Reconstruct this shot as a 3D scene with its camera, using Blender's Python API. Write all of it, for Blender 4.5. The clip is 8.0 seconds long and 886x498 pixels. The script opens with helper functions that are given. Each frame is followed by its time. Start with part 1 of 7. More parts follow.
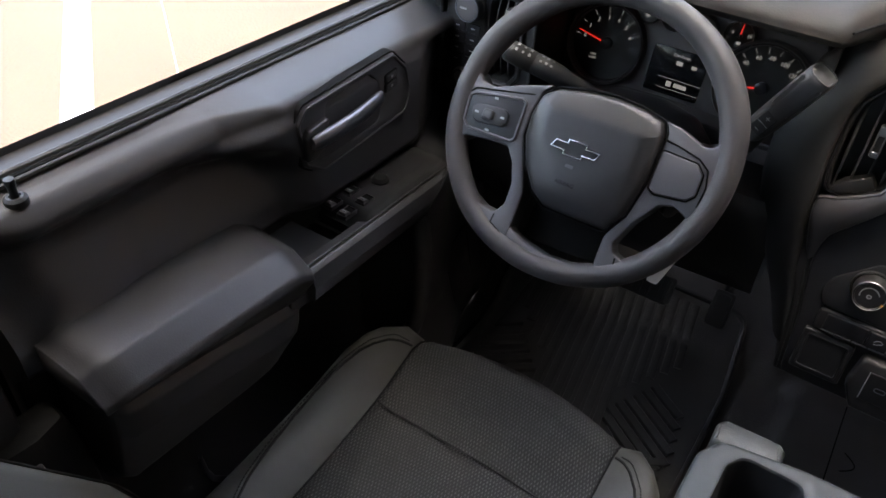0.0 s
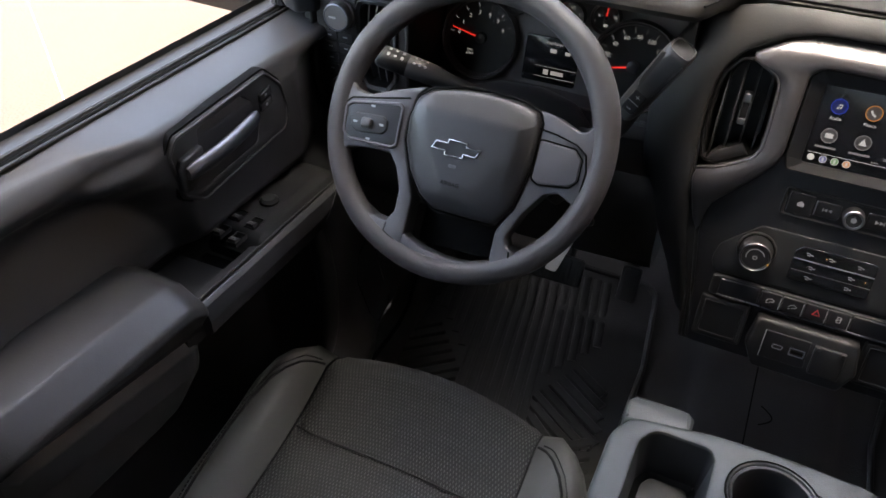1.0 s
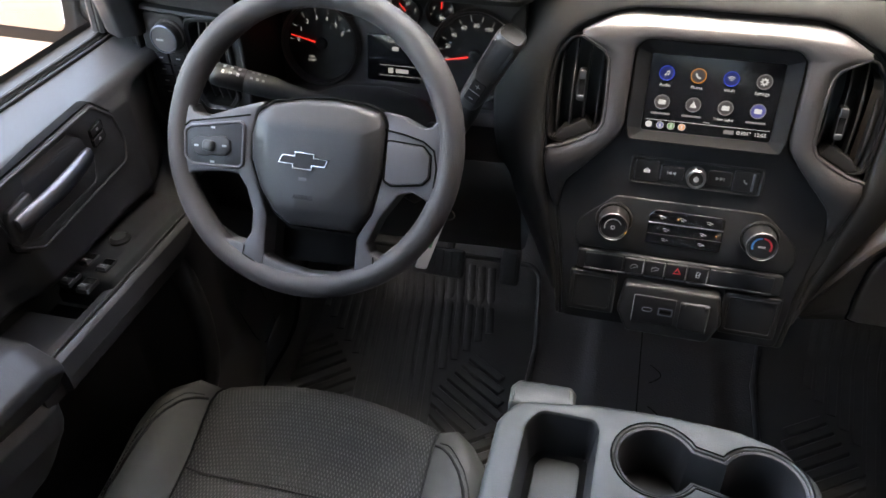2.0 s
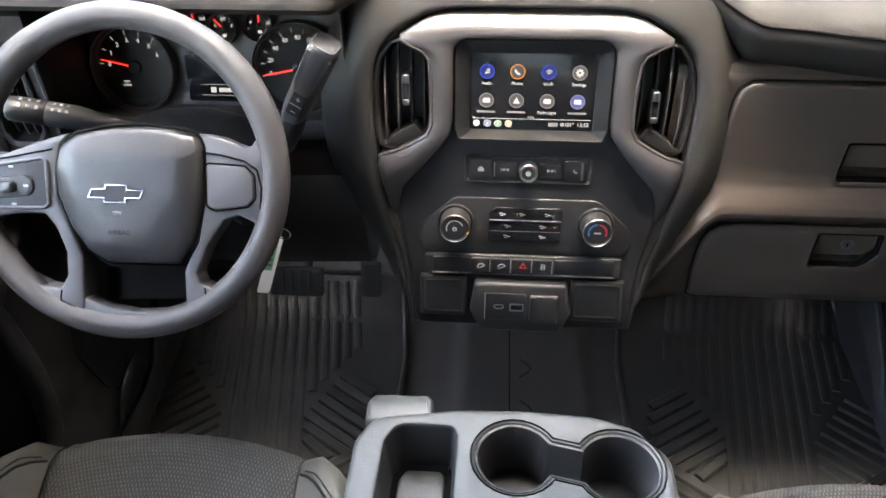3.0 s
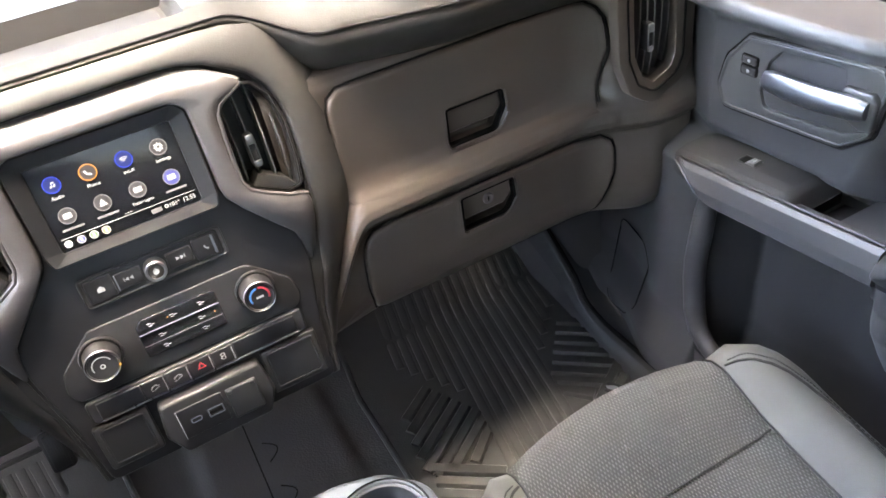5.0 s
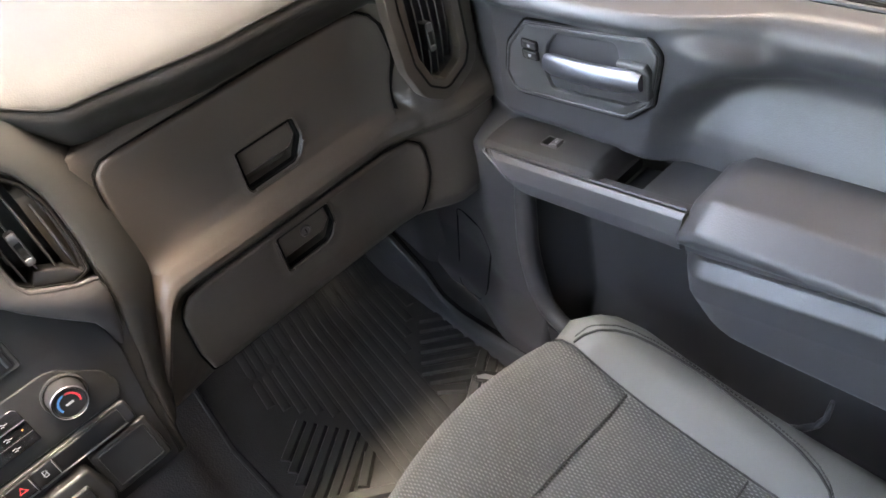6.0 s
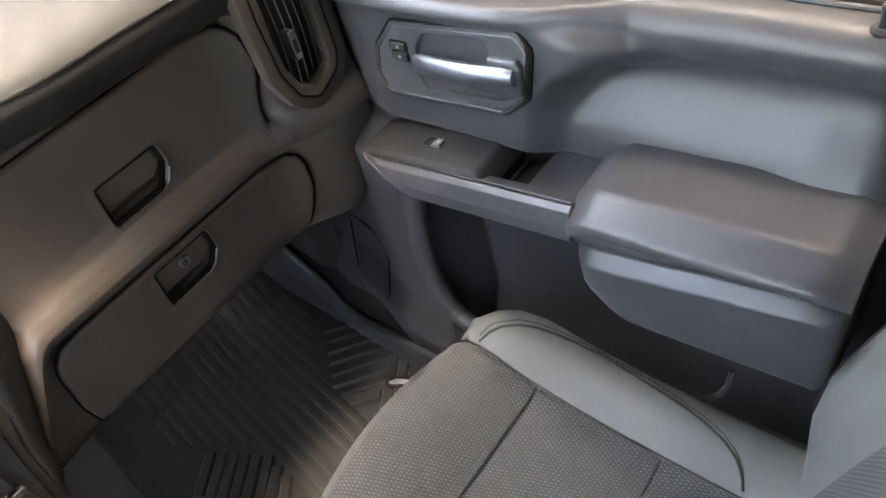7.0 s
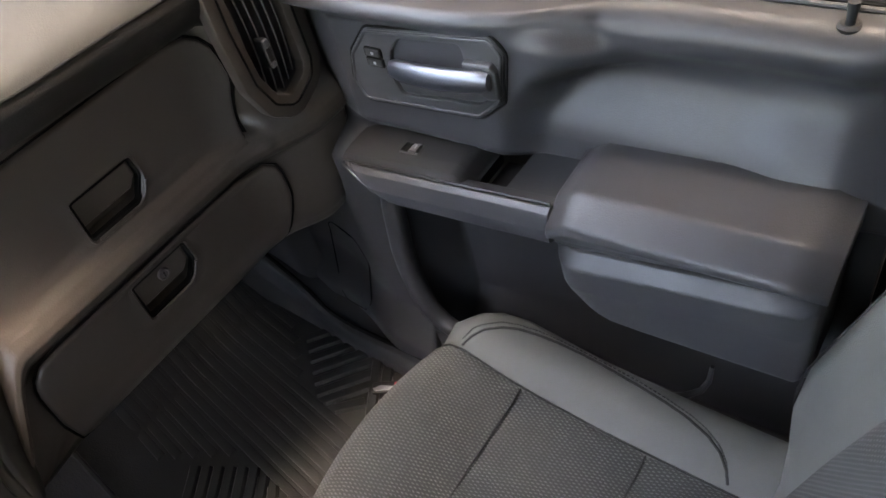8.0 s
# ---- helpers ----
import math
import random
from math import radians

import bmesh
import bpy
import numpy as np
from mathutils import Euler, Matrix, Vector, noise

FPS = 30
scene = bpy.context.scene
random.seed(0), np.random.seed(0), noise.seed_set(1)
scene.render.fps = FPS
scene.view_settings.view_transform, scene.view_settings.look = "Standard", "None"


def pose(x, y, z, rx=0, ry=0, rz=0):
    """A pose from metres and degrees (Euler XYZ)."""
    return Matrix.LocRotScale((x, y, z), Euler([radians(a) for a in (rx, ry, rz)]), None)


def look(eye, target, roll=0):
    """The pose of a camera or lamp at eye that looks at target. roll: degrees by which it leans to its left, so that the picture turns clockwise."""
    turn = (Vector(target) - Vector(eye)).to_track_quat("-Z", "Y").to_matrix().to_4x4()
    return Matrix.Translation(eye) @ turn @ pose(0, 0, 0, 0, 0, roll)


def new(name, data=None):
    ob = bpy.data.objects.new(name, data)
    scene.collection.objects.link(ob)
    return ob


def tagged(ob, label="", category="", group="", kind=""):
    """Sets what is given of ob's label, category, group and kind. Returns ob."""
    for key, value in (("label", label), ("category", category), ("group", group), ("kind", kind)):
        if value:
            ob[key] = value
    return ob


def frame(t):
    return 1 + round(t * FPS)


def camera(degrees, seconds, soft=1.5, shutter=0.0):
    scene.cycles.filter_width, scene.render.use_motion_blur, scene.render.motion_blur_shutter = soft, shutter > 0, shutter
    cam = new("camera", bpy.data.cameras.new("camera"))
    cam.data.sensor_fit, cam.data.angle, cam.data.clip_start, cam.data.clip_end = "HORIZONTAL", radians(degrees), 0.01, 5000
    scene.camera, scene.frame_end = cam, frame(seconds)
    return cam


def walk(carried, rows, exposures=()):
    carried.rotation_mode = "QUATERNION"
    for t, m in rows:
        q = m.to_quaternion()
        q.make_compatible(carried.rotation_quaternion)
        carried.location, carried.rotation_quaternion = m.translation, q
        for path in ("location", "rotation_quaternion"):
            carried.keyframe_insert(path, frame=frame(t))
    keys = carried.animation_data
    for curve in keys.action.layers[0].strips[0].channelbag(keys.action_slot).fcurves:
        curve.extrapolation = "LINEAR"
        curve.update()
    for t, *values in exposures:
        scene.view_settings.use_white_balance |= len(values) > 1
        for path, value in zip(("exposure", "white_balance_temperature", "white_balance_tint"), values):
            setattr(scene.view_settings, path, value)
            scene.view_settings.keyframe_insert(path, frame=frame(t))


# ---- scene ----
cam = camera(61.2, 8.0, soft=1.6)
PATH = [
    (0, (-0.173, -0.974, 1.167), (-0.994, 0.35, -0.088), 4.1),
    (0.5, (-0.159, -0.957, 1.171), (-0.91, 0.409, -0.081), 2.9),
    (1, (-0.14, -0.937, 1.17), (-0.803, 0.478, -0.078), 1.0),
    (2.3, (-0.082, -0.897, 1.17), (-0.421, 0.624, -0.083), -1.4),
    (2.5, (-0.068, -0.891, 1.164), (-0.353, 0.644, -0.085), -1.2),
    (3, (-0.048, -0.877, 1.157), (-0.17, 0.688, -0.082), -0.8),
    (3.5, (-0.035, -0.857, 1.159), (0.017, 0.718, -0.072), -0.9),
    (4, (-0.013, -0.832, 1.145), (0.246, 0.735, -0.07), -2.6),
    (4.5, (0.011, -0.817, 1.131), (0.446, 0.704, -0.092), -6.4),
    (5, (0.035, -0.812, 1.128), (0.641, 0.645, -0.102), -10.2),
    (6.5, (0.19, -0.795, 1.149), (1.066, 0.344, -0.243), -17.1),
    (7, (0.198, -0.791, 1.139), (1.136, 0.269, -0.274), -16.7),
    (7.5, (0.2, -0.793, 1.139), (1.164, 0.244, -0.274), -16.8),
    (8, (0.197, -0.791, 1.14), (1.174, 0.23, -0.276), -16.8),
]
EXPOSURES = [(0, 3.99, 7300, 10), (1, 4.09, 7300, 10), (2.5, 4.99, 7300, 7), (3.5, 5.89, 7600, 10), (4.5, 6.24, 7650, 10), (5, 6.12, 7700, 10), (6.5, 5.8, 8150, 10), (7, 5.77, 8200, 10), (7.5, 5.82, 8050, 10), (7.8, 5.72, 8100, 10), (8, 5.1, 8200, 12)]
walk(cam, [(t, look(eye, target, roll)) for t, eye, target, roll in PATH], EXPOSURES)

# ---------------------------------------------------------------- light
SUN_UP, SUN_FROM = 86.0, 180.0        # elevation, and bearing clockwise from straight ahead (+y)
world = bpy.data.worlds.new("sky")
scene.world = world
world.use_nodes = True
wn = world.node_tree.nodes
sky = wn.new("ShaderNodeTexSky")
sky.sky_type = 'NISHITA'
sky.sun_disc = False
sky.dust_density = 3.0
sky.sun_elevation, sky.sun_rotation = radians(SUN_UP), radians(SUN_FROM)
wn["Background"].inputs["Strength"].default_value = 0.14
world.node_tree.links.new(sky.outputs[0], wn["Background"].inputs["Color"])
sun = new("sun", bpy.data.lights.new("sun", 'SUN'))
sun.data.energy, sun.data.angle, sun.data.color = 0.15, radians(40), (1.0, 0.98, 0.95)
_se, _sb = radians(SUN_UP), radians(SUN_FROM)
sun.matrix_world = look((0, 0, 8), Vector((0, 0, 8)) - Vector((math.sin(_sb) * math.cos(_se), math.cos(_sb) * math.cos(_se), math.sin(_se))))


# ---------------------------------------------------------------- materials
def material(name, colour, rough=0.5, metal=0.0, grain=0.0, grain_size=0.002, mottle=0.12, mottle_size=0.08, rough_var=0.08, spec=0.5):
    """A surface with fine relief (grain, metres) and slow changes of tone and gloss."""
    m = bpy.data.materials.new(name)
    m.use_nodes = True
    nt, n = m.node_tree, m.node_tree.nodes
    b = n["Principled BSDF"]
    b.inputs["Metallic"].default_value = metal
    b.inputs["Specular IOR Level"].default_value = spec
    co = n.new("ShaderNodeTexCoord")
    big = n.new("ShaderNodeTexNoise")
    big.inputs["Scale"].default_value = 1 / mottle_size
    big.inputs["Detail"].default_value = 5
    nt.links.new(co.outputs["Object"], big.inputs["Vector"])
    ramp = n.new("ShaderNodeMixRGB")
    ramp.inputs[1].default_value = (*[c * (1 - mottle) for c in colour], 1)
    ramp.inputs[2].default_value = (*[min(1, c * (1 + mottle)) for c in colour], 1)
    nt.links.new(big.outputs[0], ramp.inputs[0])
    nt.links.new(ramp.outputs[0], b.inputs["Base Color"])
    mr = n.new("ShaderNodeMapRange")
    mr.inputs[3].default_value, mr.inputs[4].default_value = max(0.02, rough - rough_var), min(1, rough + rough_var)
    nt.links.new(big.outputs[0], mr.inputs[0])
    nt.links.new(mr.outputs[0], b.inputs["Roughness"])
    if grain:
        v = n.new("ShaderNodeTexVoronoi")
        v.inputs["Scale"].default_value = 1 / grain_size
        nt.links.new(co.outputs["Object"], v.inputs["Vector"])
        bump = n.new("ShaderNodeBump")
        bump.inputs["Strength"].default_value = grain
        bump.inputs["Distance"].default_value = grain_size * 0.4
        nt.links.new(v.outputs["Distance"], bump.inputs["Height"])
        nt.links.new(bump.outputs[0], b.inputs["Normal"])
    return m


def glow(name, colour, strength):
    m = material(name, [c * 0.08 for c in colour], 0.4)
    b = m.node_tree.nodes["Principled BSDF"]
    b.inputs["Emission Color"].default_value = (*colour, 1)
    b.inputs["Emission Strength"].default_value = strength * 0.045
    return m


def woven(name, dark, light, pitch_x, pitch_y):
    """Cloth with rows of small pale dashes, each row shifted by half a pitch."""
    m = material(name, dark, 0.85, mottle=0.18, mottle_size=0.05)
    nt, n = m.node_tree, m.node_tree.nodes
    b = n["Principled BSDF"]
    base = b.inputs["Base Color"].links[0].from_socket
    co = n.new("ShaderNodeTexCoord")
    sep = n.new("ShaderNodeSeparateXYZ")
    nt.links.new(co.outputs["UV"], sep.inputs[0])

    def op(kind, a, c=0.0):
        k = n.new("ShaderNodeMath")
        k.operation = kind
        for i, v in enumerate((a, c)):
            if isinstance(v, (int, float)):
                k.inputs[i].default_value = v
            else:
                nt.links.new(v, k.inputs[i])
        return k.outputs[0]
    wob = n.new("ShaderNodeTexNoise")
    wob.inputs["Scale"].default_value = 300
    nt.links.new(co.outputs["Object"], wob.inputs["Vector"])
    jit = op('MULTIPLY', op('SUBTRACT', wob.outputs[0], 0.5), 0.3)
    row = op('ADD', op('DIVIDE', sep.outputs["Y"], pitch_y), jit)
    col = op('ADD', op('ADD', op('DIVIDE', sep.outputs["X"], pitch_x), op('MULTIPLY', op('FLOOR', row), 0.5)), jit)
    fx = op('ABSOLUTE', op('SUBTRACT', op('FRACT', col), 0.5))
    fy = op('ABSOLUTE', op('SUBTRACT', op('FRACT', row), 0.5))
    d = op('ADD', op('MULTIPLY', fx, 1.35), op('MULTIPLY', fy, 0.55))
    mask = n.new("ShaderNodeMapRange")
    mask.inputs[1].default_value, mask.inputs[2].default_value = 0.34, 0.20
    nt.links.new(d, mask.inputs[0])
    tone = n.new("ShaderNodeTexNoise")
    tone.inputs["Scale"].default_value = 60
    nt.links.new(co.outputs["Object"], tone.inputs["Vector"])
    amount = op('MULTIPLY', mask.outputs[0], op('ADD', op('MULTIPLY', tone.outputs[0], 1.2), 0.1))
    mix = n.new("ShaderNodeMixRGB")
    mix.inputs[2].default_value = (*light, 1)
    nt.links.new(amount, mix.inputs[0])
    nt.links.new(base, mix.inputs[1])
    nt.links.new(mix.outputs[0], b.inputs["Base Color"])
    bump = n.new("ShaderNodeBump")
    bump.inputs["Strength"].default_value = 0.7
    bump.inputs["Distance"].default_value = 0.001
    nt.links.new(mask.outputs[0], bump.inputs["Height"])
    nt.links.new(bump.outputs[0], b.inputs["Normal"])
    return m


# pad and fascia share one plastic: pad toned down, fascia browned for warm bounce
PAD_SHADED = material("soft_dash_pad_shaded", (0.0150, 0.0138, 0.0125), 0.55, grain=0.12, grain_size=0.0018, spec=0.15)
HOUSING = material("housing_plastic", (0.0165, 0.0163, 0.0156), 0.50, grain=0.10, grain_size=0.0018, spec=0.33)
DASH_WARM_LIT = material("dash_plastic_warm_lit", (0.0390, 0.0315, 0.0255), 0.40, grain=0.12, grain_size=0.0018)
DOOR = material("door_plastic", (0.0245, 0.0246, 0.0262), 0.42, grain=0.14, grain_size=0.0018, spec=0.47)
DOOR_DARK = material("door_dark_plastic", (0.019, 0.0195, 0.021), 0.42, grain=0.10, grain_size=0.0018)
BEZEL = material("bezel_plastic", (0.027, 0.0275, 0.028), 0.42, mottle=0.08)
SMOOTH = material("smooth_black_plastic", (0.011, 0.011, 0.0112), 0.44, mottle=0.08, spec=0.38)
PANEL = material("control_panel_black", (0.008, 0.008, 0.0088), 0.42, mottle=0.06, spec=0.36)
GAP = material("gap_black", (0.004, 0.004, 0.004), 0.8, spec=0.08)
TRIM = material("satin_grey_paint", (0.082, 0.077, 0.077), 0.31, metal=0.60, mottle=0.02, rough_var=0.01)
VANE = material("vane_plastic", (0.045, 0.044, 0.044), 0.40, mottle=0.06)
LEG = material("dark_grey_paint", (0.085, 0.083, 0.084), 0.36, metal=0.4, mottle=0.05)
LEVER = material("lever_plastic", (0.030, 0.030, 0.031), 0.40, mottle=0.05)
KNOB = material("knob_metal", (0.20, 0.20, 0.205), 0.32, metal=1.0, mottle=0.03)
CHROME = material("chrome", (0.80, 0.80, 0.81), 0.14, metal=1.0, mottle=0.03, rough_var=0.04)
BADGE = material("badge_metal", (0.42, 0.42, 0.43), 0.22, metal=1.0, mottle=0.03)
SATIN = material("satin_chrome", (0.16, 0.168, 0.19), 0.40, metal=1.0, mottle=0.04, rough_var=0.05)
RUBBER = material("mat_rubber", (0.0250, 0.0243, 0.0237), 0.42, grain=0.2, grain_size=0.003, mottle=0.35, mottle_size=0.12)
VINYL = material("floor_vinyl", (0.052, 0.049, 0.048), 0.50, grain=0.3, grain_size=0.004, mottle=0.3, mottle_size=0.15)
LEATHER = material("wheel_urethane", (0.041, 0.0385, 0.038), 0.52, spec=0.45, grain=0.35, grain_size=0.0012)
HUB = material("airbag_cover", (0.0180, 0.0175, 0.0172), 0.36, spec=0.52, grain=0.25, grain_size=0.0012)
BOLSTER = material("seat_vinyl", (0.0765, 0.0780, 0.0705), 0.50, grain=0.25, grain_size=0.0016)
CLOTH = woven("seat_cloth", (0.035, 0.036, 0.034), (0.128, 0.128, 0.121), 0.0050, 0.0058)
CONSOLE = material("console_plastic", (0.058, 0.062, 0.057), 0.45, grain=0.25, grain_size=0.0016)
BIN = material("bin_plastic", (0.020, 0.020, 0.020), 0.40, mottle=0.2)
# cluster greys lightened in place of the daylight that the hood cuts off
LEDGE_LIT = material("cluster_plastic_lit", (0.072, 0.066, 0.065), 0.48, grain=0.08, grain_size=0.0015)
DIAL_FACE_LIT = material("dial_face_lit", (0.030, 0.029, 0.029), 0.42, mottle=0.05)
SPOKE = material("spoke_plastic", (0.060, 0.060, 0.064), 0.42, grain=0.15, grain_size=0.0012)
STITCH = material("stitching", (0.012, 0.012, 0.012), 0.8)
# black of the switch plate; also put in recesses to stand for shade
WELL = material("matte_black_and_recess_shade", (0.011, 0.011, 0.0115), 0.62, spec=0.22)
ICON = material("icon_print", (0.30, 0.30, 0.30), 0.6)
GLASSBLACK = material("display_black", (0.008, 0.008, 0.009), 0.16, mottle=0.05)
LINER = material("headliner", (0.15, 0.145, 0.135), 0.9, grain=0.3, grain_size=0.003)
BODY = material("truck_paint", (0.55, 0.55, 0.55), 0.3)
PALE = material("pale_plastic", (0.30, 0.30, 0.30), 0.5)
RED = glow("needle_red", (1.0, 0.04, 0.03), 1.0)
# dial print glows in place of daylight; the lit display's text shares it
DIAL = glow("dial_print_glow", (0.8, 0.8, 0.8), 0.42)
AMBER = glow("amber_lamp", (1.0, 0.45, 0.08), 1.2)
HAZ = material("hazard_red", (0.45, 0.03, 0.03), 0.5)
BLUEP = material("blue_print", (0.03, 0.14, 0.34), 0.5)
REDP = material("red_print", (0.38, 0.02, 0.03), 0.5)
UI_WHITE = glow("screen_white", (0.85, 0.85, 0.88), 0.62)
UI_GREY = glow("screen_grey", (0.42, 0.40, 0.42), 0.40)
UI_DISC = glow("screen_disc", (0.11, 0.10, 0.105), 0.34)
UI_NAVY = glow("screen_navy", (0.02, 0.03, 0.20), 0.42)
UI_BLUE = glow("screen_blue", (0.03, 0.07, 0.75), 0.6)
UI_VIOLET = glow("screen_violet", (0.10, 0.11, 0.45), 0.5)
UI_ORANGE = glow("screen_orange", (0.85, 0.32, 0.06), 0.7)
UI_GREEN = glow("screen_green", (0.10, 0.30, 0.08), 0.8)
TAG_G = material("tag_green", (0.10, 0.32, 0.16), 0.6)
TAG_W = material("tag_white", (0.75, 0.77, 0.75), 0.6)

CONCRETE = material("concrete", (0.155, 0.107, 0.074), 0.85, grain=0.5, grain_size=0.02, mottle=0.22, mottle_size=0.9)
RENDERED = material("brown_render", (0.125, 0.077, 0.045), 0.85, grain=0.4, grain_size=0.01, mottle=0.2, mottle_size=0.5)
LINE_PAINT = material("line_paint", (0.62, 0.61, 0.60), 0.8, mottle=0.08, mottle_size=0.1)

GLASS = bpy.data.materials.new("window_glass")
GLASS.use_nodes = True
_g = GLASS.node_tree.nodes["Principled BSDF"]
_g.inputs["Base Color"].default_value = (0.72, 0.71, 0.69, 1)
_g.inputs["Roughness"].default_value = 0.0
_g.inputs["Transmission Weight"].default_value = 1.0
_g.inputs["IOR"].default_value = 1.1

SCREEN_GLASS = GLASS.copy()
SCREEN_GLASS.name = "windscreen_glass"
SCREEN_GLASS.node_tree.nodes["Principled BSDF"].inputs["Base Color"].default_value = (0.88, 0.89, 0.87, 1)

# for the unseen rear panes, tinted this dark to keep light from behind out
BLOCK_GLASS = bpy.data.materials.new("light_block_glass")
BLOCK_GLASS.use_nodes = True
_g = BLOCK_GLASS.node_tree.nodes["Principled BSDF"]
_g.inputs["Base Color"].default_value = (0.10, 0.10, 0.105, 1)
_g.inputs["Roughness"].default_value = 0.0
_g.inputs["Transmission Weight"].default_value = 1.0
_g.inputs["IOR"].default_value = 1.1

# ---------------------------------------------------------------- tools
def thing(name, m=None, label="", category="", group="", kind=""):
    ob = new(name)
    ob.empty_display_size = 0.05
    ob.matrix_world = m if m is not None else Matrix()
    return tagged(ob, label, category, group, kind)


def part(name, bm, mat, parent=None, label="", sharp=38, m=None):
    """Links a bmesh as one mesh object under a thing or a part."""
    bmesh.ops.remove_doubles(bm, verts=bm.verts, dist=1e-6)
    bmesh.ops.recalc_face_normals(bm, faces=bm.faces)
    me = bpy.data.meshes.new(name)
    bm.to_mesh(me)
    bm.free()
    me.materials.append(mat)
    me.polygons.foreach_set("use_smooth", [True] * len(me.polygons))
    me.set_sharp_from_angle(angle=radians(sharp))
    ob = new(name, me)
    if parent is not None:
        ob.parent = parent
    if m is not None:
        ob.matrix_local = m
    if label:
        ob["label"] = label
    return ob


def signed(pts):
    return sum(a[0] * b[1] - b[0] * a[1] for a, b in zip(pts, pts[1:] + pts[:1])) / 2


def inset(pts, d):
    """The outline moved inwards by d (outwards: minus)."""
    n, s, out = len(pts), (1 if signed(pts) > 0 else -1), []
    for i in range(n):
        p, a, b = Vector(pts[i]), Vector(pts[i - 1]), Vector(pts[(i + 1) % n])
        e1, e2 = p - a, b - p
        if e1.length < 1e-9 or e2.length < 1e-9:
            out.append((p.x, p.y))
            continue
        e1.normalize(), e2.normalize()
        n1, n2 = Vector((-e1.y, e1.x)) * s, Vector((-e2.y, e2.x)) * s
        k = n1 + n2
        q = p + k * (d / max(0.35, 1 + n1.dot(n2)))
        out.append((q.x, q.y))
    return out


def rounded(pts, r, n=4):
    """The outline with its corners rounded; r: one radius or one for each corner."""
    rs = r if isinstance(r, (list, tuple)) else [r] * len(pts)
    out = []
    for i, c in enumerate(pts):
        p, a, b = Vector(c[:2]), Vector(pts[i - 1][:2]), Vector(pts[(i + 1) % len(pts)][:2])
        u, v = (a - p), (b - p)
        lu, lv = u.length, v.length
        u.normalize(), v.normalize()
        half = math.acos(max(-1, min(1, u.dot(v)))) / 2
        t = min(rs[i] / max(0.05, math.tan(half)), lu * 0.48, lv * 0.48)
        for k in range(n + 1):
            w = k / n
            q = p + u * t * (1 - w) ** 2 + v * t * w ** 2
            out.append((q.x, q.y))
    return out


def rect(x0, x1, y0, y1):
    return [(x0, y0), (x1, y0), (x1, y1), (x0, y1)]


def circle(r, n=24, cx=0.0, cy=0.0, squash=1.0):
    return [(cx + r * math.cos(2 * math.pi * i / n), cy + squash * r * math.sin(2 * math.pi * i / n)) for i in range(n)]


def loft(bm, loops, caps=(True, True), closed=True, ring=False):
    """Skins loops of equal count, one after another."""
    vs = [[bm.verts.new(p) for p in lp] for lp in loops]
    n = len(vs[0])
    pairs = list(zip(vs, vs[1:])) + ([(vs[-1], vs[0])] if ring else [])
    for a, b in pairs:
        for i in range(n if closed else n - 1):
            j = (i + 1) % n
            bm.faces.new((a[i], a[j], b[j], b[i]))
    if not ring and closed:
        if caps[0]:
            bm.faces.new(vs[0])
        if caps[1]:
            bm.faces.new(vs[-1])
    return vs


def slab(bm, pts, z0, z1, b=0.002, n=3, m=Matrix(), both=False):
    """A plate with a rounded front edge; m carries x, y, z into place."""
    loops = [(inset(pts, b), z0), (pts, z0 + b)] if both else [(pts, z0)]
    loops.append((pts, z1 - b))
    for i in range(1, n + 1):
        a = math.pi / 2 * i / n
        loops.append((inset(pts, b * (1 - math.cos(a))), z1 - b + b * math.sin(a)))
    loft(bm, [[m @ Vector((x, y, z)) for x, y in lp] for lp, z in loops])


def bezel(bm, outer, inner, z0, z1, b=0.002, m=Matrix(), drop=0.0):
    """A frame between two outlines of equal count; drop: how far its inner edge lies lower."""
    seq = [(outer, z0), (outer, z1 - b), (inset(outer, b * 0.3), z1 - b * 0.3), (inset(outer, b), z1),
           (inset(inner, -b), z1 - drop), (inset(inner, -b * 0.3), z1 - b * 0.3 - drop), (inner, z1 - b - drop), (inner, z0)]
    loft(bm, [[m @ Vector((x, y, z)) for x, y in lp] for lp, z in seq], ring=True)


def tube(bm, pts, r, n=8, closed=False, squash=1.0, ends=True):
    """A round bar along a line of points; r: one radius or one for each point."""
    P = [Vector(p) for p in pts]
    rs = r if isinstance(r, (list, tuple)) else [r] * len(P)
    loops, up = [], None
    for i, p in enumerate(P):
        a = P[i - 1] if (i or closed) else p
        b = P[(i + 1) % len(P)] if (i < len(P) - 1 or closed) else p
        d = (b - a).normalized()
        if up is None:
            up = d.orthogonal().normalized()
        up = (up - d * up.dot(d)).normalized()
        side = d.cross(up)
        loops.append([p + (up * math.cos(2 * math.pi * k / n) * squash + side * math.sin(2 * math.pi * k / n)) * rs[i] for k in range(n)])
    loft(bm, loops, caps=(ends, ends), ring=closed)


def lathe(bm, prof, n=28, m=Matrix()):
    """Turns (radius, height) round z."""
    loops = [[m @ Vector((max(r, 1e-5) * math.cos(2 * math.pi * k / n), max(r, 1e-5) * math.sin(2 * math.pi * k / n), z)) for k in range(n)] for r, z in prof]
    loft(bm, loops, ring=prof[0][0] > 0.001)


def box(bm, x0, x1, y0, y1, z0, z1, b=0.003, m=Matrix()):
    slab(bm, rounded(rect(x0, x1, y0, y1), b, 2), z0, z1, min(b, (z1 - z0) * 0.3), 2, m, both=True)


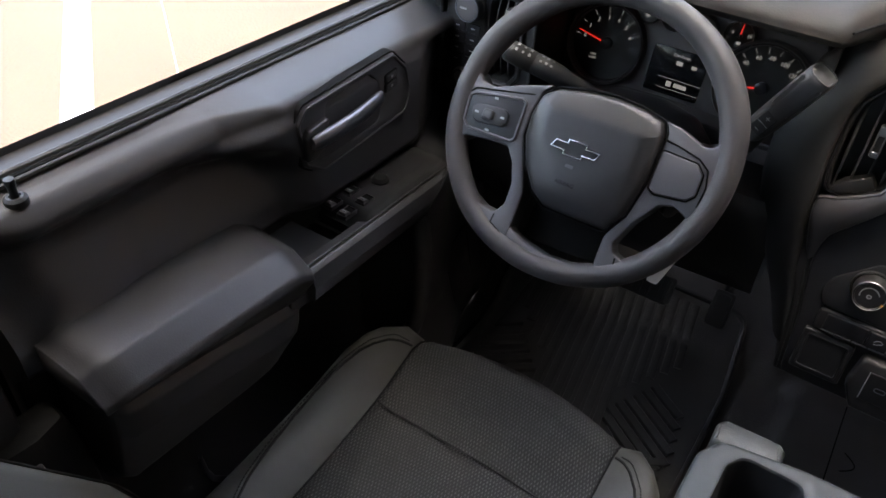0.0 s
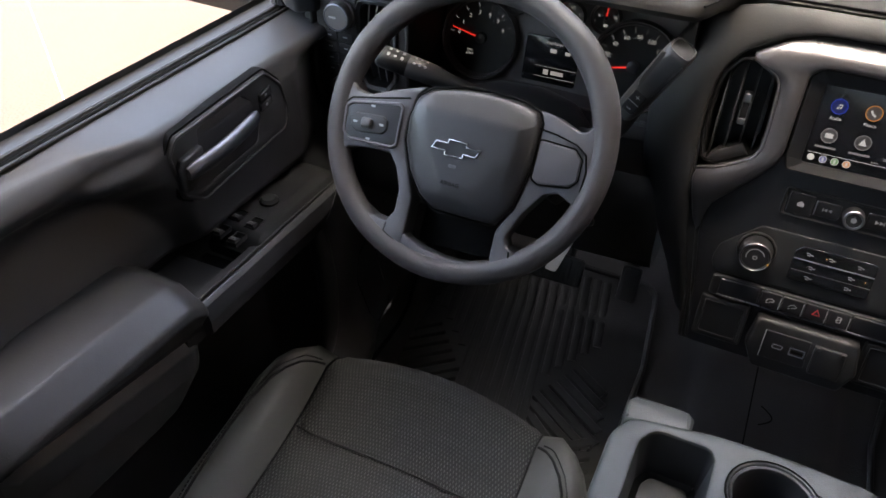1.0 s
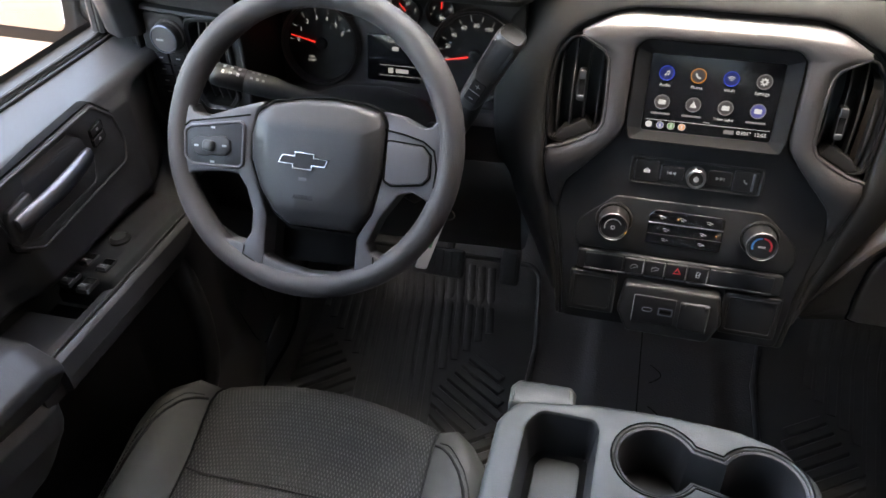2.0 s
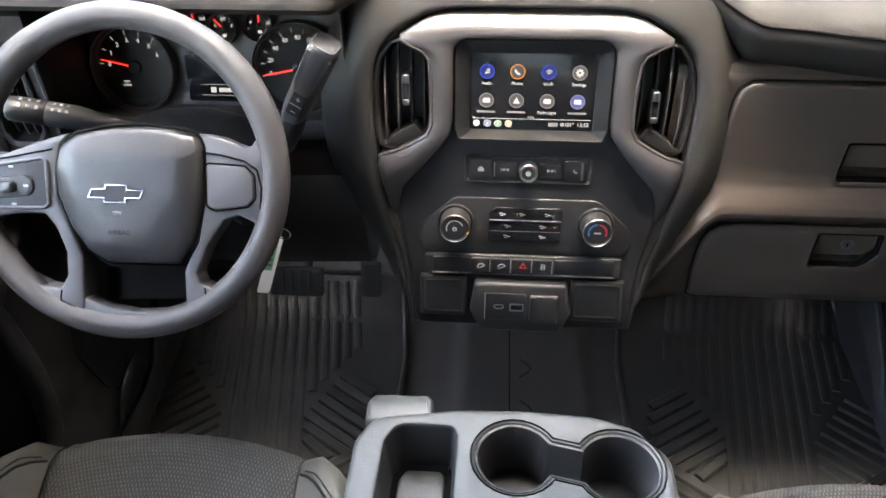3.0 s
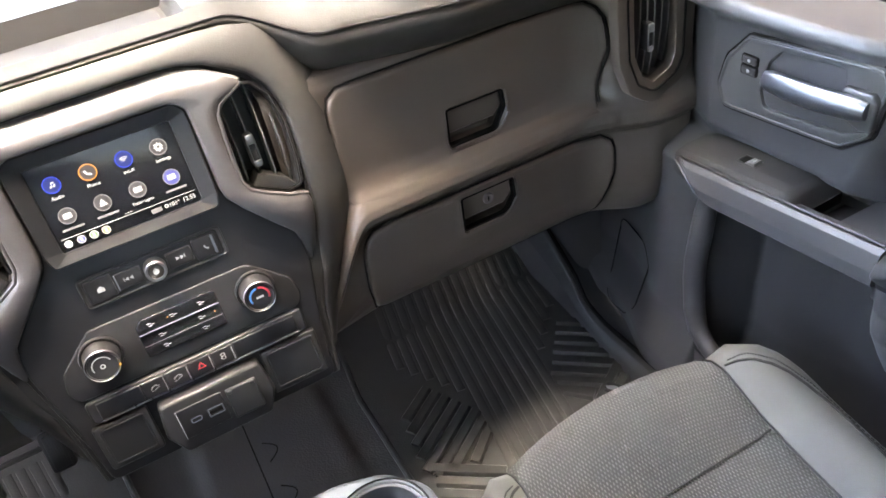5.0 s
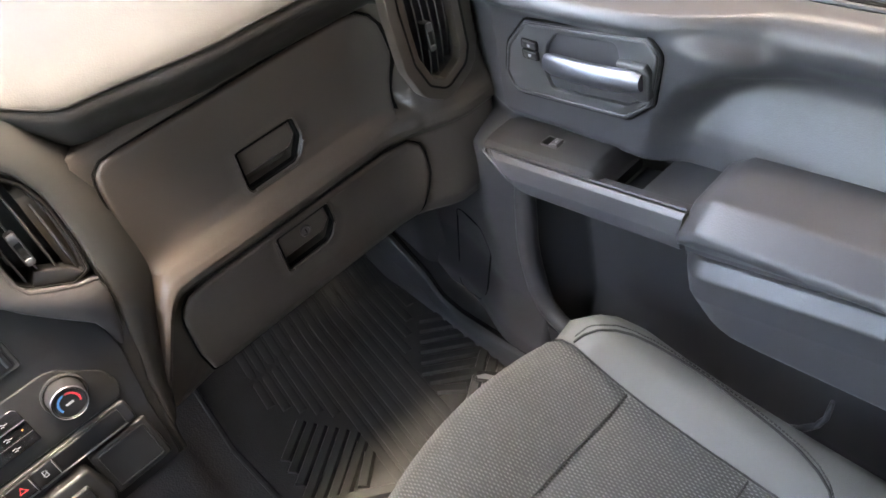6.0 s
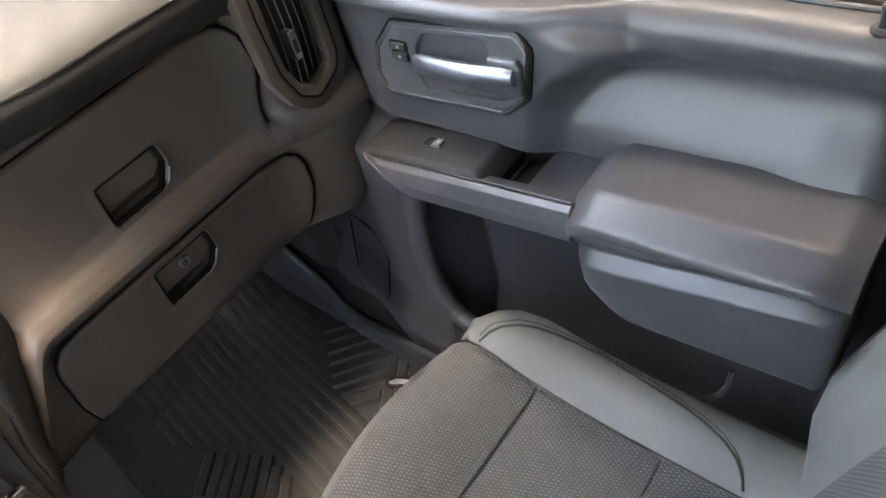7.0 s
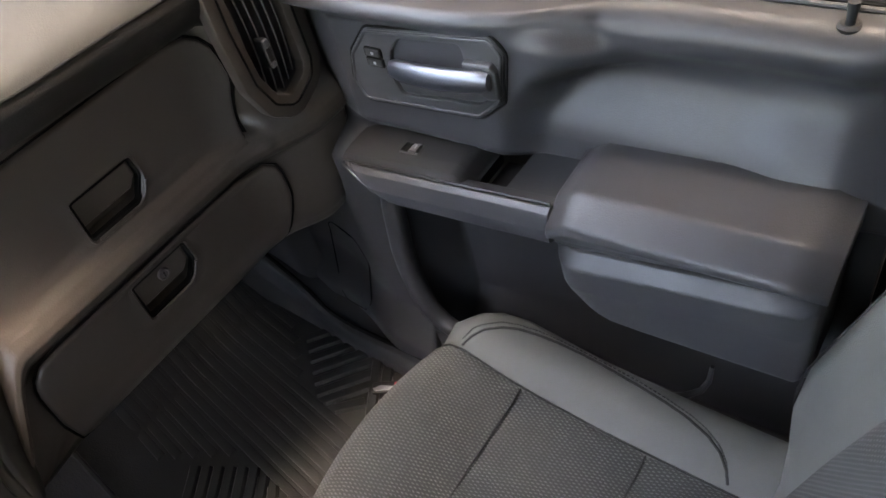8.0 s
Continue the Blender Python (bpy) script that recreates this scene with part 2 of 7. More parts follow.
def sheet(bm, rows, skip=None):
    """A surface through rows of points, with each row of equal count; skip: leaves out the faces whose middle it names."""
    vs = [[bm.verts.new(p) for p in r] for r in rows]
    for a, b in zip(vs, vs[1:]):
        for i in range(len(a) - 1):
            if skip and skip((a[i].co + b[i + 1].co) / 2):
                continue
            bm.faces.new((a[i], a[i + 1], b[i + 1], b[i]))
    return vs


def cloth_sheet(bm, rows):
    """A sheet whose coordinates run across and along the cloth in metres."""
    vs = sheet(bm, rows)
    uv = bm.loops.layers.uv.new("weave")
    at = {}
    for j in range(len(vs[0])):
        run = 0.0
        for i, r in enumerate(vs):
            if i:
                run += (r[j].co - vs[i - 1][j].co).length
            at[r[j]] = (r[j].co.x, run)
    for f in bm.faces:
        for l in f.loops:
            l[uv].uv = at[l.vert]


def finer(rows, along, across):
    """Rows with more points between those given."""
    out = []
    for r in rows:
        r = [Vector(p) for p in r]
        out.append([a.lerp(b, k / across) for a, b in zip(r, r[1:]) for k in range(across)] + [r[-1]])
    full = []
    for r, q in zip(out, out[1:]):
        full += [[a.lerp(b, k / along) for a, b in zip(r, q)] for k in range(along)]
    return full + [out[-1]]


def inside(pts, x, y):
    """Whether a point lies in an outline."""
    hit = False
    for a, b in zip(pts, pts[1:] + pts[:1]):
        if (a[1] > y) != (b[1] > y) and x < a[0] + (b[0] - a[0]) * (y - a[1]) / (b[1] - a[1]):
            hit = not hit
    return hit


def smooth(a, b, x):
    t = max(0.0, min(1.0, (x - a) / (b - a)))
    return t * t * (3 - 2 * t)


def lerp_table(table, x):
    if x <= table[0][0]:
        return table[0][1]
    for (x0, v0), (x1, v1) in zip(table, table[1:]):
        if x <= x1:
            t = (x - x0) / (x1 - x0)
            return v0 + (v1 - v0) * t
    return table[-1][1]


def writing(name, text, size, mat, parent, m, thick=0.0003):
    """Raised letters, as a mesh."""
    cu = bpy.data.curves.new(name, 'FONT')
    cu.body, cu.size, cu.extrude, cu.align_x, cu.align_y = text, size, thick, 'CENTER', 'CENTER'
    cu.resolution_u = 2
    tmp = bpy.data.objects.new(name, cu)
    me = bpy.data.meshes.new_from_object(tmp)
    bpy.data.objects.remove(tmp)
    me.materials.clear()
    me.materials.append(mat)
    ob = new(name, me)
    ob.parent = parent
    ob.matrix_local = m
    return ob


def star(pts, centre, n=72):
    """The outline as n points at even angles round a centre inside it."""
    out, c = [], Vector(centre)
    for k in range(n):
        d = Vector((math.cos(2 * math.pi * k / n), math.sin(2 * math.pi * k / n)))
        best = 0.0
        for a, b in zip(pts, pts[1:] + pts[:1]):
            a, b = Vector(a) - c, Vector(b) - c
            e = b - a
            den = d.x * e.y - d.y * e.x
            if abs(den) < 1e-12:
                continue
            t = (a.x * e.y - a.y * e.x) / den
            s = (a.x * d.y - a.y * d.x) / den
            if t > 0 and -1e-6 <= s <= 1 + 1e-6:
                best = max(best, t)
        q = c + d * best
        out.append((q.x, q.y))
    return out


# ---------------------------------------------------------------- outside
GROUND_Z = -0.75
bm = bmesh.new()
sheet(bm, [[(x, y, GROUND_Z) for x in (-900, -60, -12, -4, 0, 4, 12, 60, 900)] for y in (-900, -60, -12, -4, 0, 4, 12, 60, 900)])
tagged(part("ground", bm, CONCRETE), "sunlit tan concrete of a parking lot", "ground", kind="structure")
bm = bmesh.new()
slab(bm, [(-3.13, 0.66), (-3.24, 0.545), (-6.9, 3.12), (-6.8, 3.235)], GROUND_Z + 0.001, GROUND_Z + 0.005, 0.001)
tagged(part("parking_line", bm, LINE_PAINT), "white painted parking line on the concrete", "road marking", kind="structure")
bm = bmesh.new()
tube(bm, [(-2.9, 1.05, GROUND_Z + 0.001), (-3.4, 1.38, GROUND_Z + 0.001), (-4.1, 1.87, GROUND_Z + 0.001), (-5.6, 2.9, GROUND_Z + 0.001)], 0.006, 6, squash=0.5)
tagged(part("pavement_joint", bm, material("joint_filler", (0.62, 0.55, 0.48), 0.9)), "thin filled joint across the concrete", "pavement joint", kind="structure")

# ---------------------------------------------------------------- cab shell
# unseen brown rendered wall beside the passenger's side; front wing added to block light
bm = bmesh.new()
box(bm, 2.3, 2.6, -12, 5.0, -.75, 5.6, .02)
box(bm, .7, 2.6, 5.0, 5.3, -.75, 5.6, .02)
tagged(part("wall_unseen", bm, RENDERED), "plain brown unseen walls beside and ahead of the truck, blocking light", "wall", kind="structure")


def wall_piece(name, bm, mat, label, category):
    return tagged(part(name, bm, mat), label, category, kind="structure")


# floor: flat pan, raised middle, toe board rising to the firewall
def floor_z(x, y):
    mid = 0.022 * (1 - smooth(0.115, 0.15, abs(x - 0.03))) * (1 - smooth(0.25, 0.40, y))
    toe = 0.55 * max(0.0, y - 0.30)
    side = 0.09 * smooth(0.74, 0.80, abs(x))
    return mid + toe + side


bm = bmesh.new()
fx = [-0.90 + 1.80 * i / 120 for i in range(121)]
fy = [-1.75 + 2.45 * i / 100 for i in range(101)]
sheet(bm, [[(x, y, floor_z(x, y)) for x in fx] for y in fy])
sheet(bm, [[(x, y, -0.06) for x in (-0.93, 0.93)] for y in (-1.8, 0.72)])
wall_piece("floor", bm, VINYL, "black grained vinyl floor covering with a raised middle", "floor")

bm = bmesh.new()
box(bm, -0.93, 0.93, 0.70, 0.74, -0.1, 0.89, 0.004)
wall_piece("wall_firewall", bm, SMOOTH, "dark firewall behind the dashboard", "wall")
bm = bmesh.new()
box(bm, -0.93, 0.93, -1.80, -1.75, -0.1, 0.80, 0.004)
box(bm, -0.93, -0.62, -1.80, -1.75, 0.80, 1.30, 0.004)
box(bm, 0.62, 0.93, -1.80, -1.75, 0.80, 1.30, 0.004)
wall_piece("wall_rear", bm, SMOOTH, "rear wall of the cab with its window opening", "wall")
bm = bmesh.new()
box(bm, -0.85, 0.85, -1.82, -0.10, 1.31, 1.36, 0.01)
wall_piece("ceiling", bm, LINER, "light grey cloth headliner", "ceiling")
for s, side in ((-1, "left"), (1, "right")):
    bm = bmesh.new()
    tube(bm, [(s * 0.88, 0.72, 0.86), (s * 0.84, 0.45, 1.03), (s * 0.82, 0.10, 1.24), (s * 0.81, -0.12, 1.33)], [0.05, 0.045, 0.04, 0.04], 10)
    wall_piece("pillar_front_" + side, bm, LINER, "slanting windscreen pillar with grey trim", "pillar")
    bm = bmesh.new()
    tube(bm, [(s * 0.90, -0.90, 0.0), (s * 0.90, -0.90, 0.70), (s * 0.88, -0.92, 1.05), (s * 0.84, -0.94, 1.33)], 0.06, 10, squash=1.0)
    wall_piece("pillar_middle_" + side, bm, SMOOTH, "upright pillar behind the front door", "pillar")
    bm = bmesh.new()
    tube(bm, [(s * 0.92, -1.74, 0.6), (s * 0.88, -1.70, 1.0), (s * 0.84, -1.70, 1.33)], 0.09, 10)
    wall_piece("pillar_rear_" + side, bm, SMOOTH, "rear corner pillar", "pillar")
    bm = bmesh.new()
    box(bm, *sorted((s * 0.88, s * 0.93)), -1.78, -0.86, -0.1, 0.76, 0.005)
    wall_piece("wall_rear_" + side, bm, SMOOTH, "side wall of the rear cab", "wall")
    bm = bmesh.new()
    box(bm, *sorted((s * 0.915, s * 0.935)), -0.86, 0.74, -0.12, 0.690, 0.004)
    wall_piece("outer_panel_" + side, bm, BODY, "painted outer skin of the truck", "wall")
    bm = bmesh.new()
    tube(bm, [(s * 0.84, -0.10, 1.335), (s * 0.85, -0.9, 1.345), (s * 0.84, -1.75, 1.335)], 0.035, 8)
    wall_piece("roof_rail_" + side, bm, LINER, "roof rail above the doors", "trim")

# trim over the foot of the driver's front pillar, and the door's window frame beside it
bm = bmesh.new()
loft(bm, [[Vector((x + dx, y + dy, z)) for x, y in rounded([(-.806, -.046), (-.782, -.028), (-.785, .060), (-.880, .100), (-.880, .010), (-.836, -.030)], .012, 4)] for z, dx, dy in ((.746, .0, .0), (.752, .001, -.001), (.80, .004, -.012), (.90, .012, -.040), (1.02, .022, -.080))])
wall_piece("pillar_foot_left", bm, SMOOTH, "dark trim over the foot of the windscreen pillar", "pillar")
for dx, mt, nm in ((0, SMOOTH, "window_frame_left"), (-.012, LEG, "window_seal_left")):
    bm = bmesh.new()
    tube(bm, [(-.858 + dx, -.012, .738), (-.857 + dx, -.010, .78), (-.852 + dx, -.006, .88), (-.845 + dx, .0, 1.0)], .007, 8)
    wall_piece(nm, bm, mt, "front edge of the driver's window", "trim")

# outside mirror on the driver's door
mirror = thing("door_mirror", pose(-1.02, .14, .69), "black folding door mirror outside the driver's window", "mirror")
bm = bmesh.new()
shell = rounded([(-.230, -.050), (-.015, -.055), (.0, .02), (-.010, .200), (-.215, .215), (-.245, .10)], .035, 5)
loft(bm, [[Vector((-.11 + (x + .11) * k, y, .08 + (z - .08) * k)) for x, z in shell] for y, k in ((-.012, .96), (-.006, 1.0), (.03, 1.0), (.07, .93), (.095, .78), (.105, .5))])
part("mirror_housing", bm, SMOOTH, mirror, "rounded black housing", sharp=60)
bm = bmesh.new()
loft(bm, [[Vector((-.11 + (x + .11) * k, y, .08 + (z - .08) * k)) for x, z in shell] for y, k in ((-.0125, .80), (-.0135, .79))])
part("mirror_glass", bm, CHROME, mirror, "bright mirror glass")
bm = bmesh.new()
tube(bm, [(.115, .02, -.03), (.05, .025, -.01), (-.03, .03, .02)], [.036, .032, .028], 10)
part("mirror_arm", bm, SMOOTH, mirror)

# panes
def pane(name, corners, thick, label, glass=GLASS):
    a, b, c, d = [Vector(p) for p in corners]
    nrm = (b - a).cross(d - a).normalized() * thick
    bm = bmesh.new()
    loft(bm, [[a, b, c, d], [a + nrm, b + nrm, c + nrm, d + nrm]])
    ob = part(name, bm, glass)
    ob.visible_shadow = glass is BLOCK_GLASS
    return tagged(ob, label, "window", kind="structure")


pane("window_front", [(-0.86, 0.72, 0.89), (0.86, 0.72, 0.89), (0.80, -0.11, 1.335), (-0.80, -0.11, 1.335)], 0.005, "clear raked windscreen", SCREEN_GLASS)
pane("window_rear", [(0.62, -1.775, 0.80), (-0.62, -1.775, 0.80), (-0.62, -1.775, 1.31), (0.62, -1.775, 1.31)], 0.004, "unseen rear window, tinted dark to block light", BLOCK_GLASS)
for s, side in ((-1, "left"), (1, "right")):
    pane("window_door_" + side, [(s * 0.878, -0.86, 0.70), (s * 0.878, 0.55, 0.70), (s * 0.86, 0.40, 0.98), (s * 0.845, -0.9, 1.32)], 0.004, "raised clear door window")
    pane("window_rear_" + side, [(s * 0.90, -1.72, 0.74), (s * 0.90, -0.90, 0.74), (s * 0.845, -0.90, 1.33), (s * 0.845, -1.72, 1.33)], 0.004, "unseen rear door window, tinted dark to block light", BLOCK_GLASS)


# ---------------------------------------------------------------- dashboard
def bow(x):
    """How far the passenger end of the dashboard comes back towards the seats."""
    return -0.048 * smooth(0.60, 0.74, x)


def pad_bow(x):
    return 0.045 * smooth(0.46, 0.25, x) * smooth(0.16, 0.25, x) - 0.02 * smooth(0.45, 0.70, x)


PAD = {
    "side": [(.70, .897), (.40, .893), (.20, .886), (.12, .877), (.06, .864), (.015, .850), (-.018, .835), (-.035, .824), (-.046, .812), (-.0495, .800), (-.0475, .789), (-.0420, .778), (-.0330, .767), (-.0180, .7560), (.10, .744)],
    "end": [(.70, .897), (.40, .893), (.20, .886), (.12, .877), (.06, .864), (.015, .850), (-.014, .835), (-.029, .824), (-.037, .812), (-.040, .800), (-.041, .788), (-.041, .775), (-.041, .762), (-.041, .744), (.10, .742)],
    "hump": [(.70, .897), (.40, .890), (.20, .880), (.165, .877), (.160, .873), (.052, .868), (.047, .8655), (.040, .860), (.032, .8545), (.029, .851), (.030, .845), (.032, .838), (.034, .832), (.040, .826), (.10, .824)],
    "tray": [(.70, .897), (.40, .890), (.20, .880), (.165, .877), (.160, .846), (.052, .836), (.047, .8655), (.040, .860), (.032, .8545), (.029, .851), (.030, .845), (.032, .838), (.034, .832), (.040, .826), (.10, .824)],
    "hood": [(.70, .900), (.40, .900), (.20, .893), (.12, .884), (.05, .882), (.0, .876), (-.03, .869), (-.048, .862), (-.058, .855), (-.062, .847), (-.058, .840), (-.045, .835), (-.01, .831), (.05, .828), (.16, .825)],
}
STATIONS = [(-.815, "hood"), (-.243, "hood"), (-.196, "hump"), (-.140, "hump"), (-.128, "tray"), (.128, "tray"), (.140, "hump"), (.165, "hump"), (.275, "side"), (.640, "side"), (.668, "end"), (.815, "end")]


def pad_profile(x):
    for (x0, a), (x1, b) in zip(STATIONS, STATIONS[1:]):
        if x <= x1:
            t = smooth(x0, x1, x)
            return [(p[0] + (q[0] - p[0]) * t, p[1] + (q[1] - p[1]) * t) for p, q in zip(PAD[a], PAD[b])]
    return PAD["end"]


dashboard = thing("dashboard", label="black moulded dashboard with soft upper pad and two glove boxes", category="dashboard")
bm = bmesh.new()
xs = sorted(set([round(-.815 + 1.63 * i / 150, 4) for i in range(151)] + [-.14, -.134, -.128, .128, .134, .14]))
rows = []
for x in xs:
    pr = pad_profile(x)
    fine = []
    for i in range(len(pr) - 1):
        for k in range(2):
            fine.append((pr[i][0] + (pr[i + 1][0] - pr[i][0]) * k / 2, pr[i][1] + (pr[i + 1][1] - pr[i][1]) * k / 2))
    fine.append(pr[-1])
    rows.append([(x, y + pad_bow(x) * (1 if y < 0.3 else max(0, (0.7 - y) / 0.4)), z) for y, z in fine])
side_vent = rounded([(-.028, .112), (.028, .112), (.036, .096), (.036, -.055), (.030, -.070), (.000, -.084), (-.020, -.070), (-.034, -.034), (-.038, .040), (-.036, .098)], [.008] * 10, 4)
VENT_X, VENT_Z = .708, .703
in_vent = lambda p: p.y < 0.0 and inside(inset(side_vent, -.006), p.x - VENT_X, p.z - VENT_Z)
sheet(bm, rows, in_vent)
part("upper_pad", bm, PAD_SHADED, dashboard, "grained upper pad, rising in a hump over the screen", sharp=50)
# seam along the pad's edge
bm = bmesh.new()
tube(bm, [(x, pad_profile(x)[8][0] + pad_bow(x) - 0.0002, pad_profile(x)[8][1] + 0.0004) for x in [-.232 + i * .011 for i in range(95)]], 0.0016, 6)
part("pad_seam", bm, GAP, dashboard)
# dark sheet added over the tray's floor
bm = bmesh.new()
slab(bm, rounded([(-.121, .056), (.121, .056), (.121, .154), (-.121, .154)], .012, 4), -.004, .0025, .001, 2, m=pose(0, 0, .8314, 5.3))
part("tray_dark_sheet", bm, WELL, dashboard, "matte dark sheet added on the dash-top tray's floor")
# defroster grille along the windscreen
bm = bmesh.new()
for i in range(60):
    x = -0.6 + 1.2 * i / 59
    box(bm, x - .006, x + .006, 0.50, 0.56, 0.903, 0.908, 0.001)
part("defroster_grille", bm, SMOOTH, dashboard)

# outlines of the two lids and of their finger grips, in x and z
up = rounded([(.246, .582), (.256, .741), (.654, .741), (.658, .67), (.636, .582)], [.012, .028, .034, .06, .01], 6)
grip_up = rounded([(.406, .607), (.410, .661), (.500, .661), (.501, .634), (.482, .607)], [.004, .004, .004, .012, .012], 4)
low = rounded([(.250, .400), (.243, .455), (.250, .5450), (.658, .5450), (.656, .48), (.632, .400)], [.01, .04, .052, .030, .05, .01], 6)
grip_low = rounded([(.400, .477), (.402, .533), (.490, .533), (.491, .500), (.472, .477)], [.004, .004, .004, .012, .012], 4)
FASCIA = [(.10, .762), (.03, .761), (.014, .758), (.008, .748), (.006, .71), (.004, .68), (.002, .65), (.000, .63), (-.001, .615), (-.010, .600), (-.024, .590), (-.033, .578), (-.036, .568), (-.033, .558), (-.026, .551), (-.020, .545), (-.0205, .520), (-.0225, .48), (-.022, .45), (-.016, .42), (.000, .392), (.04, .370), (.12, .362), (.30, .40)]
FASCIA_END = [(.10, .745), (.02, .745), (-.010, .744), (-.014, .735), (-.014, .71), (-.014, .68), (-.014, .65), (-.015, .63), (-.017, .615), (-.021, .600), (-.026, .590), (-.030, .578), (-.031, .568), (-.030, .558), (-.026, .551), (-.020, .545), (-.0205, .520), (-.0225, .48), (-.022, .45), (-.016, .42), (.000, .392), (.04, .370), (.12, .362), (.30, .40)]


def fascia_profile(x):
    t = smooth(.648, .668, x)
    # beside the stack the ledge sweeps down round the lower box
    low = -.13 * smooth(.268, .165, x)
    fade = [0, 0, 0, 0, 0, .05, .15, .4, .7, .9, 1, 1, 1, 1, .95, .9, .8, .6, .4, .2, .1, 0, 0, 0]
    return [(a[0] + (b[0] - a[0]) * t + bow(x), a[1] + (b[1] - a[1]) * t + low * f) for a, b, f in zip(FASCIA, FASCIA_END, fade)]


def fascia_y(x, z):
    pr = fascia_profile(x)[3:21]
    for (y0, z0), (y1, z1) in zip(pr, pr[1:]):
        if z >= z1:
            return y0 + (y1 - y0) * (z - z0) / (z1 - z0) if z <= z0 else y0
    return pr[-1][0]


bm = bmesh.new()
def end_x(x, z):
    """The outer end slants inwards towards the bottom."""
    return .65 + (x - .65) * (1 - .30 * smooth(.54, .39, z)) if x > .65 else x


fr = [[(end_x(x, z), y + .08 * smooth(.775, .812, x) ** 2, z) for y, z in fascia_profile(x)] for x in [.180 + .632 * i / 128 for i in range(129)]]
in_grip = lambda p: p.y < .0 + .02 and any(inside(inset(g, -.004), p.x, p.z) for g in (grip_up, grip_low))
sheet(bm, finer(fr, 2, 4), lambda p: in_vent(p) or in_grip(p))
bm.faces.new([bm.verts.new((end_x(.8125, z), y + .08, z)) for y, z in fascia_profile(.812)])
part("passenger_fascia", bm, DASH_WARM_LIT, dashboard, "black fascia with a rounded ledge between the glove boxes", sharp=60)


def on_fascia(pts, off):
    return [Vector((x, fascia_y(x, z) - off, z)) for x, z in pts]


def glove_door(name, outline, grip, centre, label, fade=None):
    """A door that follows the fascia, with a pocket for the fingers and a paddle in it."""
    out, hole = star(outline, centre, 96), star(grip, centre, 96)
    bm = bmesh.new()
    def lay(pts, off):
        """On the fascia; where the door has no lower edge it runs out flush into the ledge."""
        return [Vector((x, fascia_y(x, z) - (off if fade is None else off * smooth(fade, fade + .03, z)), z)) for x, z in pts]
    loops = [lay(inset(out, -0.001), -0.010), lay(out, 0.0035), lay(inset(out, 0.0008), 0.0060), lay(inset(out, 0.0024), 0.0078), lay(inset(out, 0.0046), 0.0086), lay(inset(out, 0.008), 0.0086)]
    a, b = inset(out, 0.008), inset(hole, -0.006)
    for k in range(1, 15):
        w = k / 14
        loops.append(lay([(p[0] + (q[0] - p[0]) * w, p[1] + (q[1] - p[1]) * w) for p, q in zip(a, b)], 0.0086 - .0026 * w))
    loops += [lay(inset(hole, -0.0035), 0.0072), lay(inset(hole, -0.0015), 0.0066), lay(hole, 0.003), lay(inset(hole, 0.002), -0.020)]
    loft(bm, loops, caps=(False, True))
    door = part(name, bm, DASH_WARM_LIT, dashboard, label, sharp=50)
    bm = bmesh.new()
    keep = [p for p in range(len(out)) if fade is None or out[p][1] > fade + .012]
    run = [k for k in range(len(out)) if k in keep]
    if fade is not None:
        cut = next(i for i in range(len(out)) if i not in keep)
        run = [(cut + i) % len(out) for i in range(len(out)) if (cut + i) % len(out) in keep]
    go, gi = inset(out, -0.0028), inset(out, 0.002)
    loft(bm, [on_fascia([go[i] for i in run], 0.0022), on_fascia([gi[i] for i in run], 0.0026)], caps=(False, False), closed=fade is None)
    part("door_gap", bm, GAP, door)
    # raised dark tube, added to draw the gap round the lid
    rim_ = inset(out, -.0022)
    bm = bmesh.new()
    tube(bm, on_fascia([rim_[i] for i in run], .0046), .0012, 6, closed=fade is None)
    part("door_gap_line", bm, GAP, door)
    bm = bmesh.new()
    loft(bm, [on_fascia(inset(hole, -.0002), .0050), on_fascia(inset(hole, .0030), .0045), on_fascia(inset(hole, .0032), -.004)], caps=(False, False))
    part("grip_gap", bm, GAP, door)
    bm = bmesh.new()
    tube(bm, on_fascia(inset(hole, -.0024), .0068), .0009, 6, closed=True)
    part("grip_bead", bm, DASH_WARM_LIT, door)
    return door


upper_box = glove_door("upper_glove_box_door", up, grip_up, (.455, .634), "wide upper glove box lid with a recessed grip", fade=.584)
lower_box = glove_door("lower_glove_box_door", low, grip_low, (.445, .505), "lower glove box lid with a lock")
for door, hole, cut in ((upper_box, grip_up, .624), (lower_box, grip_low, .494)):
    bm = bmesh.new()
    x0, x1 = min(p[0] for p in hole) + .005, max(p[0] for p in hole) - .006
    z1 = max(p[1] for p in hole) - .005
    plate = rounded([(x0, cut), (x0, z1), (x1, z1), (x1 + .001, cut + .012), (x1 - .012, cut)], .003, 3)
    loft(bm, [on_fascia(plate, -.016), on_fascia(plate, -.0020), on_fascia(inset(plate, .0015), -.0005)])
    part("grip_paddle", bm, DASH_WARM_LIT, door)
    bm = bmesh.new()
    zb = min(p[1] for p in hole)
    tube(bm, [(x0 + .002 + (x1 - x0 - .02) * k / 8, fascia_y(x0, zb) - .0068, zb - .001) for k in range(9)] + [(x1 - .006, fascia_y(x1, zb) - .0068, zb + .006), (x1 + .0045, fascia_y(x1, zb) - .0068, zb + .022)], 0.0020, 6)
    part("grip_lip", bm, DASH_WARM_LIT, door)
bm = bmesh.new()
lm = pose(.447, fascia_y(.447, .513) - .0008, .513, 90)
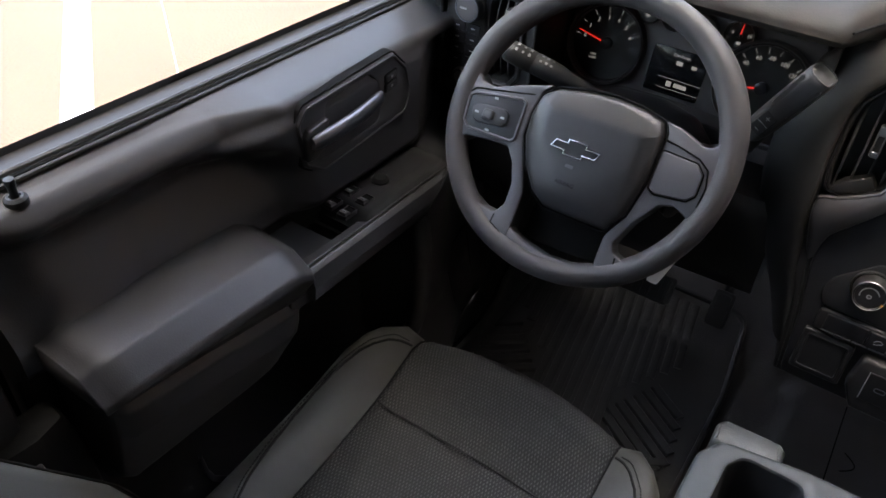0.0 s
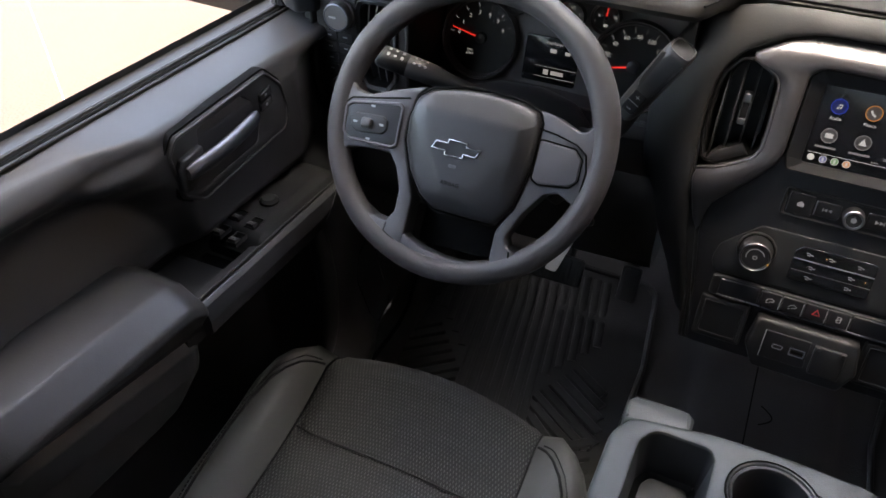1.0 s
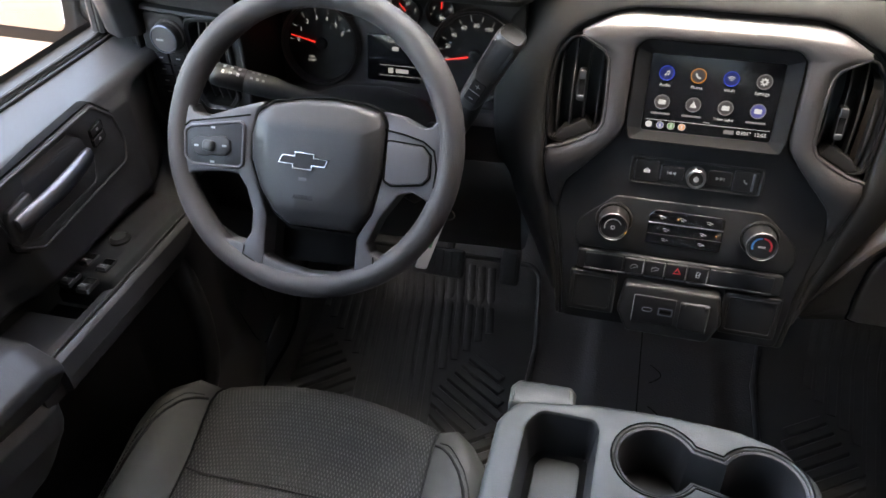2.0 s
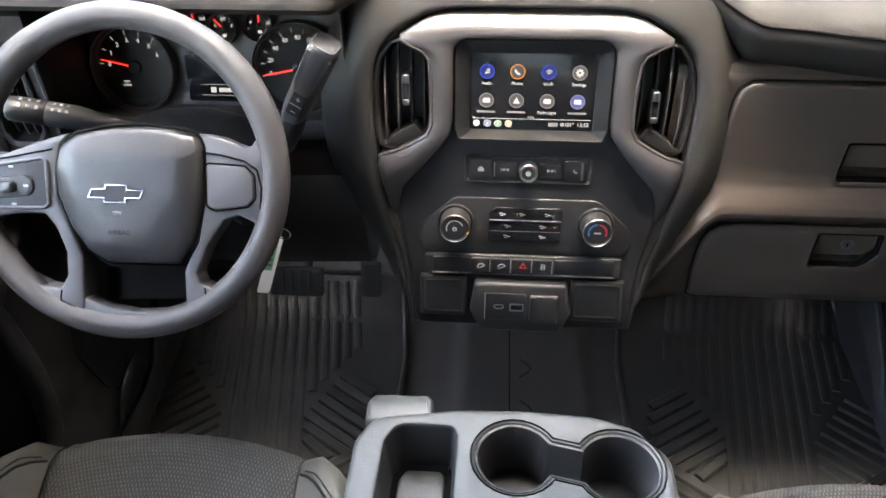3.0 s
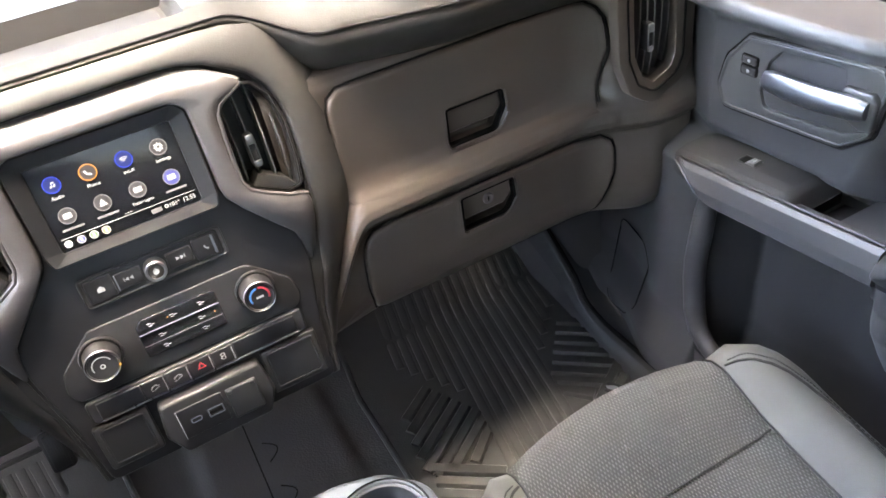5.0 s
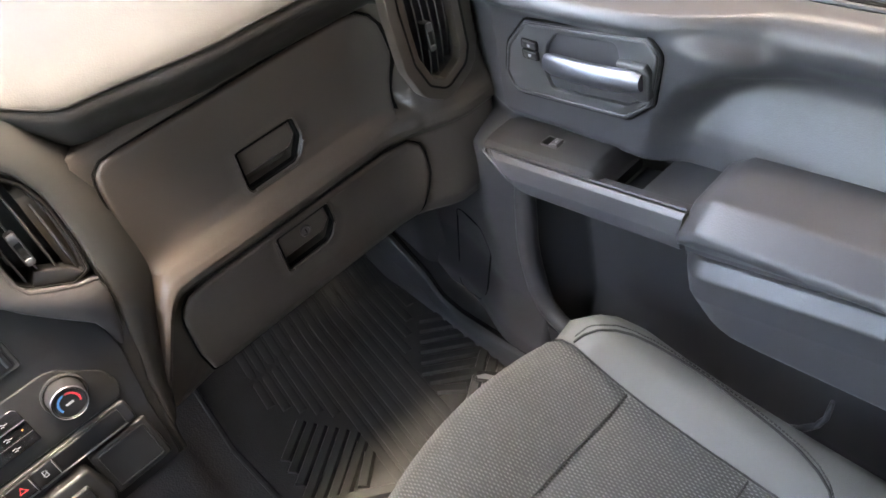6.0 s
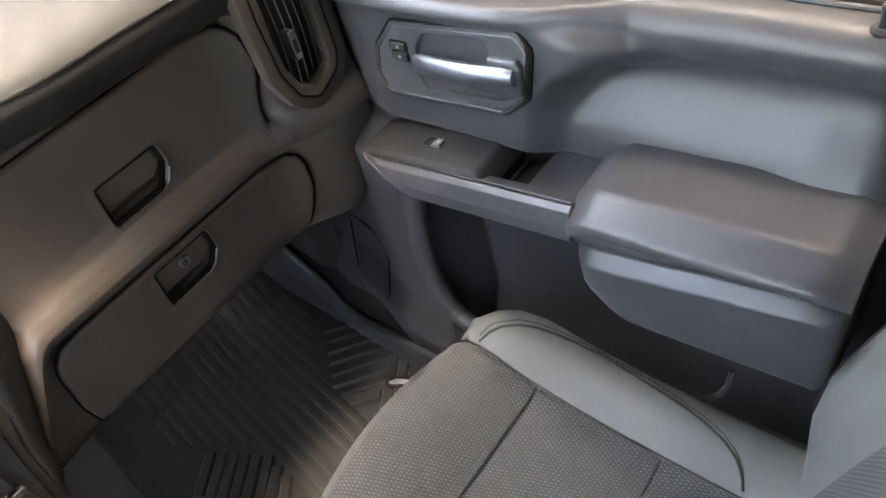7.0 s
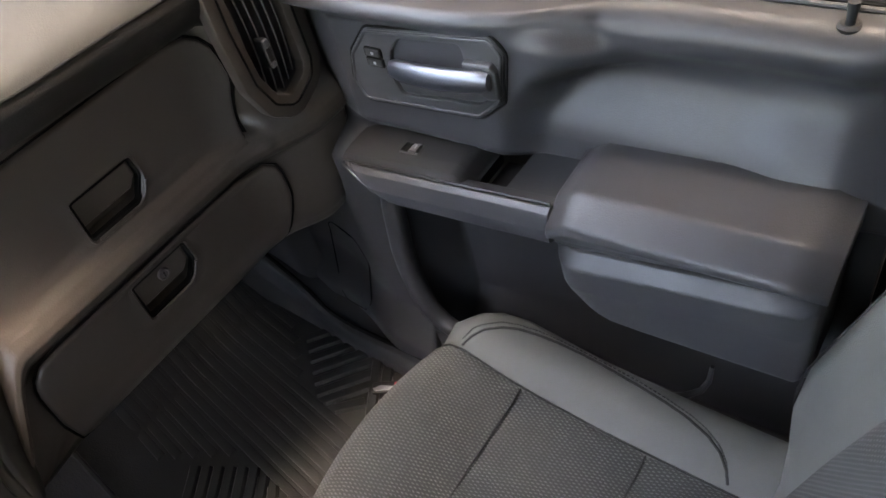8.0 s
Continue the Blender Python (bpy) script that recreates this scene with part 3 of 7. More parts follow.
lathe(bm, [(.0, -.004), (.0085, -.004), (.0085, .0015), (.0078, .0025), (.006, .0025), (.0055, .0015), (.0, .0015)], 20, lm)
lock = part("lock_cylinder", bm, LEG, lower_box)
bm = bmesh.new()
box(bm, -.001, .001, -.0035, .0035, .0012, .0022, .0003, lm)
part("key_slot", bm, GAP, lock)


# vents: a frame, a dark well, upright vanes and a bright tab
def vent(outline, m, vanes, tab, rim=DASH_WARM_LIT, rim_width=.010, depth=.05, rim_label="", tilt=0.0, proud=.004):
    ob = thing("air_vent", m)
    ob.parent = dashboard
    ob.matrix_local = m
    bm = bmesh.new()
    bezel(bm, inset(outline, -rim_width), outline, -.012, proud, .003, drop=.003)
    part("vent_rim", bm, rim, ob, rim_label)
    bm = bmesh.new()
    loft(bm, [[Vector((x, y, -.002)) for x, y in inset(outline, -.001)], [Vector((x, y, -depth)) for x, y in inset(outline, .004)]], caps=(False, True))
    part("vent_well", bm, SMOOTH, ob)
    xs_ = [p[0] for p in outline]
    x0, x1 = min(xs_), max(xs_)
    for i in range(vanes):
        x = x0 + (x1 - x0) * (i + .5) / vanes
        ys = []
        for a, b in zip(outline, outline[1:] + outline[:1]):
            if (a[0] - x) * (b[0] - x) <= 0 and abs(a[0] - b[0]) > 1e-9:
                ys.append(a[1] + (b[1] - a[1]) * (x - a[0]) / (b[0] - a[0]))
        if len(ys) < 2:
            continue
        y0, y1 = min(ys) + .001, max(ys) - .001
        bm = bmesh.new()
        mid = (y0 + y1) / 2
        loops = []
        for k in range(9):
            w = k / 8
            y = y0 + (y1 - y0) * w
            back = -.006 - .010 * (2 * w - 1) ** 2
            loops.append([Vector((x - .0011, y, back)), Vector((x + .0011, y, back)), Vector((x + .0013 + tilt * .02, y, back - .020)), Vector((x - .0013 + tilt * .02, y, back - .020))])
        loft(bm, loops)
        part("vent_vane", bm, VANE, ob)
    tx, ty = tab
    bm = bmesh.new()
    slab(bm, rounded(rect(tx - .0056, tx + .0056, ty - .0205, ty + .0205), .004, 3), -.012, .002, .002)
    t_ob = part("vent_tab", bm, SMOOTH, ob)
    bm = bmesh.new()
    slab(bm, rounded(rect(tx - .0050, tx + .0050, ty + .008, ty + .0200), .003, 3), .0015, .0045, .0015)
    slab(bm, rounded(rect(tx - .0050, tx + .0050, ty - .0200, ty - .012), .003, 3), .0015, .0040, .0015)
    tube(bm, [(tx - .0046, ty + .012, .003), (tx - .0046, ty - .014, .003)], .0010, 6)
    tube(bm, [(tx + .0046, ty + .012, .003), (tx + .0046, ty - .014, .003)], .0010, 6)
    part("tab_trim", bm, KNOB, t_ob, "satin metal tab ends")
    return ob


vent(side_vent, pose(VENT_X, bow(VENT_X) - .023, VENT_Z, 90), 6, (-.008, -.016), rim_width=.030, rim_label="wide moulded rim", proud=.006)
bm = bmesh.new()
tube(bm, [Vector((VENT_X + x, bow(VENT_X) - .0285, VENT_Z + z)) for x, z in inset(side_vent, -.0125)], .0016, 6, closed=True)
part("rim_groove", bm, GAP, dashboard)

# driver's side: outer panel with the light switch and a vent, dark well for the dials, knee panel
narrow = rounded([(-.022, .060), (.018, .062), (.026, .050), (.026, -.050), (.014, -.066), (-.018, -.066), (-.026, -.052), (-.026, .050)], .006, 4)
LVENT_X, LVENT_Z, LPANEL_Y = -.688, .705, -.012
bm = bmesh.new()
in_lvent = lambda p: p.y < .03 and inside(inset(narrow, -.004), p.x - LVENT_X, p.z - LVENT_Z)
sheet(bm, finer([[(x, y, z) for y, z in [(.10, .828), (.02, .820), (LPANEL_Y, .815), (LPANEL_Y, .76), (LPANEL_Y, .70), (LPANEL_Y, .64), (-.010, .60), (.0, .57), (.03, .55)]] for x in [-.815 + .179 * i / 24 for i in range(25)]], 1, 6), in_lvent)
sheet(bm, [[(-.636, y, z) for y in (LPANEL_Y, .04, .10, .18)] for z in (.83, .76, .68, .56)])
part("driver_end_panel", bm, HOUSING, dashboard)
vent(narrow, pose(LVENT_X, LPANEL_Y, LVENT_Z, 90), 4, (.004, .028), rim=SMOOTH, rim_width=.009, depth=.05, proud=.006)
bm = bmesh.new()
sheet(bm, [[(x, .165, z) for x in (-.66, -.5, -.35, -.235)] for z in (.84, .72, .60)])
sheet(bm, [[(-.240, y, z) for y in (.01, .06, .165)] for z in (.82, .72, .64, .56, .50)])
part("dial_well", bm, HOUSING, dashboard)
bm = bmesh.new()
sheet(bm, [[(x, y, z) for x in (-.66, -.5, -.35, -.235)] for y, z in ((.165, .642), (.11, .637), (.088, .634), (.080, .630), (.076, .622), (.079, .58))])
part("dial_ledge", bm, LEDGE_LIT, dashboard, "ledge in front of the dials, its grey lightened for daylight", sharp=60)
bm = bmesh.new()
knee = [(.08, .60), (.03, .60), (.0, .59), (-.008, .575), (-.006, .545), (.0, .50), (.010, .45), (.03, .41), (.07, .385), (.20, .38)]
sheet(bm, [[(x, y - .012 * smooth(.30, .0, abs(x + .47)), z) for y, z in knee] for x in [-.80 + .57 * i / 40 for i in range(41)]])
part("knee_panel", bm, SMOOTH, dashboard, "plain black panel under the steering column")
# ---------------------------------------------------------------- centre stack
ST = pose(0, 0, .75, 77)
stack = thing("center_stack", ST, "centre stack with touchscreen, satin grey surround, radio and heater controls", "control panel")


def mirrored(half):
    """Closes a half outline (x >= 0, from top to bottom) with its mirror image."""
    return half + [(-x, y) for x, y in reversed(half) if abs(x) > 1e-6]


H_OUT = rounded(mirrored([(.155, .092), (.196, .074), (.222, .044), (.234, .0), (.242, -.075), (.234, -.160), (.203, -.240), (.180, -.29), (.160, -.385)]), .03, 5)
bm = bmesh.new()
h_in = inset(H_OUT, .040)
seq = [(H_OUT, -.17), (H_OUT, -.040), (inset(H_OUT, .002), -.031), (inset(H_OUT, .006), -.024), (inset(H_OUT, .012), -.0175), (inset(H_OUT, .020), -.0120), (inset(H_OUT, .028), -.0085), (inset(H_OUT, .034), -.0070), (h_in, -.0075), (h_in, -.075)]
loft(bm, [[Vector((x, y, z)) for x, y in lp] for lp, z in seq], caps=(True, True))
part("housing", bm, HOUSING, stack, "black moulded housing", sharp=50)
# the arch: a broad rolled band from foot to foot over the screen and round both vents
ARCH_IN = [(0, .0765), (.03, .0765), (.06, .0765), (.085, .0762), (.108, .0745), (.135, .0670), (.158, .0550), (.176, .0440), (.192, .0250), (.2015, .0), (.2045, -.03), (.2045, -.07), (.2020, -.105), (.2015, -.128), (.196, -.16), (.184, -.21), (.172, -.26), (.160, -.33)]
ARCH_OUT = [(0, .1038), (.03, .1038), (.06, .1038), (.090, .1038), (.124, .1036), (.166, .1010), (.202, .0925), (.236, .0750), (.262, .0470), (.276, .012), (.281, -.03), (.281, -.075), (.277, -.115), (.270, -.145), (.256, -.180), (.232, -.230), (.206, -.28), (.180, -.34)]
bm = bmesh.new()
loops = []
ring_ = [(Vector((-o[0], o[1])), Vector((-i[0], i[1]))) for i, o in list(zip(ARCH_IN, ARCH_OUT))[:0:-1]] + [(Vector(o), Vector(i)) for i, o in zip(ARCH_IN, ARCH_OUT)]
for o, i in finer([list(p) for p in ring_], 2, 1):
    foot = smooth(-.12, -.30, o[1])
    lp = []
    deep = -.0075 - .0345 * smooth(.097, .03, o[1])
    rise_ = [(0, -.035), (0, .0005), (.015, .0030), (.05, .0042)]
    rise_ += [(t, .0046 - (.0046 - deep) * max(0, (t - .14) / .86) ** 1.6) for t in (.14, .24, .34, .44, .54, .64, .74, .84, .92, 1.0)] + [(1.01, deep - .04)]
    for t, w in rise_:
        p = Vector(i).lerp(Vector(o), t)
        lp.append(Vector((p[0], p[1], w - .012 * foot)))
    loops.append(lp)
sheet(bm, loops)
part("arch", bm, HOUSING, stack, "rolled black arch round screen and vents", sharp=60)
for s in (1, -1):
    bm = bmesh.new()
    slab(bm, rounded([(s * x, y) for x, y in [(.150, -.118), (.196, -.116), (.206, -.150), (.196, -.20), (.172, -.262), (.160, -.372), (.140, -.372), (.140, -.20)]], .006, 3), -.075, -.004, .006)
    part("side_cheek", bm, HOUSING, stack)
bm = bmesh.new()
body = rounded(mirrored([(.100, .042), (.1005, -.068), (.1075, -.087), (.170, -.155), (.172, -.20), (.158, -.28), (.150, -.368)]), [.012, .02, .02, .02, .02, .02, .012] * 2, 4)
slab(bm, body, -.03, .002, .003)
part("control_panel", bm, PANEL, stack, "matt black control panel")

# satin surround, one arch over the screen with a leg down each side
BAND = [((0, .0735), (0, .0415)), ((.05, .0735), (.042, .0415)), ((.085, .0733), (.072, .0415)), ((.108, .0718), (.083, .0413)), ((.130, .0645), (.090, .0385)), ((.150, .0535), (.0955, .0335)), ((.1660, .0440), (.0985, .0300)),
        ((.1655, .0395), (.0992, .0270)), ((.150, .0315), (.0994, .0240)), ((.136, .0240), (.0996, .0190)), ((.1295, .0130), (.0998, .0110)), ((.1275, -.010), (.100, -.010)), ((.1265, -.040), (.1003, -.040)), ((.1270, -.068), (.1005, -.066)),
        ((.1330, -.0815), (.1035, -.0800)), ((.152, -.0930), (.1170, -.0985)), ((.176, -.1055), (.1350, -.1190)), ((.1900, -.1090), (.1480, -.1335)), ((.1965, -.1120), (.1580, -.1450)), ((.1985, -.125), (.1660, -.1555)), ((.1955, -.145), (.1695, -.1700)), ((.1880, -.175), (.1705, -.1900)), ((.1800, -.210), (.1690, -.2150)), ((.1720, -.250), (.1660, -.2500))]
vent_in = [o for o, i in BAND[7:19]]


def trim_height(x, y):
    return .017 - .020 * smooth(.045, .078, y) - .030 * smooth(-.12, -.25, y) - .006 * smooth(.15, .20, abs(x))


bm = bmesh.new()
loops = []
ends = BAND[::-1] + [((-o[0], o[1]), (-i[0], i[1])) for o, i in BAND[1:]]
for o, i in [((o[0], o[1]), (i[0], i[1])) for o, i in ends]:
    o, i = Vector(o), Vector(i)
    w = max(.004, (o - i).length)
    e = min(.45, .0035 / w)
    lp = []
    for t, dz in ((0, None), (0, -.0045), (e * .3, -.0015), (e, 0), (.35, .0016), (.5, .002), (.65, .0016), (1 - e, 0), (1 - e * .3, -.0015), (1, -.0045), (1, None)):
        p = o.lerp(i, t)
        h = o.lerp(i, t)
        lp.append(Vector((p.x, p.y, -.02 if dz is None else trim_height(h.x, h.y) + dz)))
    loops.append(lp)
loft(bm, loops)
part("surround", bm, TRIM, stack, "satin warm-grey painted surround", sharp=45)
# raised bead along each vent
for s in (1, -1):
    bm = bmesh.new()
    tube(bm, [(s * x, y, trim_height(x, y) - .0022) for x, y in vent_in], .0026, 8)
    part("surround_bead", bm, TRIM, stack)

# centre vents beside the screen
for s in (1, -1):
    ol = [(.158, .034), (.1345, .020), (.131, .010), (.1295, -.070), (.137, -.080), (.176, -.101), (.192, -.098), (.196, -.070), (.197, -.02), (.190, .012), (.176, .030)]
    ol = rounded([(s * x, y) for x, y in (ol if s > 0 else ol[::-1])], .004, 3)
    v = vent(ol, Matrix(), 4, (-.160, -.026) if s < 0 else (.154, -.042), rim=SMOOTH, rim_width=.006, depth=.070, proud=.000)
    v.parent = stack
    bm = bmesh.new()
    slab(bm, rounded([(s * x, y) for x, y in [(.139, -.084), (.176, -.103), (.191, -.101), (.178, -.086), (.150, -.070)]], .003, 2), -.03, -.002, .002)
    part("vent_chin", bm, SMOOTH, v)

# screen
bm = bmesh.new()
so = rounded(mirrored([(.088, .0405), (.098, .0305), (.0975, -.070), (.093, -.087)]), .006, 4)
si = rounded(mirrored([(.074, .0235), (.0785, .0225), (.0790, -.072), (.076, -.0745)]), .001, 4)
bezel(bm, so, si, -.012, .0055, .0015, drop=.006)
screen = part("screen_bezel", bm, PANEL, stack, "sloping black bezel of the touchscreen", m=pose(0, 0, .0062))
bm = bmesh.new()
slab(bm, rounded(rect(-.0785, .0785, -.0742, .0232), .001, 2), -.014, -.0035, .0005)
part("display", bm, GLASSBLACK, screen, "lit glossy display")
Z = -.0033


def flat(name, pts, mat, parent, z, thick=.0003, m=Matrix()):
    bm = bmesh.new()
    slab(bm, pts, z, z + thick, thick * .3, 1, m)
    return part(name, bm, mat, parent)


def ring_flat(name, r0, r1, cx, cy, mat, parent, z, thick=.0003, n=28, a0=0.0, a1=360.0):
    bm = bmesh.new()
    if a1 - a0 >= 360:
        bezel(bm, circle(r1, n, cx, cy), circle(r0, n, cx, cy), z, z + thick, .00005)
    else:
        pts = [(cx + r1 * math.cos(radians(a0 + (a1 - a0) * k / n)), cy + r1 * math.sin(radians(a0 + (a1 - a0) * k / n))) for k in range(n + 1)]
        pts += [(cx + r0 * math.cos(radians(a1 - (a1 - a0) * k / n)), cy + r0 * math.sin(radians(a1 - (a1 - a0) * k / n))) for k in range(n + 1)]
        slab(bm, pts, z, z + thick, .00005, 1)
        bmesh.ops.triangulate(bm, faces=[f for f in bm.faces if len(f.verts) > 4])
    return part(name, bm, mat, parent)


def line(name, pts, r, mat, parent, z):
    bm = bmesh.new()
    tube(bm, [(x, y, z) for x, y in pts], r, 5)
    return part(name, bm, mat, parent)


def note(parent, x, y, s, mat, z):
    flat("icon_mark", circle(s * .22, 10, x - s * .25, y - s * .35), mat, parent, z)
    flat("icon_mark", circle(s * .22, 10, x + s * .35, y - s * .25), mat, parent, z)
    flat("icon_mark", [(x - .10 * s, y - .35 * s), (x + .0 * s, y - .35 * s), (x + .0 * s, y + .25 * s), (x + .45 * s, y + .32 * s), (x + .45 * s, y - .25 * s), (x + .56 * s, y - .25 * s), (x + .56 * s, y + .6 * s), (x - .10 * s, y + .48 * s)], mat, parent, z)


def handset(parent, x, y, s, mat, z):
    ring_flat("icon_mark", s * .45, s * .72, x + s * .25, y + s * .25, mat, parent, z, a0=185, a1=265)
    flat("icon_mark", circle(s * .2, 8, x - .34 * s, y + .22 * s), mat, parent, z)
    flat("icon_mark", circle(s * .2, 8, x + .22 * s, y - .34 * s), mat, parent, z)


cols, rws = (-.0575, -.0195, .0192, .0575), (.0, -.0365)
ring = {(0, 0): UI_BLUE, (1, 0): UI_ORANGE, (2, 0): UI_BLUE, (3, 0): UI_GREY, (0, 1): UI_GREY, (1, 1): UI_GREY, (2, 1): UI_GREY, (3, 1): UI_GREY}
fill = {(0, 0): UI_NAVY, (2, 0): UI_NAVY, (3, 1): UI_VIOLET}
words = {(0, 0): "Audio", (1, 0): "Phone", (2, 0): "Wi-Fi", (3, 0): "Settings", (2, 1): "Trailer Lights"}
for j, cy in enumerate(rws):
    for i, cx in enumerate(cols):
        flat("icon_disc", circle(.0086, 28, cx, cy), fill.get((i, j), UI_DISC), screen, Z)
        ring_flat("icon_ring", .0083, .0094, cx, cy, ring[(i, j)], screen, Z + .0002)
        zz = Z + .0004
        if (i, j) == (0, 0):
            note(screen, cx, cy, .0055, UI_WHITE, zz)
        elif (i, j) == (1, 0):
            handset(screen, cx, cy, .0075, UI_WHITE, zz)
        elif (i, j) == (2, 0):
            for r in (.0022, .0042, .0062):
                ring_flat("icon_mark", r - .0009, r, cx, cy - .003, UI_WHITE, screen, zz, a0=45, a1=135)
        elif (i, j) == (3, 0):
            ring_flat("icon_mark", .0018, .0038, cx, cy, UI_WHITE, screen, zz)
            for k in range(8):
                a = math.pi * k / 4
                flat("icon_mark", circle(.0009, 6, cx + .0044 * math.cos(a), cy + .0044 * math.sin(a)), UI_WHITE, screen, zz)
        elif (i, j) == (1, 1):
            flat("icon_mark", [(cx - .0045, cy - .0035), (cx + .0045, cy - .0035), (cx, cy + .005)], UI_WHITE, screen, zz)
        else:
            flat("icon_mark", rounded(rect(cx - .0046, cx + .0046, cy - .003, cy + .003), .001, 2), UI_WHITE, screen, zz)
        if (i, j) in words:
            writing("icon_label", words[(i, j)], .0056 if j == 0 else .0046, UI_WHITE, screen, pose(cx, cy - .0148, Z + .0003))
        else:
            flat("icon_label", rounded(rect(cx - .0118, cx + .0118, cy - .0160, cy - .0136), .0006, 2), UI_GREY, screen, Z)
flat("screen_line", rect(-.0745, .076, -.0602, -.0597), UI_WHITE, screen, Z)
for k, (cx, mt) in enumerate(((-.0695, UI_WHITE), (-.0555, UI_VIOLET), (-.0420, UI_GREEN), (-.0285, UI_ORANGE))):
    flat("shortcut_disc", circle(.0042, 18, cx, -.0663), mt, screen, Z)
    if k:
        ring_flat("shortcut_ring", .0038, .0046, cx, -.0663, UI_WHITE, screen, Z + .0002)
        flat("icon_mark", rect(cx - .0013, cx + .0013, -.0685, -.0641), UI_WHITE, screen, Z + .0004)
for k in range(3):
    flat("page_dot", circle(.0008, 8, -.003 + .003 * k, -.0572), UI_WHITE, screen, Z)
writing("screen_text", "101\u00b0", .0068, UI_WHITE, screen, pose(.0490, -.0663, Z + .0003))
writing("screen_text", "12:55", .0068, UI_WHITE, screen, pose(.0662, -.0663, Z + .0003))
flat("screen_text", rounded(rect(.0225, .0345, -.0690, -.0640), .0006, 2), UI_GREY, screen, Z)
ring_flat("icon_mark", .0012, .0022, .0400, -.0660, UI_WHITE, screen, Z)

# radio strip
bm = bmesh.new()
ro, ri = rounded(rect(-.0835, .0835, -.1475, -.1095), .006, 4), rounded(rect(-.0790, .0790, -.1440, -.1130), .004, 4)
bezel(bm, ro, ri, .0, .0045, .0015, drop=.0015)
radio = part("radio_strip", bm, SMOOTH, stack)
flat("strip_ground", rounded(rect(-.0795, .0795, -.1445, -.1125), .004, 3), PANEL, radio, .0, .0015)
for nm, x0, x1, y0, y1 in (("radio_button", -.077, -.047, -.1425, -.1145), ("radio_button", -.0445, -.0150, -.1385, -.1185), ("radio_button", .0150, .0445, -.1385, -.1185), ("radio_button", .047, .077, -.1425, -.1145)):
    bm = bmesh.new()
    slab(bm, rounded(rect(x0, x1, y0, y1), .003, 3), .001, .0042, .001)
    b_ = part(nm, bm, PANEL, radio)
    cx, cy = (x0 + x1) / 2, (y0 + y1) / 2
    if x0 < -.05:
        flat("icon_mark", [(cx - .004, cy - .003), (cx + .004, cy - .003), (cx + .004, cy + .001), (cx, cy + .004), (cx - .004, cy + .001)], ICON, b_, .0042, .0002)
    elif x1 > .05:
        handset(b_, cx, cy, .0060, ICON, .0042)
    else:
        for k in (-1, 1):
            d = 1 if x0 > 0 else -1
            flat("icon_mark", [(cx + k * .0026 - d * .002, cy - .0024), (cx + k * .0026 - d * .002, cy + .0024), (cx + k * .0026 + d * .0022, cy)], ICON, b_, .0042, .0002)
        flat("icon_mark", rect(cx + d * .0056 - .0004, cx + d * .0056 + .0004, cy - .0024, cy + .0024), ICON, b_, .0042, .0002)
bm = bmesh.new()
slab(bm, rounded(rect(.0695, .0725, -.1405, -.1165), .001, 2), .004, .0052, .0006)
part("bright_bar", bm, SATIN, radio)
bm = bmesh.new()
slab(bm, rounded(rect(-.0450, -.0435, -.1385, -.1185), .0006, 2), .004, .0052, .0006)
part("bright_bar", bm, SATIN, radio)
kb = bmesh.new()
lathe(kb, [(.0, .0), (.0128, .0), (.0128, .006), (.0122, .0075), (.0122, .016), (.0118, .0175), (.0, .0175)], 32, pose(0, -.1285, 0))
knob = part("power_knob", kb, SMOOTH, radio)
kb = bmesh.new()
lathe(kb, [(.0085, .016), (.0120, .016), (.0124, .0175), (.0112, .0188), (.0092, .0182), (.0085, .0165)], 32, pose(0, -.1285, 0))
part("knob_ring", kb, KNOB, knob, "bright ring")
ring_flat("icon_mark", .0026, .0034, 0, -.1287, ICON, knob, .0176, a0=-240, a1=60)
flat("icon_mark", rect(-.0004, .0004, -.1285, -.1240), ICON, knob, .0176)

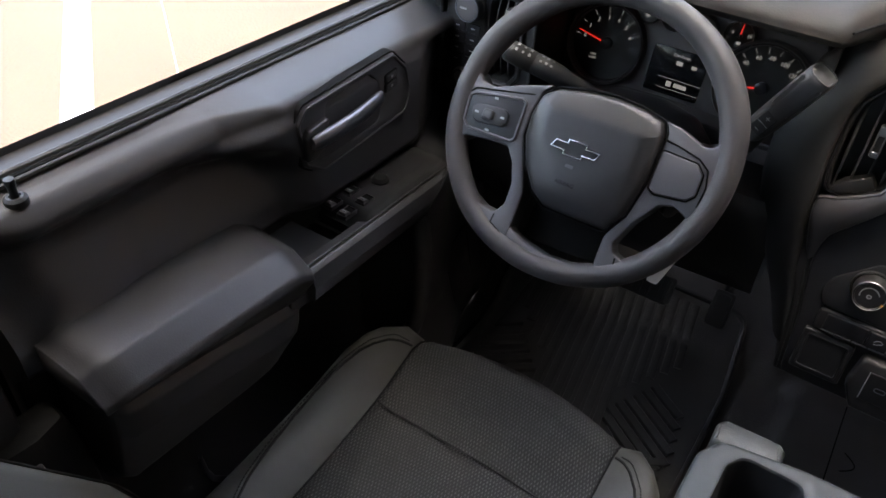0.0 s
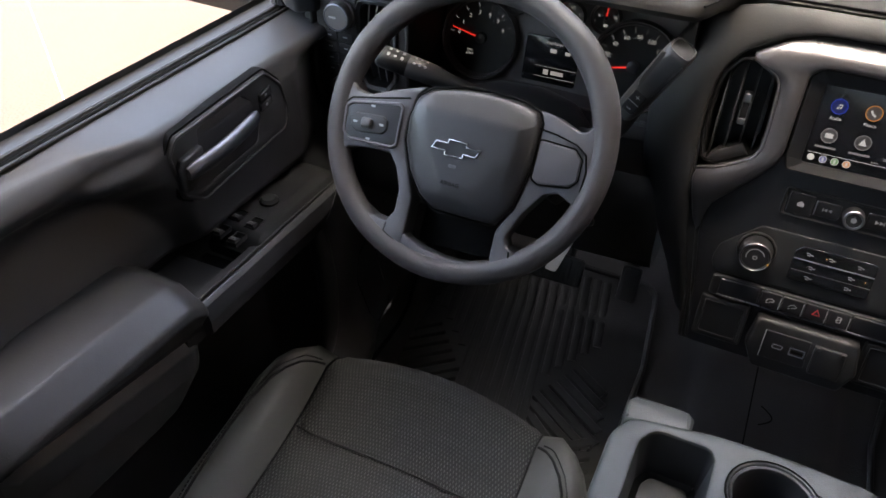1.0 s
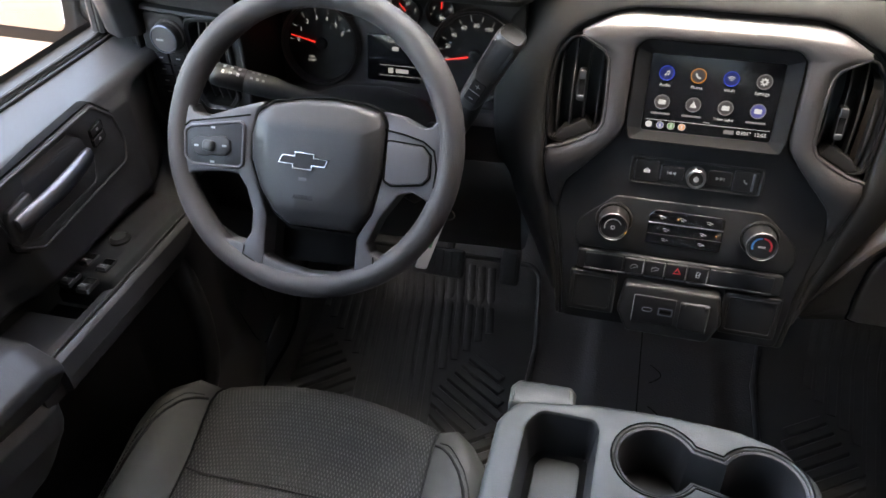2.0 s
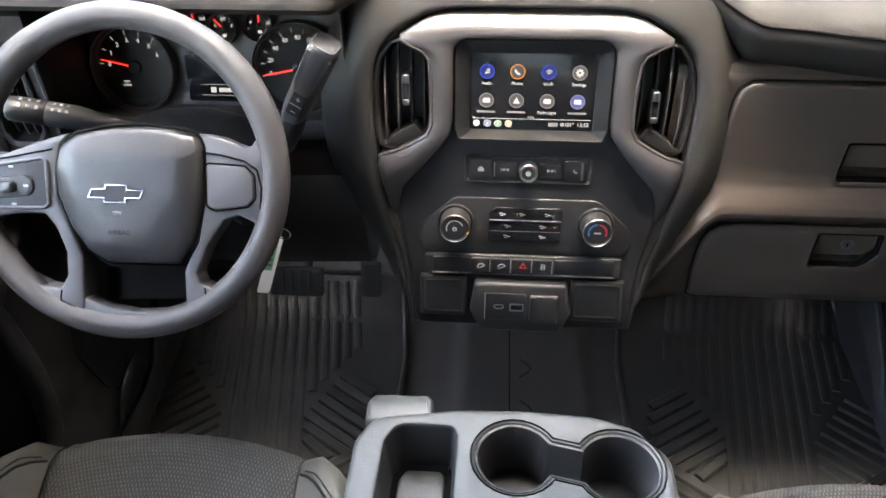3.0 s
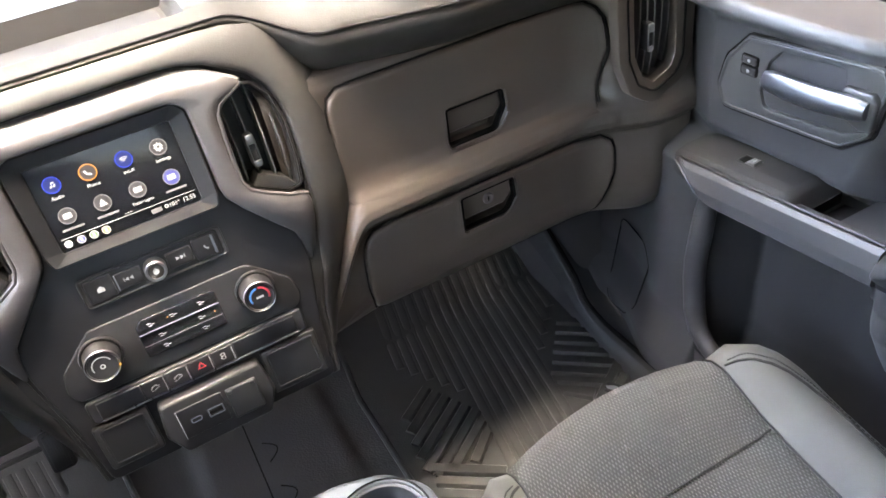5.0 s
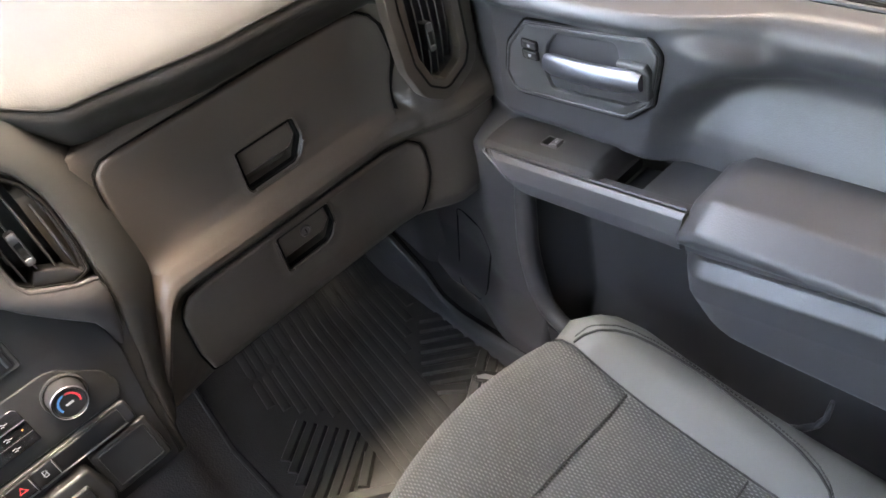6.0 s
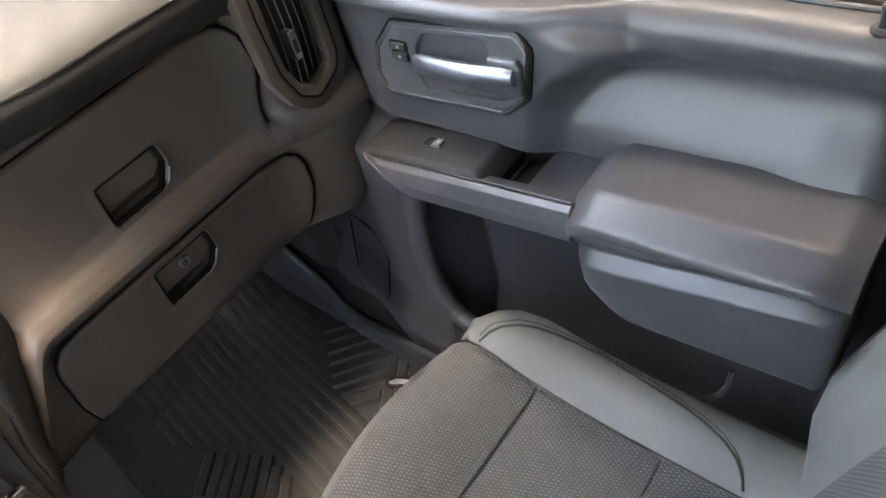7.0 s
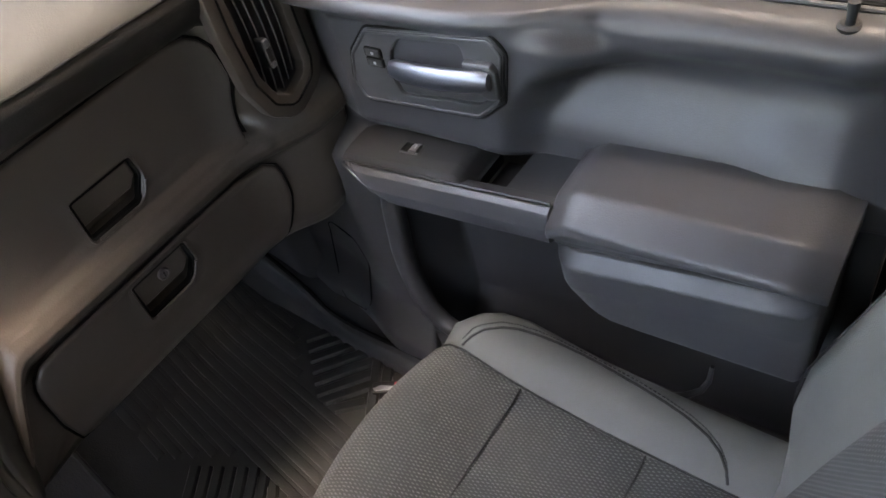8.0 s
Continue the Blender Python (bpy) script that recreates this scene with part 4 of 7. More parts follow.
# heater controls
bm = bmesh.new()
slab(bm, rounded(mirrored([(.096, -.169), (.140, -.208), (.146, -.232), (.139, -.2495)]), [.03, .02, .015, .012] * 2, 5), -.002, .0042, .002)
heater = part("heater_panel", bm, SMOOTH, stack)
for s, face in ((-1, "fan"), (1, "heat")):
    cx, cy = s * .0945, -.2035
    bm = bmesh.new()
    lathe(bm, [(.0, .003), (.0248, .003), (.0248, .006), (.0240, .0085), (.0232, .009), (.0222, .007), (.0, .007)], 40, pose(cx, cy, 0))
    base = part("knob_collar", bm, SMOOTH, heater)
    bm = bmesh.new()
    prof = [(.0, .006), (.0212, .006), (.0206, .012), (.0196, .030), (.0186, .0325), (.0172, .0325), (.0165, .0315), (.0, .0315)]
    loops = []
    for r, z in prof:
        loops.append([Vector((cx + max(r, 1e-5) * (1 - (.018 if (k % 2 and .008 < z < .031 and r > .018) else 0)) * math.cos(2 * math.pi * k / 72), cy + max(r, 1e-5) * (1 - (.018 if (k % 2 and .008 < z < .031 and r > .018) else 0)) * math.sin(2 * math.pi * k / 72), z)) for k in range(72)])
    loft(bm, loops)
    kn = part("heater_knob", bm, SMOOTH, heater, "round ribbed dark knob")
    flat("knob_face", circle(.0172, 32, cx, cy), PANEL, kn, .0314, .0002)
    bm = bmesh.new()
    lathe(bm, [(.0184, .0306), (.0197, .0306), (.0197, .0322), (.0190, .0330), (.0183, .0322)], 40, pose(cx, cy, 0))
    part("knob_ring", bm, KNOB, kn, "bright ring")
    if s > 0:
        ring_flat("dial_arc", .0105, .0128, cx, cy, BLUEP, kn, .0316, a0=95, a1=205)
        ring_flat("dial_arc", .0105, .0128, cx, cy, REDP, kn, .0316, a0=-25, a1=85)
        flat("icon_mark", rounded(rect(cx - .0045, cx + .0045, cy - .0018, cy + .0008), .0005, 2), ICON, kn, .0316)
    else:
        ring_flat("dial_arc", .0104, .0116, cx, cy, ICON, kn, .0316, a0=20, a1=200)
        ring_flat("icon_mark", .0016, .0030, cx, cy - .001, ICON, kn, .0316)
        flat("pointer_lamp", circle(.0013, 10, cx + .0175, cy - .006), AMBER, kn, .0326)
bm = bmesh.new()
slab(bm, rounded([(-.0490, -.2310), (.0490, -.2310), (.0490, -.1855), (.0450, -.1815), (-.0410, -.1815), (-.0490, -.1895)], .002, 3), .003, .0060, .0012)
keys = part("heater_keypad", bm, GLASSBLACK, heater)
bm = bmesh.new()
slab(bm, rounded(rect(-.0485, .0485, -.2005, -.1992), .0004, 2), .0058, .0072, .0004)
part("bright_bar", bm, SATIN, keys)
flat("key_joint", rect(-.0480, .0480, -.2162, -.2156), LEG, keys, .0060)
for cx, cy in ((-.031, -.191), (-.004, -.191), (.030, -.191), (-.024, -.2085), (-.024, -.2235), (.024, -.2085), (.024, -.2235)):
    line("icon_mark", [(cx - .0045, cy + .0012), (cx - .001, cy + .0016), (cx + .0008, cy - .0002), (cx + .0042, cy - .0004)], .00045, ICON, keys, .0062)
    line("icon_mark", [(cx - .0032, cy - .0016), (cx - .0008, cy - .0014), (cx + .0005, cy - .0026)], .00045, ICON, keys, .0062)
for cx, cy in ((-.0110, -.191), (.0405, -.2085)):
    flat("key_lamp", circle(.0009, 8, cx, cy), AMBER, keys, .0060)

# switch row
bm = bmesh.new()
slab(bm, rounded(rect(-.137, .137, -.2835, -.2525), .006, 3), -.004, .008, .003)
row = part("switch_carrier", bm, SMOOTH, stack)
for k, (x0, x1) in enumerate(((-.1255, -.0735), (-.0718, -.0446), (-.0436, -.0160), (-.0150, .0130), (.0140, .0412), (.0430, .1250))):
    bm = bmesh.new()
    slab(bm, rounded(rect(x0, x1, -.2785, -.2560), .002, 2), .006, .0115 if 0 < k < 5 else .010, .0015)
    sw = part("switch_button" if 0 < k < 5 else "switch_blank", bm, PANEL, row)
    cx, cy, zt = (x0 + x1) / 2, -.2665, .0116
    if k == 3:
        bm = bmesh.new()
        a, b = circle(.0062, 3, cx, cy - .001), circle(.0040, 3, cx, cy - .001)
        rot = lambda q: [(cx - (y - cy), cy + (x - cx)) for x, y in q]
        bezel(bm, rot(a), rot(b), zt, zt + .0003, .00005)
        part("hazard_triangle", bm, HAZ, sw, "red hazard warning triangle")
    elif 0 < k < 5:
        if k == 4:
            line("icon_mark", [(cx - .002, cy - .004), (cx - .002, cy + .004), (cx + .002, cy + .004), (cx + .002, cy - .004), (cx - .002, cy - .004)], .0005, ICON, sw, zt)
            line("icon_mark", [(cx - .0035, cy - .002), (cx + .0035, cy + .002)], .0005, ICON, sw, zt)
        else:
            line("icon_mark", [(cx - .005, cy - .002), (cx - .003, cy + .001), (cx + .001, cy + .0025), (cx + .005, cy + .0005), (cx + .0045, cy - .0015), (cx + .001, cy - .002), (cx - .001, cy - .004)], .0005, ICON, sw, zt)
            line("icon_mark", [(cx - .005, cy - .0042), (cx - .0022, cy - .0042)], .0005, ICON, sw, zt)
    if 0 < k < 5:
        bm = bmesh.new()
        slab(bm, rect(x1 - .0016, x1 - .0008, -.2775, -.2585), .010, .0119, .0003)
        part("button_edge", bm, PALE, sw)
for x0, x1 in ((-.1262, -.088), (-.086, -.068), (-.066, -.046), (-.044, -.016), (-.014, .012), (.014, .1255)):
    bm = bmesh.new()
    slab(bm, rounded(rect(x0, x1, -.2815, -.2798), .0005, 2), .006, .0102, .0006)
    part("bright_strip", bm, KNOB, row, "thin bright strip under the switches")

# sockets and blank pads
for x0, x1, y0, y1 in ((-.1435, -.0775, -.3500, -.2860), (.0680, .1435, -.3520, -.2865)):
    bm = bmesh.new()
    slab(bm, rounded(rect(x0, x1, y0, y1), .005, 3), .0, .009, .003)
    blank = part("blank_pad", bm, SMOOTH, stack)
    bm = bmesh.new()
    bezel(bm, rounded(rect(x0 + .006, x1 - .006, y0 + .006, y1 - .006), .004, 3), rounded(rect(x0 + .0085, x1 - .0085, y0 + .0085, y1 - .0085), .003, 3), .008, .0102, .0006)
    part("pad_rib", bm, SMOOTH, blank)
bm = bmesh.new()
slab(bm, rounded([(-.072, -.335), (-.056, -.366), (.056, -.366), (.070, -.335), (.062, -.290), (-.066, -.290)], .008, 4), .0, .022, .005)
sock = part("socket_housing", bm, SMOOTH, stack)
bm = bmesh.new()
slab(bm, rounded(rect(-.0515, .0065, -.3460, -.3040), .002, 2), .020, .0235, .001)
usb = part("usb_plate", bm, PANEL, sock)
bm = bmesh.new()
bezel(bm, rounded(rect(-.0385, -.0245, -.3285, -.3215), .0033, 4), rounded(rect(-.0372, -.0258, -.3273, -.3227), .0021, 4), .0225, .0242, .0003)
part("usb_port", bm, SATIN, usb, "small oval port")
bm = bmesh.new()
bezel(bm, rounded(rect(-.0165, .0035, -.3315, -.3195), .001, 3), rounded(rect(-.0148, .0018, -.3298, -.3212), .0006, 3), .0225, .0242, .0003)
part("usb_port", bm, SATIN, usb, "rectangular port")
bm = bmesh.new()
slab(bm, rect(-.0145, .0015, -.3275, -.3235), .022, .0238, .0003)
part("port_tongue", bm, GAP, usb)
bm = bmesh.new()
slab(bm, rect(-.0513, -.0505, -.3455, -.3045), .0225, .0243, .0003)
part("plate_edge", bm, PALE, usb)
bm = bmesh.new()
slab(bm, rounded(rect(.0120, .0510, -.3480, -.3050), .003, 3), .020, .027, .002)
cap = part("socket_cap", bm, SMOOTH, sock, "hinged cap over the power socket")
for x in (.0165, .0465):
    bm = bmesh.new()
    lathe(bm, [(.0, .024), (.0030, .024), (.0030, .0280), (.0020, .0288), (.0, .0288)], 12, pose(x, -.3085, 0))
    part("cap_hinge", bm, SMOOTH, cap)
# ---------------------------------------------------------------- light switch and driver's vent
lp = thing("headlight_switch_panel", pose(-.750, LPANEL_Y, .700, 90), "black panel with rotary headlight switch and small buttons", "switch panel")
bm = bmesh.new()
slab(bm, rounded([(-.036, -.088), (.020, -.092), (.032, -.075), (.032, .075), (-.030, .078), (-.040, .060), (-.040, -.070)], .012, 4), -.012, .006, .003)
plate = part("panel", bm, SMOOTH, lp)
bm = bmesh.new()
edge = rounded([(-.040, -.094), (.084, -.094), (.116, -.072), (.116, .074), (-.034, .084), (-.046, .064), (-.046, -.074)], .014, 4)
bezel(bm, inset(edge, -.005), inset(edge, .003), -.012, .012, .004)
part("panel_rim", bm, HOUSING, lp)
KX, KY = .007, .046
bm = bmesh.new()
lathe(bm, [(.0, .004), (.0235, .004), (.0235, .010), (.0215, .012), (.0205, .022), (.0185, .024), (.0, .024)], 36, pose(KX, KY, 0))
kn = part("light_knob", bm, LEG, lp, "round grey light switch")
bm = bmesh.new()
lathe(bm, [(.0195, .0215), (.0212, .0215), (.0210, .0245), (.0190, .0255), (.0182, .0235)], 36, pose(KX, KY, 0))
part("knob_ring", bm, SATIN, kn, "bright ring")
bm = bmesh.new()
slab(bm, rounded(rect(KX - .012, KX, KY - .002, KY + .001), .001, 2), .0238, .0250, .0003)
part("knob_mark", bm, ICON, kn)
for j in range(4):
    for i in range(2):
        x, y = -.016 + .0275 * i, .010 - .0180 * j
        bm = bmesh.new()
        slab(bm, rounded(rect(x - .012, x + .012, y - .0075, y + .0075), .002, 2), .004, .0085, .001)
        k_ = part("panel_button", bm, PANEL, plate)
        flat("icon_mark", rounded(rect(x - .004, x + .003, y - .0009, y + .0011), .0005, 2), ICON, k_, .0085, .0002)
bm = bmesh.new()
lathe(bm, [(.0, .004), (.0155, .004), (.0155, .008), (.0135, .014), (.0, .014)], 28, pose(-.004, -.072, 0))
dm = part("dimmer_knob", bm, LEG, lp)
ring_flat("icon_mark", .0085, .0098, -.004, -.072, ICON, dm, .014, a0=20, a1=250)

# ---------------------------------------------------------------- dials
cl = thing("instrument_cluster", pose(-.460, .115, .700, 77), "instrument cluster with round black dials and red needles", "gauge cluster")
bm = bmesh.new()
slab(bm, rounded([(-.175, -.070), (.185, -.070), (.200, -.03), (.195, .085), (-.16, .085), (-.185, .02)], .015, 4), -.012, .0, .003)
part("cluster_panel", bm, LEDGE_LIT, cl)


def dial(cx, cy, r, needle, marks, numbers, rn, size, label):
    marks = marks[::3]
    bm = bmesh.new()
    lathe(bm, [(.0, .0), (r * .96, .0), (r * .97, .002), (r * .99, .010), (r * 1.02, .011), (r * 1.04, .008), (r * 1.05, .0)], 48, pose(cx, cy, .001))
    d = part("dial", bm, DIAL_FACE_LIT, cl, label)
    bm = bmesh.new()
    lathe(bm, [(r * 1.045, .0), (r * 1.035, .0105), (r * 1.065, .0135), (r * 1.10, .0105), (r * 1.11, .0)], 40, pose(cx, cy, .001))
    part("dial_ring", bm, LEDGE_LIT, d, "raised ring, its grey lightened for daylight")
    for a in marks:
        c, s_ = math.cos(radians(a)), math.sin(radians(a))
        flat("dial_tick", [(cx + c * r * .80 - s_ * .00024, cy + s_ * r * .80 + c * .00024), (cx + c * r * .80 + s_ * .00024, cy + s_ * r * .80 - c * .00024), (cx + c * r * .92 + s_ * .00024, cy + s_ * r * .92 - c * .00024), (cx + c * r * .92 - s_ * .00024, cy + s_ * r * .92 + c * .00024)], DIAL, d, .0012)
    for text, a in numbers:
        writing("dial_numeral", text, size, DIAL, d, pose(cx + rn * r * math.cos(radians(a)), cy + rn * r * math.sin(radians(a)), .0016))
    c, s_ = math.cos(radians(needle)), math.sin(radians(needle))
    bm = bmesh.new()
    w = max(.0010, r * .024)
    slab(bm, [(cx - c * r * .05 - s_ * w, cy - s_ * r * .05 + c * w), (cx - c * r * .05 + s_ * w, cy - s_ * r * .05 - c * w), (cx + c * r * .86 + s_ * w * .4, cy + s_ * r * .86 - c * w * .4), (cx + c * r * .86 - s_ * w * .4, cy + s_ * r * .86 + c * w * .4)], .005, .0062, .0003)
    part("needle", bm, RED, d, "red needle")
    bm = bmesh.new()
    lathe(bm, [(.0, .0), (r * .16, .0), (r * .15, .006), (r * .10, .0075), (.0, .0075)], 20, pose(cx, cy, .001))
    part("needle_hub", bm, PANEL, d)
    return d


tach = dial(-.111, -.007, .058, 168, [176 - i * 8.3 for i in range(19)], [(str(i), 176 - i * 25) for i in range(7)], .66, .0088, "rev counter reading near zero")
writing("dial_text", "rpm", .0055, DIAL, tach, pose(-.128, -.028, .0016))
writing("dial_text", "x1000", .0050, DIAL, tach, pose(-.128, -.034, .0016))
dial(.132, -.005, .062, 191, [192 - i * 6.2 for i in range(26)], [("0", 190), ("20", 165), ("40", 140), ("60", 115), ("80", 90), ("100", 65), ("120", 40)], .70, .0085, "speedometer at zero")
for cx, cy, ndl, words in ((-.060, .060, 100, []), (-.015, .060, 92, [("260", 10)]), (.027, .050, 135, [("E", 165), ("1/2", 90), ("F", 15)]), (.079, .056, 88, [("9", 170), ("18", 10)])):
    small = dial(cx, cy, .0205, ndl, [200 - i * 30 for i in range(8)], words, .60, .0062, "small gauge with a red needle")
    flat("dial_symbol", rounded(rect(cx - .003, cx + .003, cy - .0125, cy - .0085), .0008, 2), DIAL, small, .0012)
bm = bmesh.new()
slab(bm, rounded(rect(-.036, .050, -.055, .015), .004, 3), .0, .003, .001)
info = part("info_display", bm, GLASSBLACK, cl)
writing("display_text", "Fuel Range", .0060, DIAL, info, pose(.010, .006, .0032))
flat("display_text", rounded(rect(.004, .014, -.008, -.002), .0006, 2), DIAL, info, .003)
flat("display_text", rounded(rect(.028, .036, -.008, -.003), .0006, 2), DIAL, info, .003)
flat("display_frame", rect(-.016, .052, -.0305, -.0300), DIAL, info, .003)
flat("display_frame", rect(-.016, .052, -.0460, -.0455), DIAL, info, .003)
flat("display_text", rounded(rect(-.002, .006, -.042, -.034), .0006, 2), DIAL, info, .003)
flat("display_text", rounded(rect(.010, .030, -.041, -.035), .0006, 2), DIAL, info, .003)

# ledge along the foot of the dials, stepping up over the column
bm = bmesh.new()
lip = finer([[Vector((x, y, z))] for x, y, z in [(-.215, -.088, .030), (-.15, -.086, .034), (-.105, -.080, .034), (-.07, -.072, .033), (.0, -.070, .032), (.10, -.072, .030), (.205, -.074, .026)]], 4, 1)
sheet(bm, [[p[0] + Vector((0, .012, -.040)), p[0] + Vector((0, .002, -.004)), p[0], p[0] + Vector((0, -.0035, .0)), p[0] + Vector((0, -.006, -.005)), p[0] + Vector((0, -.020, -.012)), p[0] + Vector((0, -.050, -.030))] for p in lip])
part("cluster_lip", bm, LEDGE_LIT, cl, "ledge below the dials", sharp=60)

# ---------------------------------------------------------------- steering column
col = thing("steering_column", label="black steering column shroud", category="steering column")
bm = bmesh.new()
sec = rounded([(-.062, -.055), (.062, -.055), (.070, -.01), (.055, .035), (-.055, .035), (-.070, -.01)], .025, 4)
axis = pose(-.470, -.150, .665, 59)
loft(bm, [[axis @ Vector((x * k, y * k + dy, z)) for x, y in sec] for z, k, dy in ((.01, .86, .0), (.0, .95, .0), (-.03, 1.0, .0), (-.12, 1.1, .005), (-.24, 1.2, .01))])
part("shroud", bm, SMOOTH, col)
bm = bmesh.new()
dome = rounded([(-.112, -.030), (.122, -.030), (.118, .030), (.085, .064), (.03, .078), (-.04, .074), (-.090, .050), (-.112, .020)], .03, 5)
loft(bm, [[pose(-.462, -.034, .628, 26) @ Vector((x * k, y * k, z)) for x, y in dome] for z, k in ((-.02, 1.0), (.004, 1.0), (.012, .985), (.020, .94), (.027, .86), (.033, .74), (.0375, .58), (.040, .40), (.041, .2))])
part("upper_cover", bm, HUB, col)

# ---------------------------------------------------------------- steering wheel
SW = pose(-.472, -.172, .692, 59)
wheel = thing("steering_wheel", SW, "dark grey urethane steering wheel with three spokes and control pods", "steering wheel")


def rim_point(a, r):
    """Slightly flattened at the bottom."""
    k = 1 - .012 * smooth(-.75, -1.0, math.sin(a))
    return Vector((r * math.cos(a), r * math.sin(a) * k, 0))


bm = bmesh.new()
loops = []
for i in range(96):
    a = 2 * math.pi * i / 96
    c = rim_point(a, .1795)
    d = Vector((math.cos(a), math.sin(a), 0))
    grip = 1 + .10 * (smooth(.9, 1.0, math.cos(a - radians(35))) + smooth(.9, 1.0, math.cos(a - radians(145))))
    loops.append([c + d * (.0158 * grip * math.cos(t)) + Vector((0, 0, 1)) * (.0170 * grip * math.sin(t)) for t in [2 * math.pi * k / 16 for k in range(16)]])
loft(bm, loops, ring=True)
part("rim", bm, LEATHER, wheel, "grained grip rim")

# airbag cover, swelling in the middle
hub = rounded([(-.048, .0455), (-.065, .032), (-.0715, .005), (-.071, -.025), (-.056, -.060), (-.034, -.088), (-.014, -.102), (.072, -.102), (.089, -.074), (.098, -.025), (.0985, .034), (.092, .0475), (.065, .0545), (.028, .0570), (-.010, .0540)], .012, 4)
cxh, cyh = .014, -.022


bm = bmesh.new()
def facet(x, y):
    """Height of the cover: a flat middle, its top leaning forward, slanting facets at the lower corners."""
    low_l = max(0.0, (-.030 - x) + .75 * (-.030 - y))
    low_r = max(0.0, (x - .066) + .75 * (-.030 - y))
    return .0298 - .44 * max(0.0, y - .021) - .17 * low_l - .17 * low_r - .35 * max(0.0, -.082 - y) - .25 * max(0.0, -.046 - x) - .32 * max(0.0, x - .078)


loops = [[Vector((x, y, -.03)) for x, y in hub], [Vector((x, y, facet(x, y) - .012)) for x, y in hub], [Vector((x, y, facet(x, y) - .005)) for x, y in inset(hub, .0012)], [Vector((x, y, facet(x, y) - .0012)) for x, y in inset(hub, .0035)]]
for k in (.93, .88, .83, .78, .72, .66, .6, .54, .48, .42, .36, .3, .24, .18, .12, .06, .01):
    loops.append([Vector((cxh + (x - cxh) * k, cyh + (y - cyh) * k, facet(cxh + (x - cxh) * k, cyh + (y - cyh) * k))) for x, y in hub])
loft(bm, loops)
cover = part("airbag_cover", bm, HUB, wheel, "domed airbag cover", sharp=60)
bm = bmesh.new()
bezel(bm, inset(hub, -.0030), inset(hub, -.0003), -.012, .0112, .0006)
part("cover_gap", bm, GAP, cover)
# bow-tie badge
bx, by = .006, -.018
badge = [(-.033, -.0075), (-.028, .0035), (-.012, .0035), (-.012, .0085), (.014, .0085), (.014, .0035), (.033, .0035), (.028, -.0075), (.012, -.0075), (.012, -.0125), (-.014, -.0125), (-.014, -.0075)]
badge = [(bx + x, by + y) for x, y in badge]
bm = bmesh.new()
bezel(bm, badge, inset(badge, .0018), .026, .0322, .0006)
part("badge_rim", bm, BADGE, cover, "plain bright badge outline")
bm = bmesh.new()
slab(bm, inset(badge, .0012), .026, .0310, .0006, 1)
part("badge_field", bm, SMOOTH, cover)
writing("cover_text", "AIRBAG", .0075, GAP, cover, pose(.008, -.064, .0299))
bm = bmesh.new()
slab(bm, rounded(rect(.001, .011, -.044, -.040), .001, 2), .028, .0304, .0003)
part("cover_text", bm, LEG, cover)

# spokes
def spoke(pts, z0, z1, mat, name, label="", r=.008):
    """A flat arm with rounded edges; its outline may turn inwards."""
    bm = bmesh.new()
    pts = rounded(pts, r, 4)
    rows = [(inset(pts, .001), z0), (pts, z0 + .001), (pts, z1 - .0035), (inset(pts, .0005), z1 - .0018), (inset(pts, .0014), z1 - .0006), (inset(pts, .0028), z1)]
    vs = loft(bm, [[Vector((x, y, z)) for x, y in lp] for lp, z in rows], caps=(False, False))
    for ring in (vs[0], vs[-1]):
        edges = [bm.edges.get((p, q)) for p, q in zip(ring, ring[1:] + ring[:1])]
        bmesh.ops.triangle_fill(bm, use_beauty=True, use_dissolve=False, edges=[e for e in edges if e])
    return part(name, bm, mat, wheel, label)


left = spoke([(-.056, .0475), (-.100, .034), (-.138, .020), (-.156, .023), (-.168, .038), (-.182, .0), (-.178, -.055), (-.166, -.066), (-.152, -.052), (-.114, -.047), (-.090, -.0475), (-.077, -.064), (-.0665, -.091), (-.066, -.119), (-.076, -.134), (-.098, -.132), (-.120, -.122), (-.138, -.118), (-.128, -.134), (-.100, -.154), (-.047, -.174), (-.046, -.150), (-.046, -.096), (-.060, -.060), (-.074, -.025), (-.0745, .005), (-.069, .033)], -.022, .010, SPOKE, "left_spoke", r=.006)
right_sp = spoke([(.089, .0505), (.116, .046), (.144, .035), (.154, .037), (.162, .050), (.178, .010), (.172, -.050), (.164, -.064), (.156, -.050), (.138, -.042), (.122, -.048), (.101, -.080), (.088, -.112), (.093, -.123), (.106, -.127), (.128, -.122), (.142, -.112), (.154, -.104), (.142, -.126), (.104, -.155), (.076, -.170), (.075, -.150), (.074, -.108), (.088, -.074), (.097, -.025), (.0975, .034)], -.022, .010, SPOKE, "right_spoke", r=.006)
spoke([(-.052, -.140), (-.040, -.148), (-.020, -.1545), (.011, -.1595), (.050, -.1565), (.066, -.151), (.078, -.143), (.080, -.170), (.030, -.182), (-.034, -.180), (-.054, -.168)], -.016, .0085, SPOKE, "bottom_bridge", r=.005)
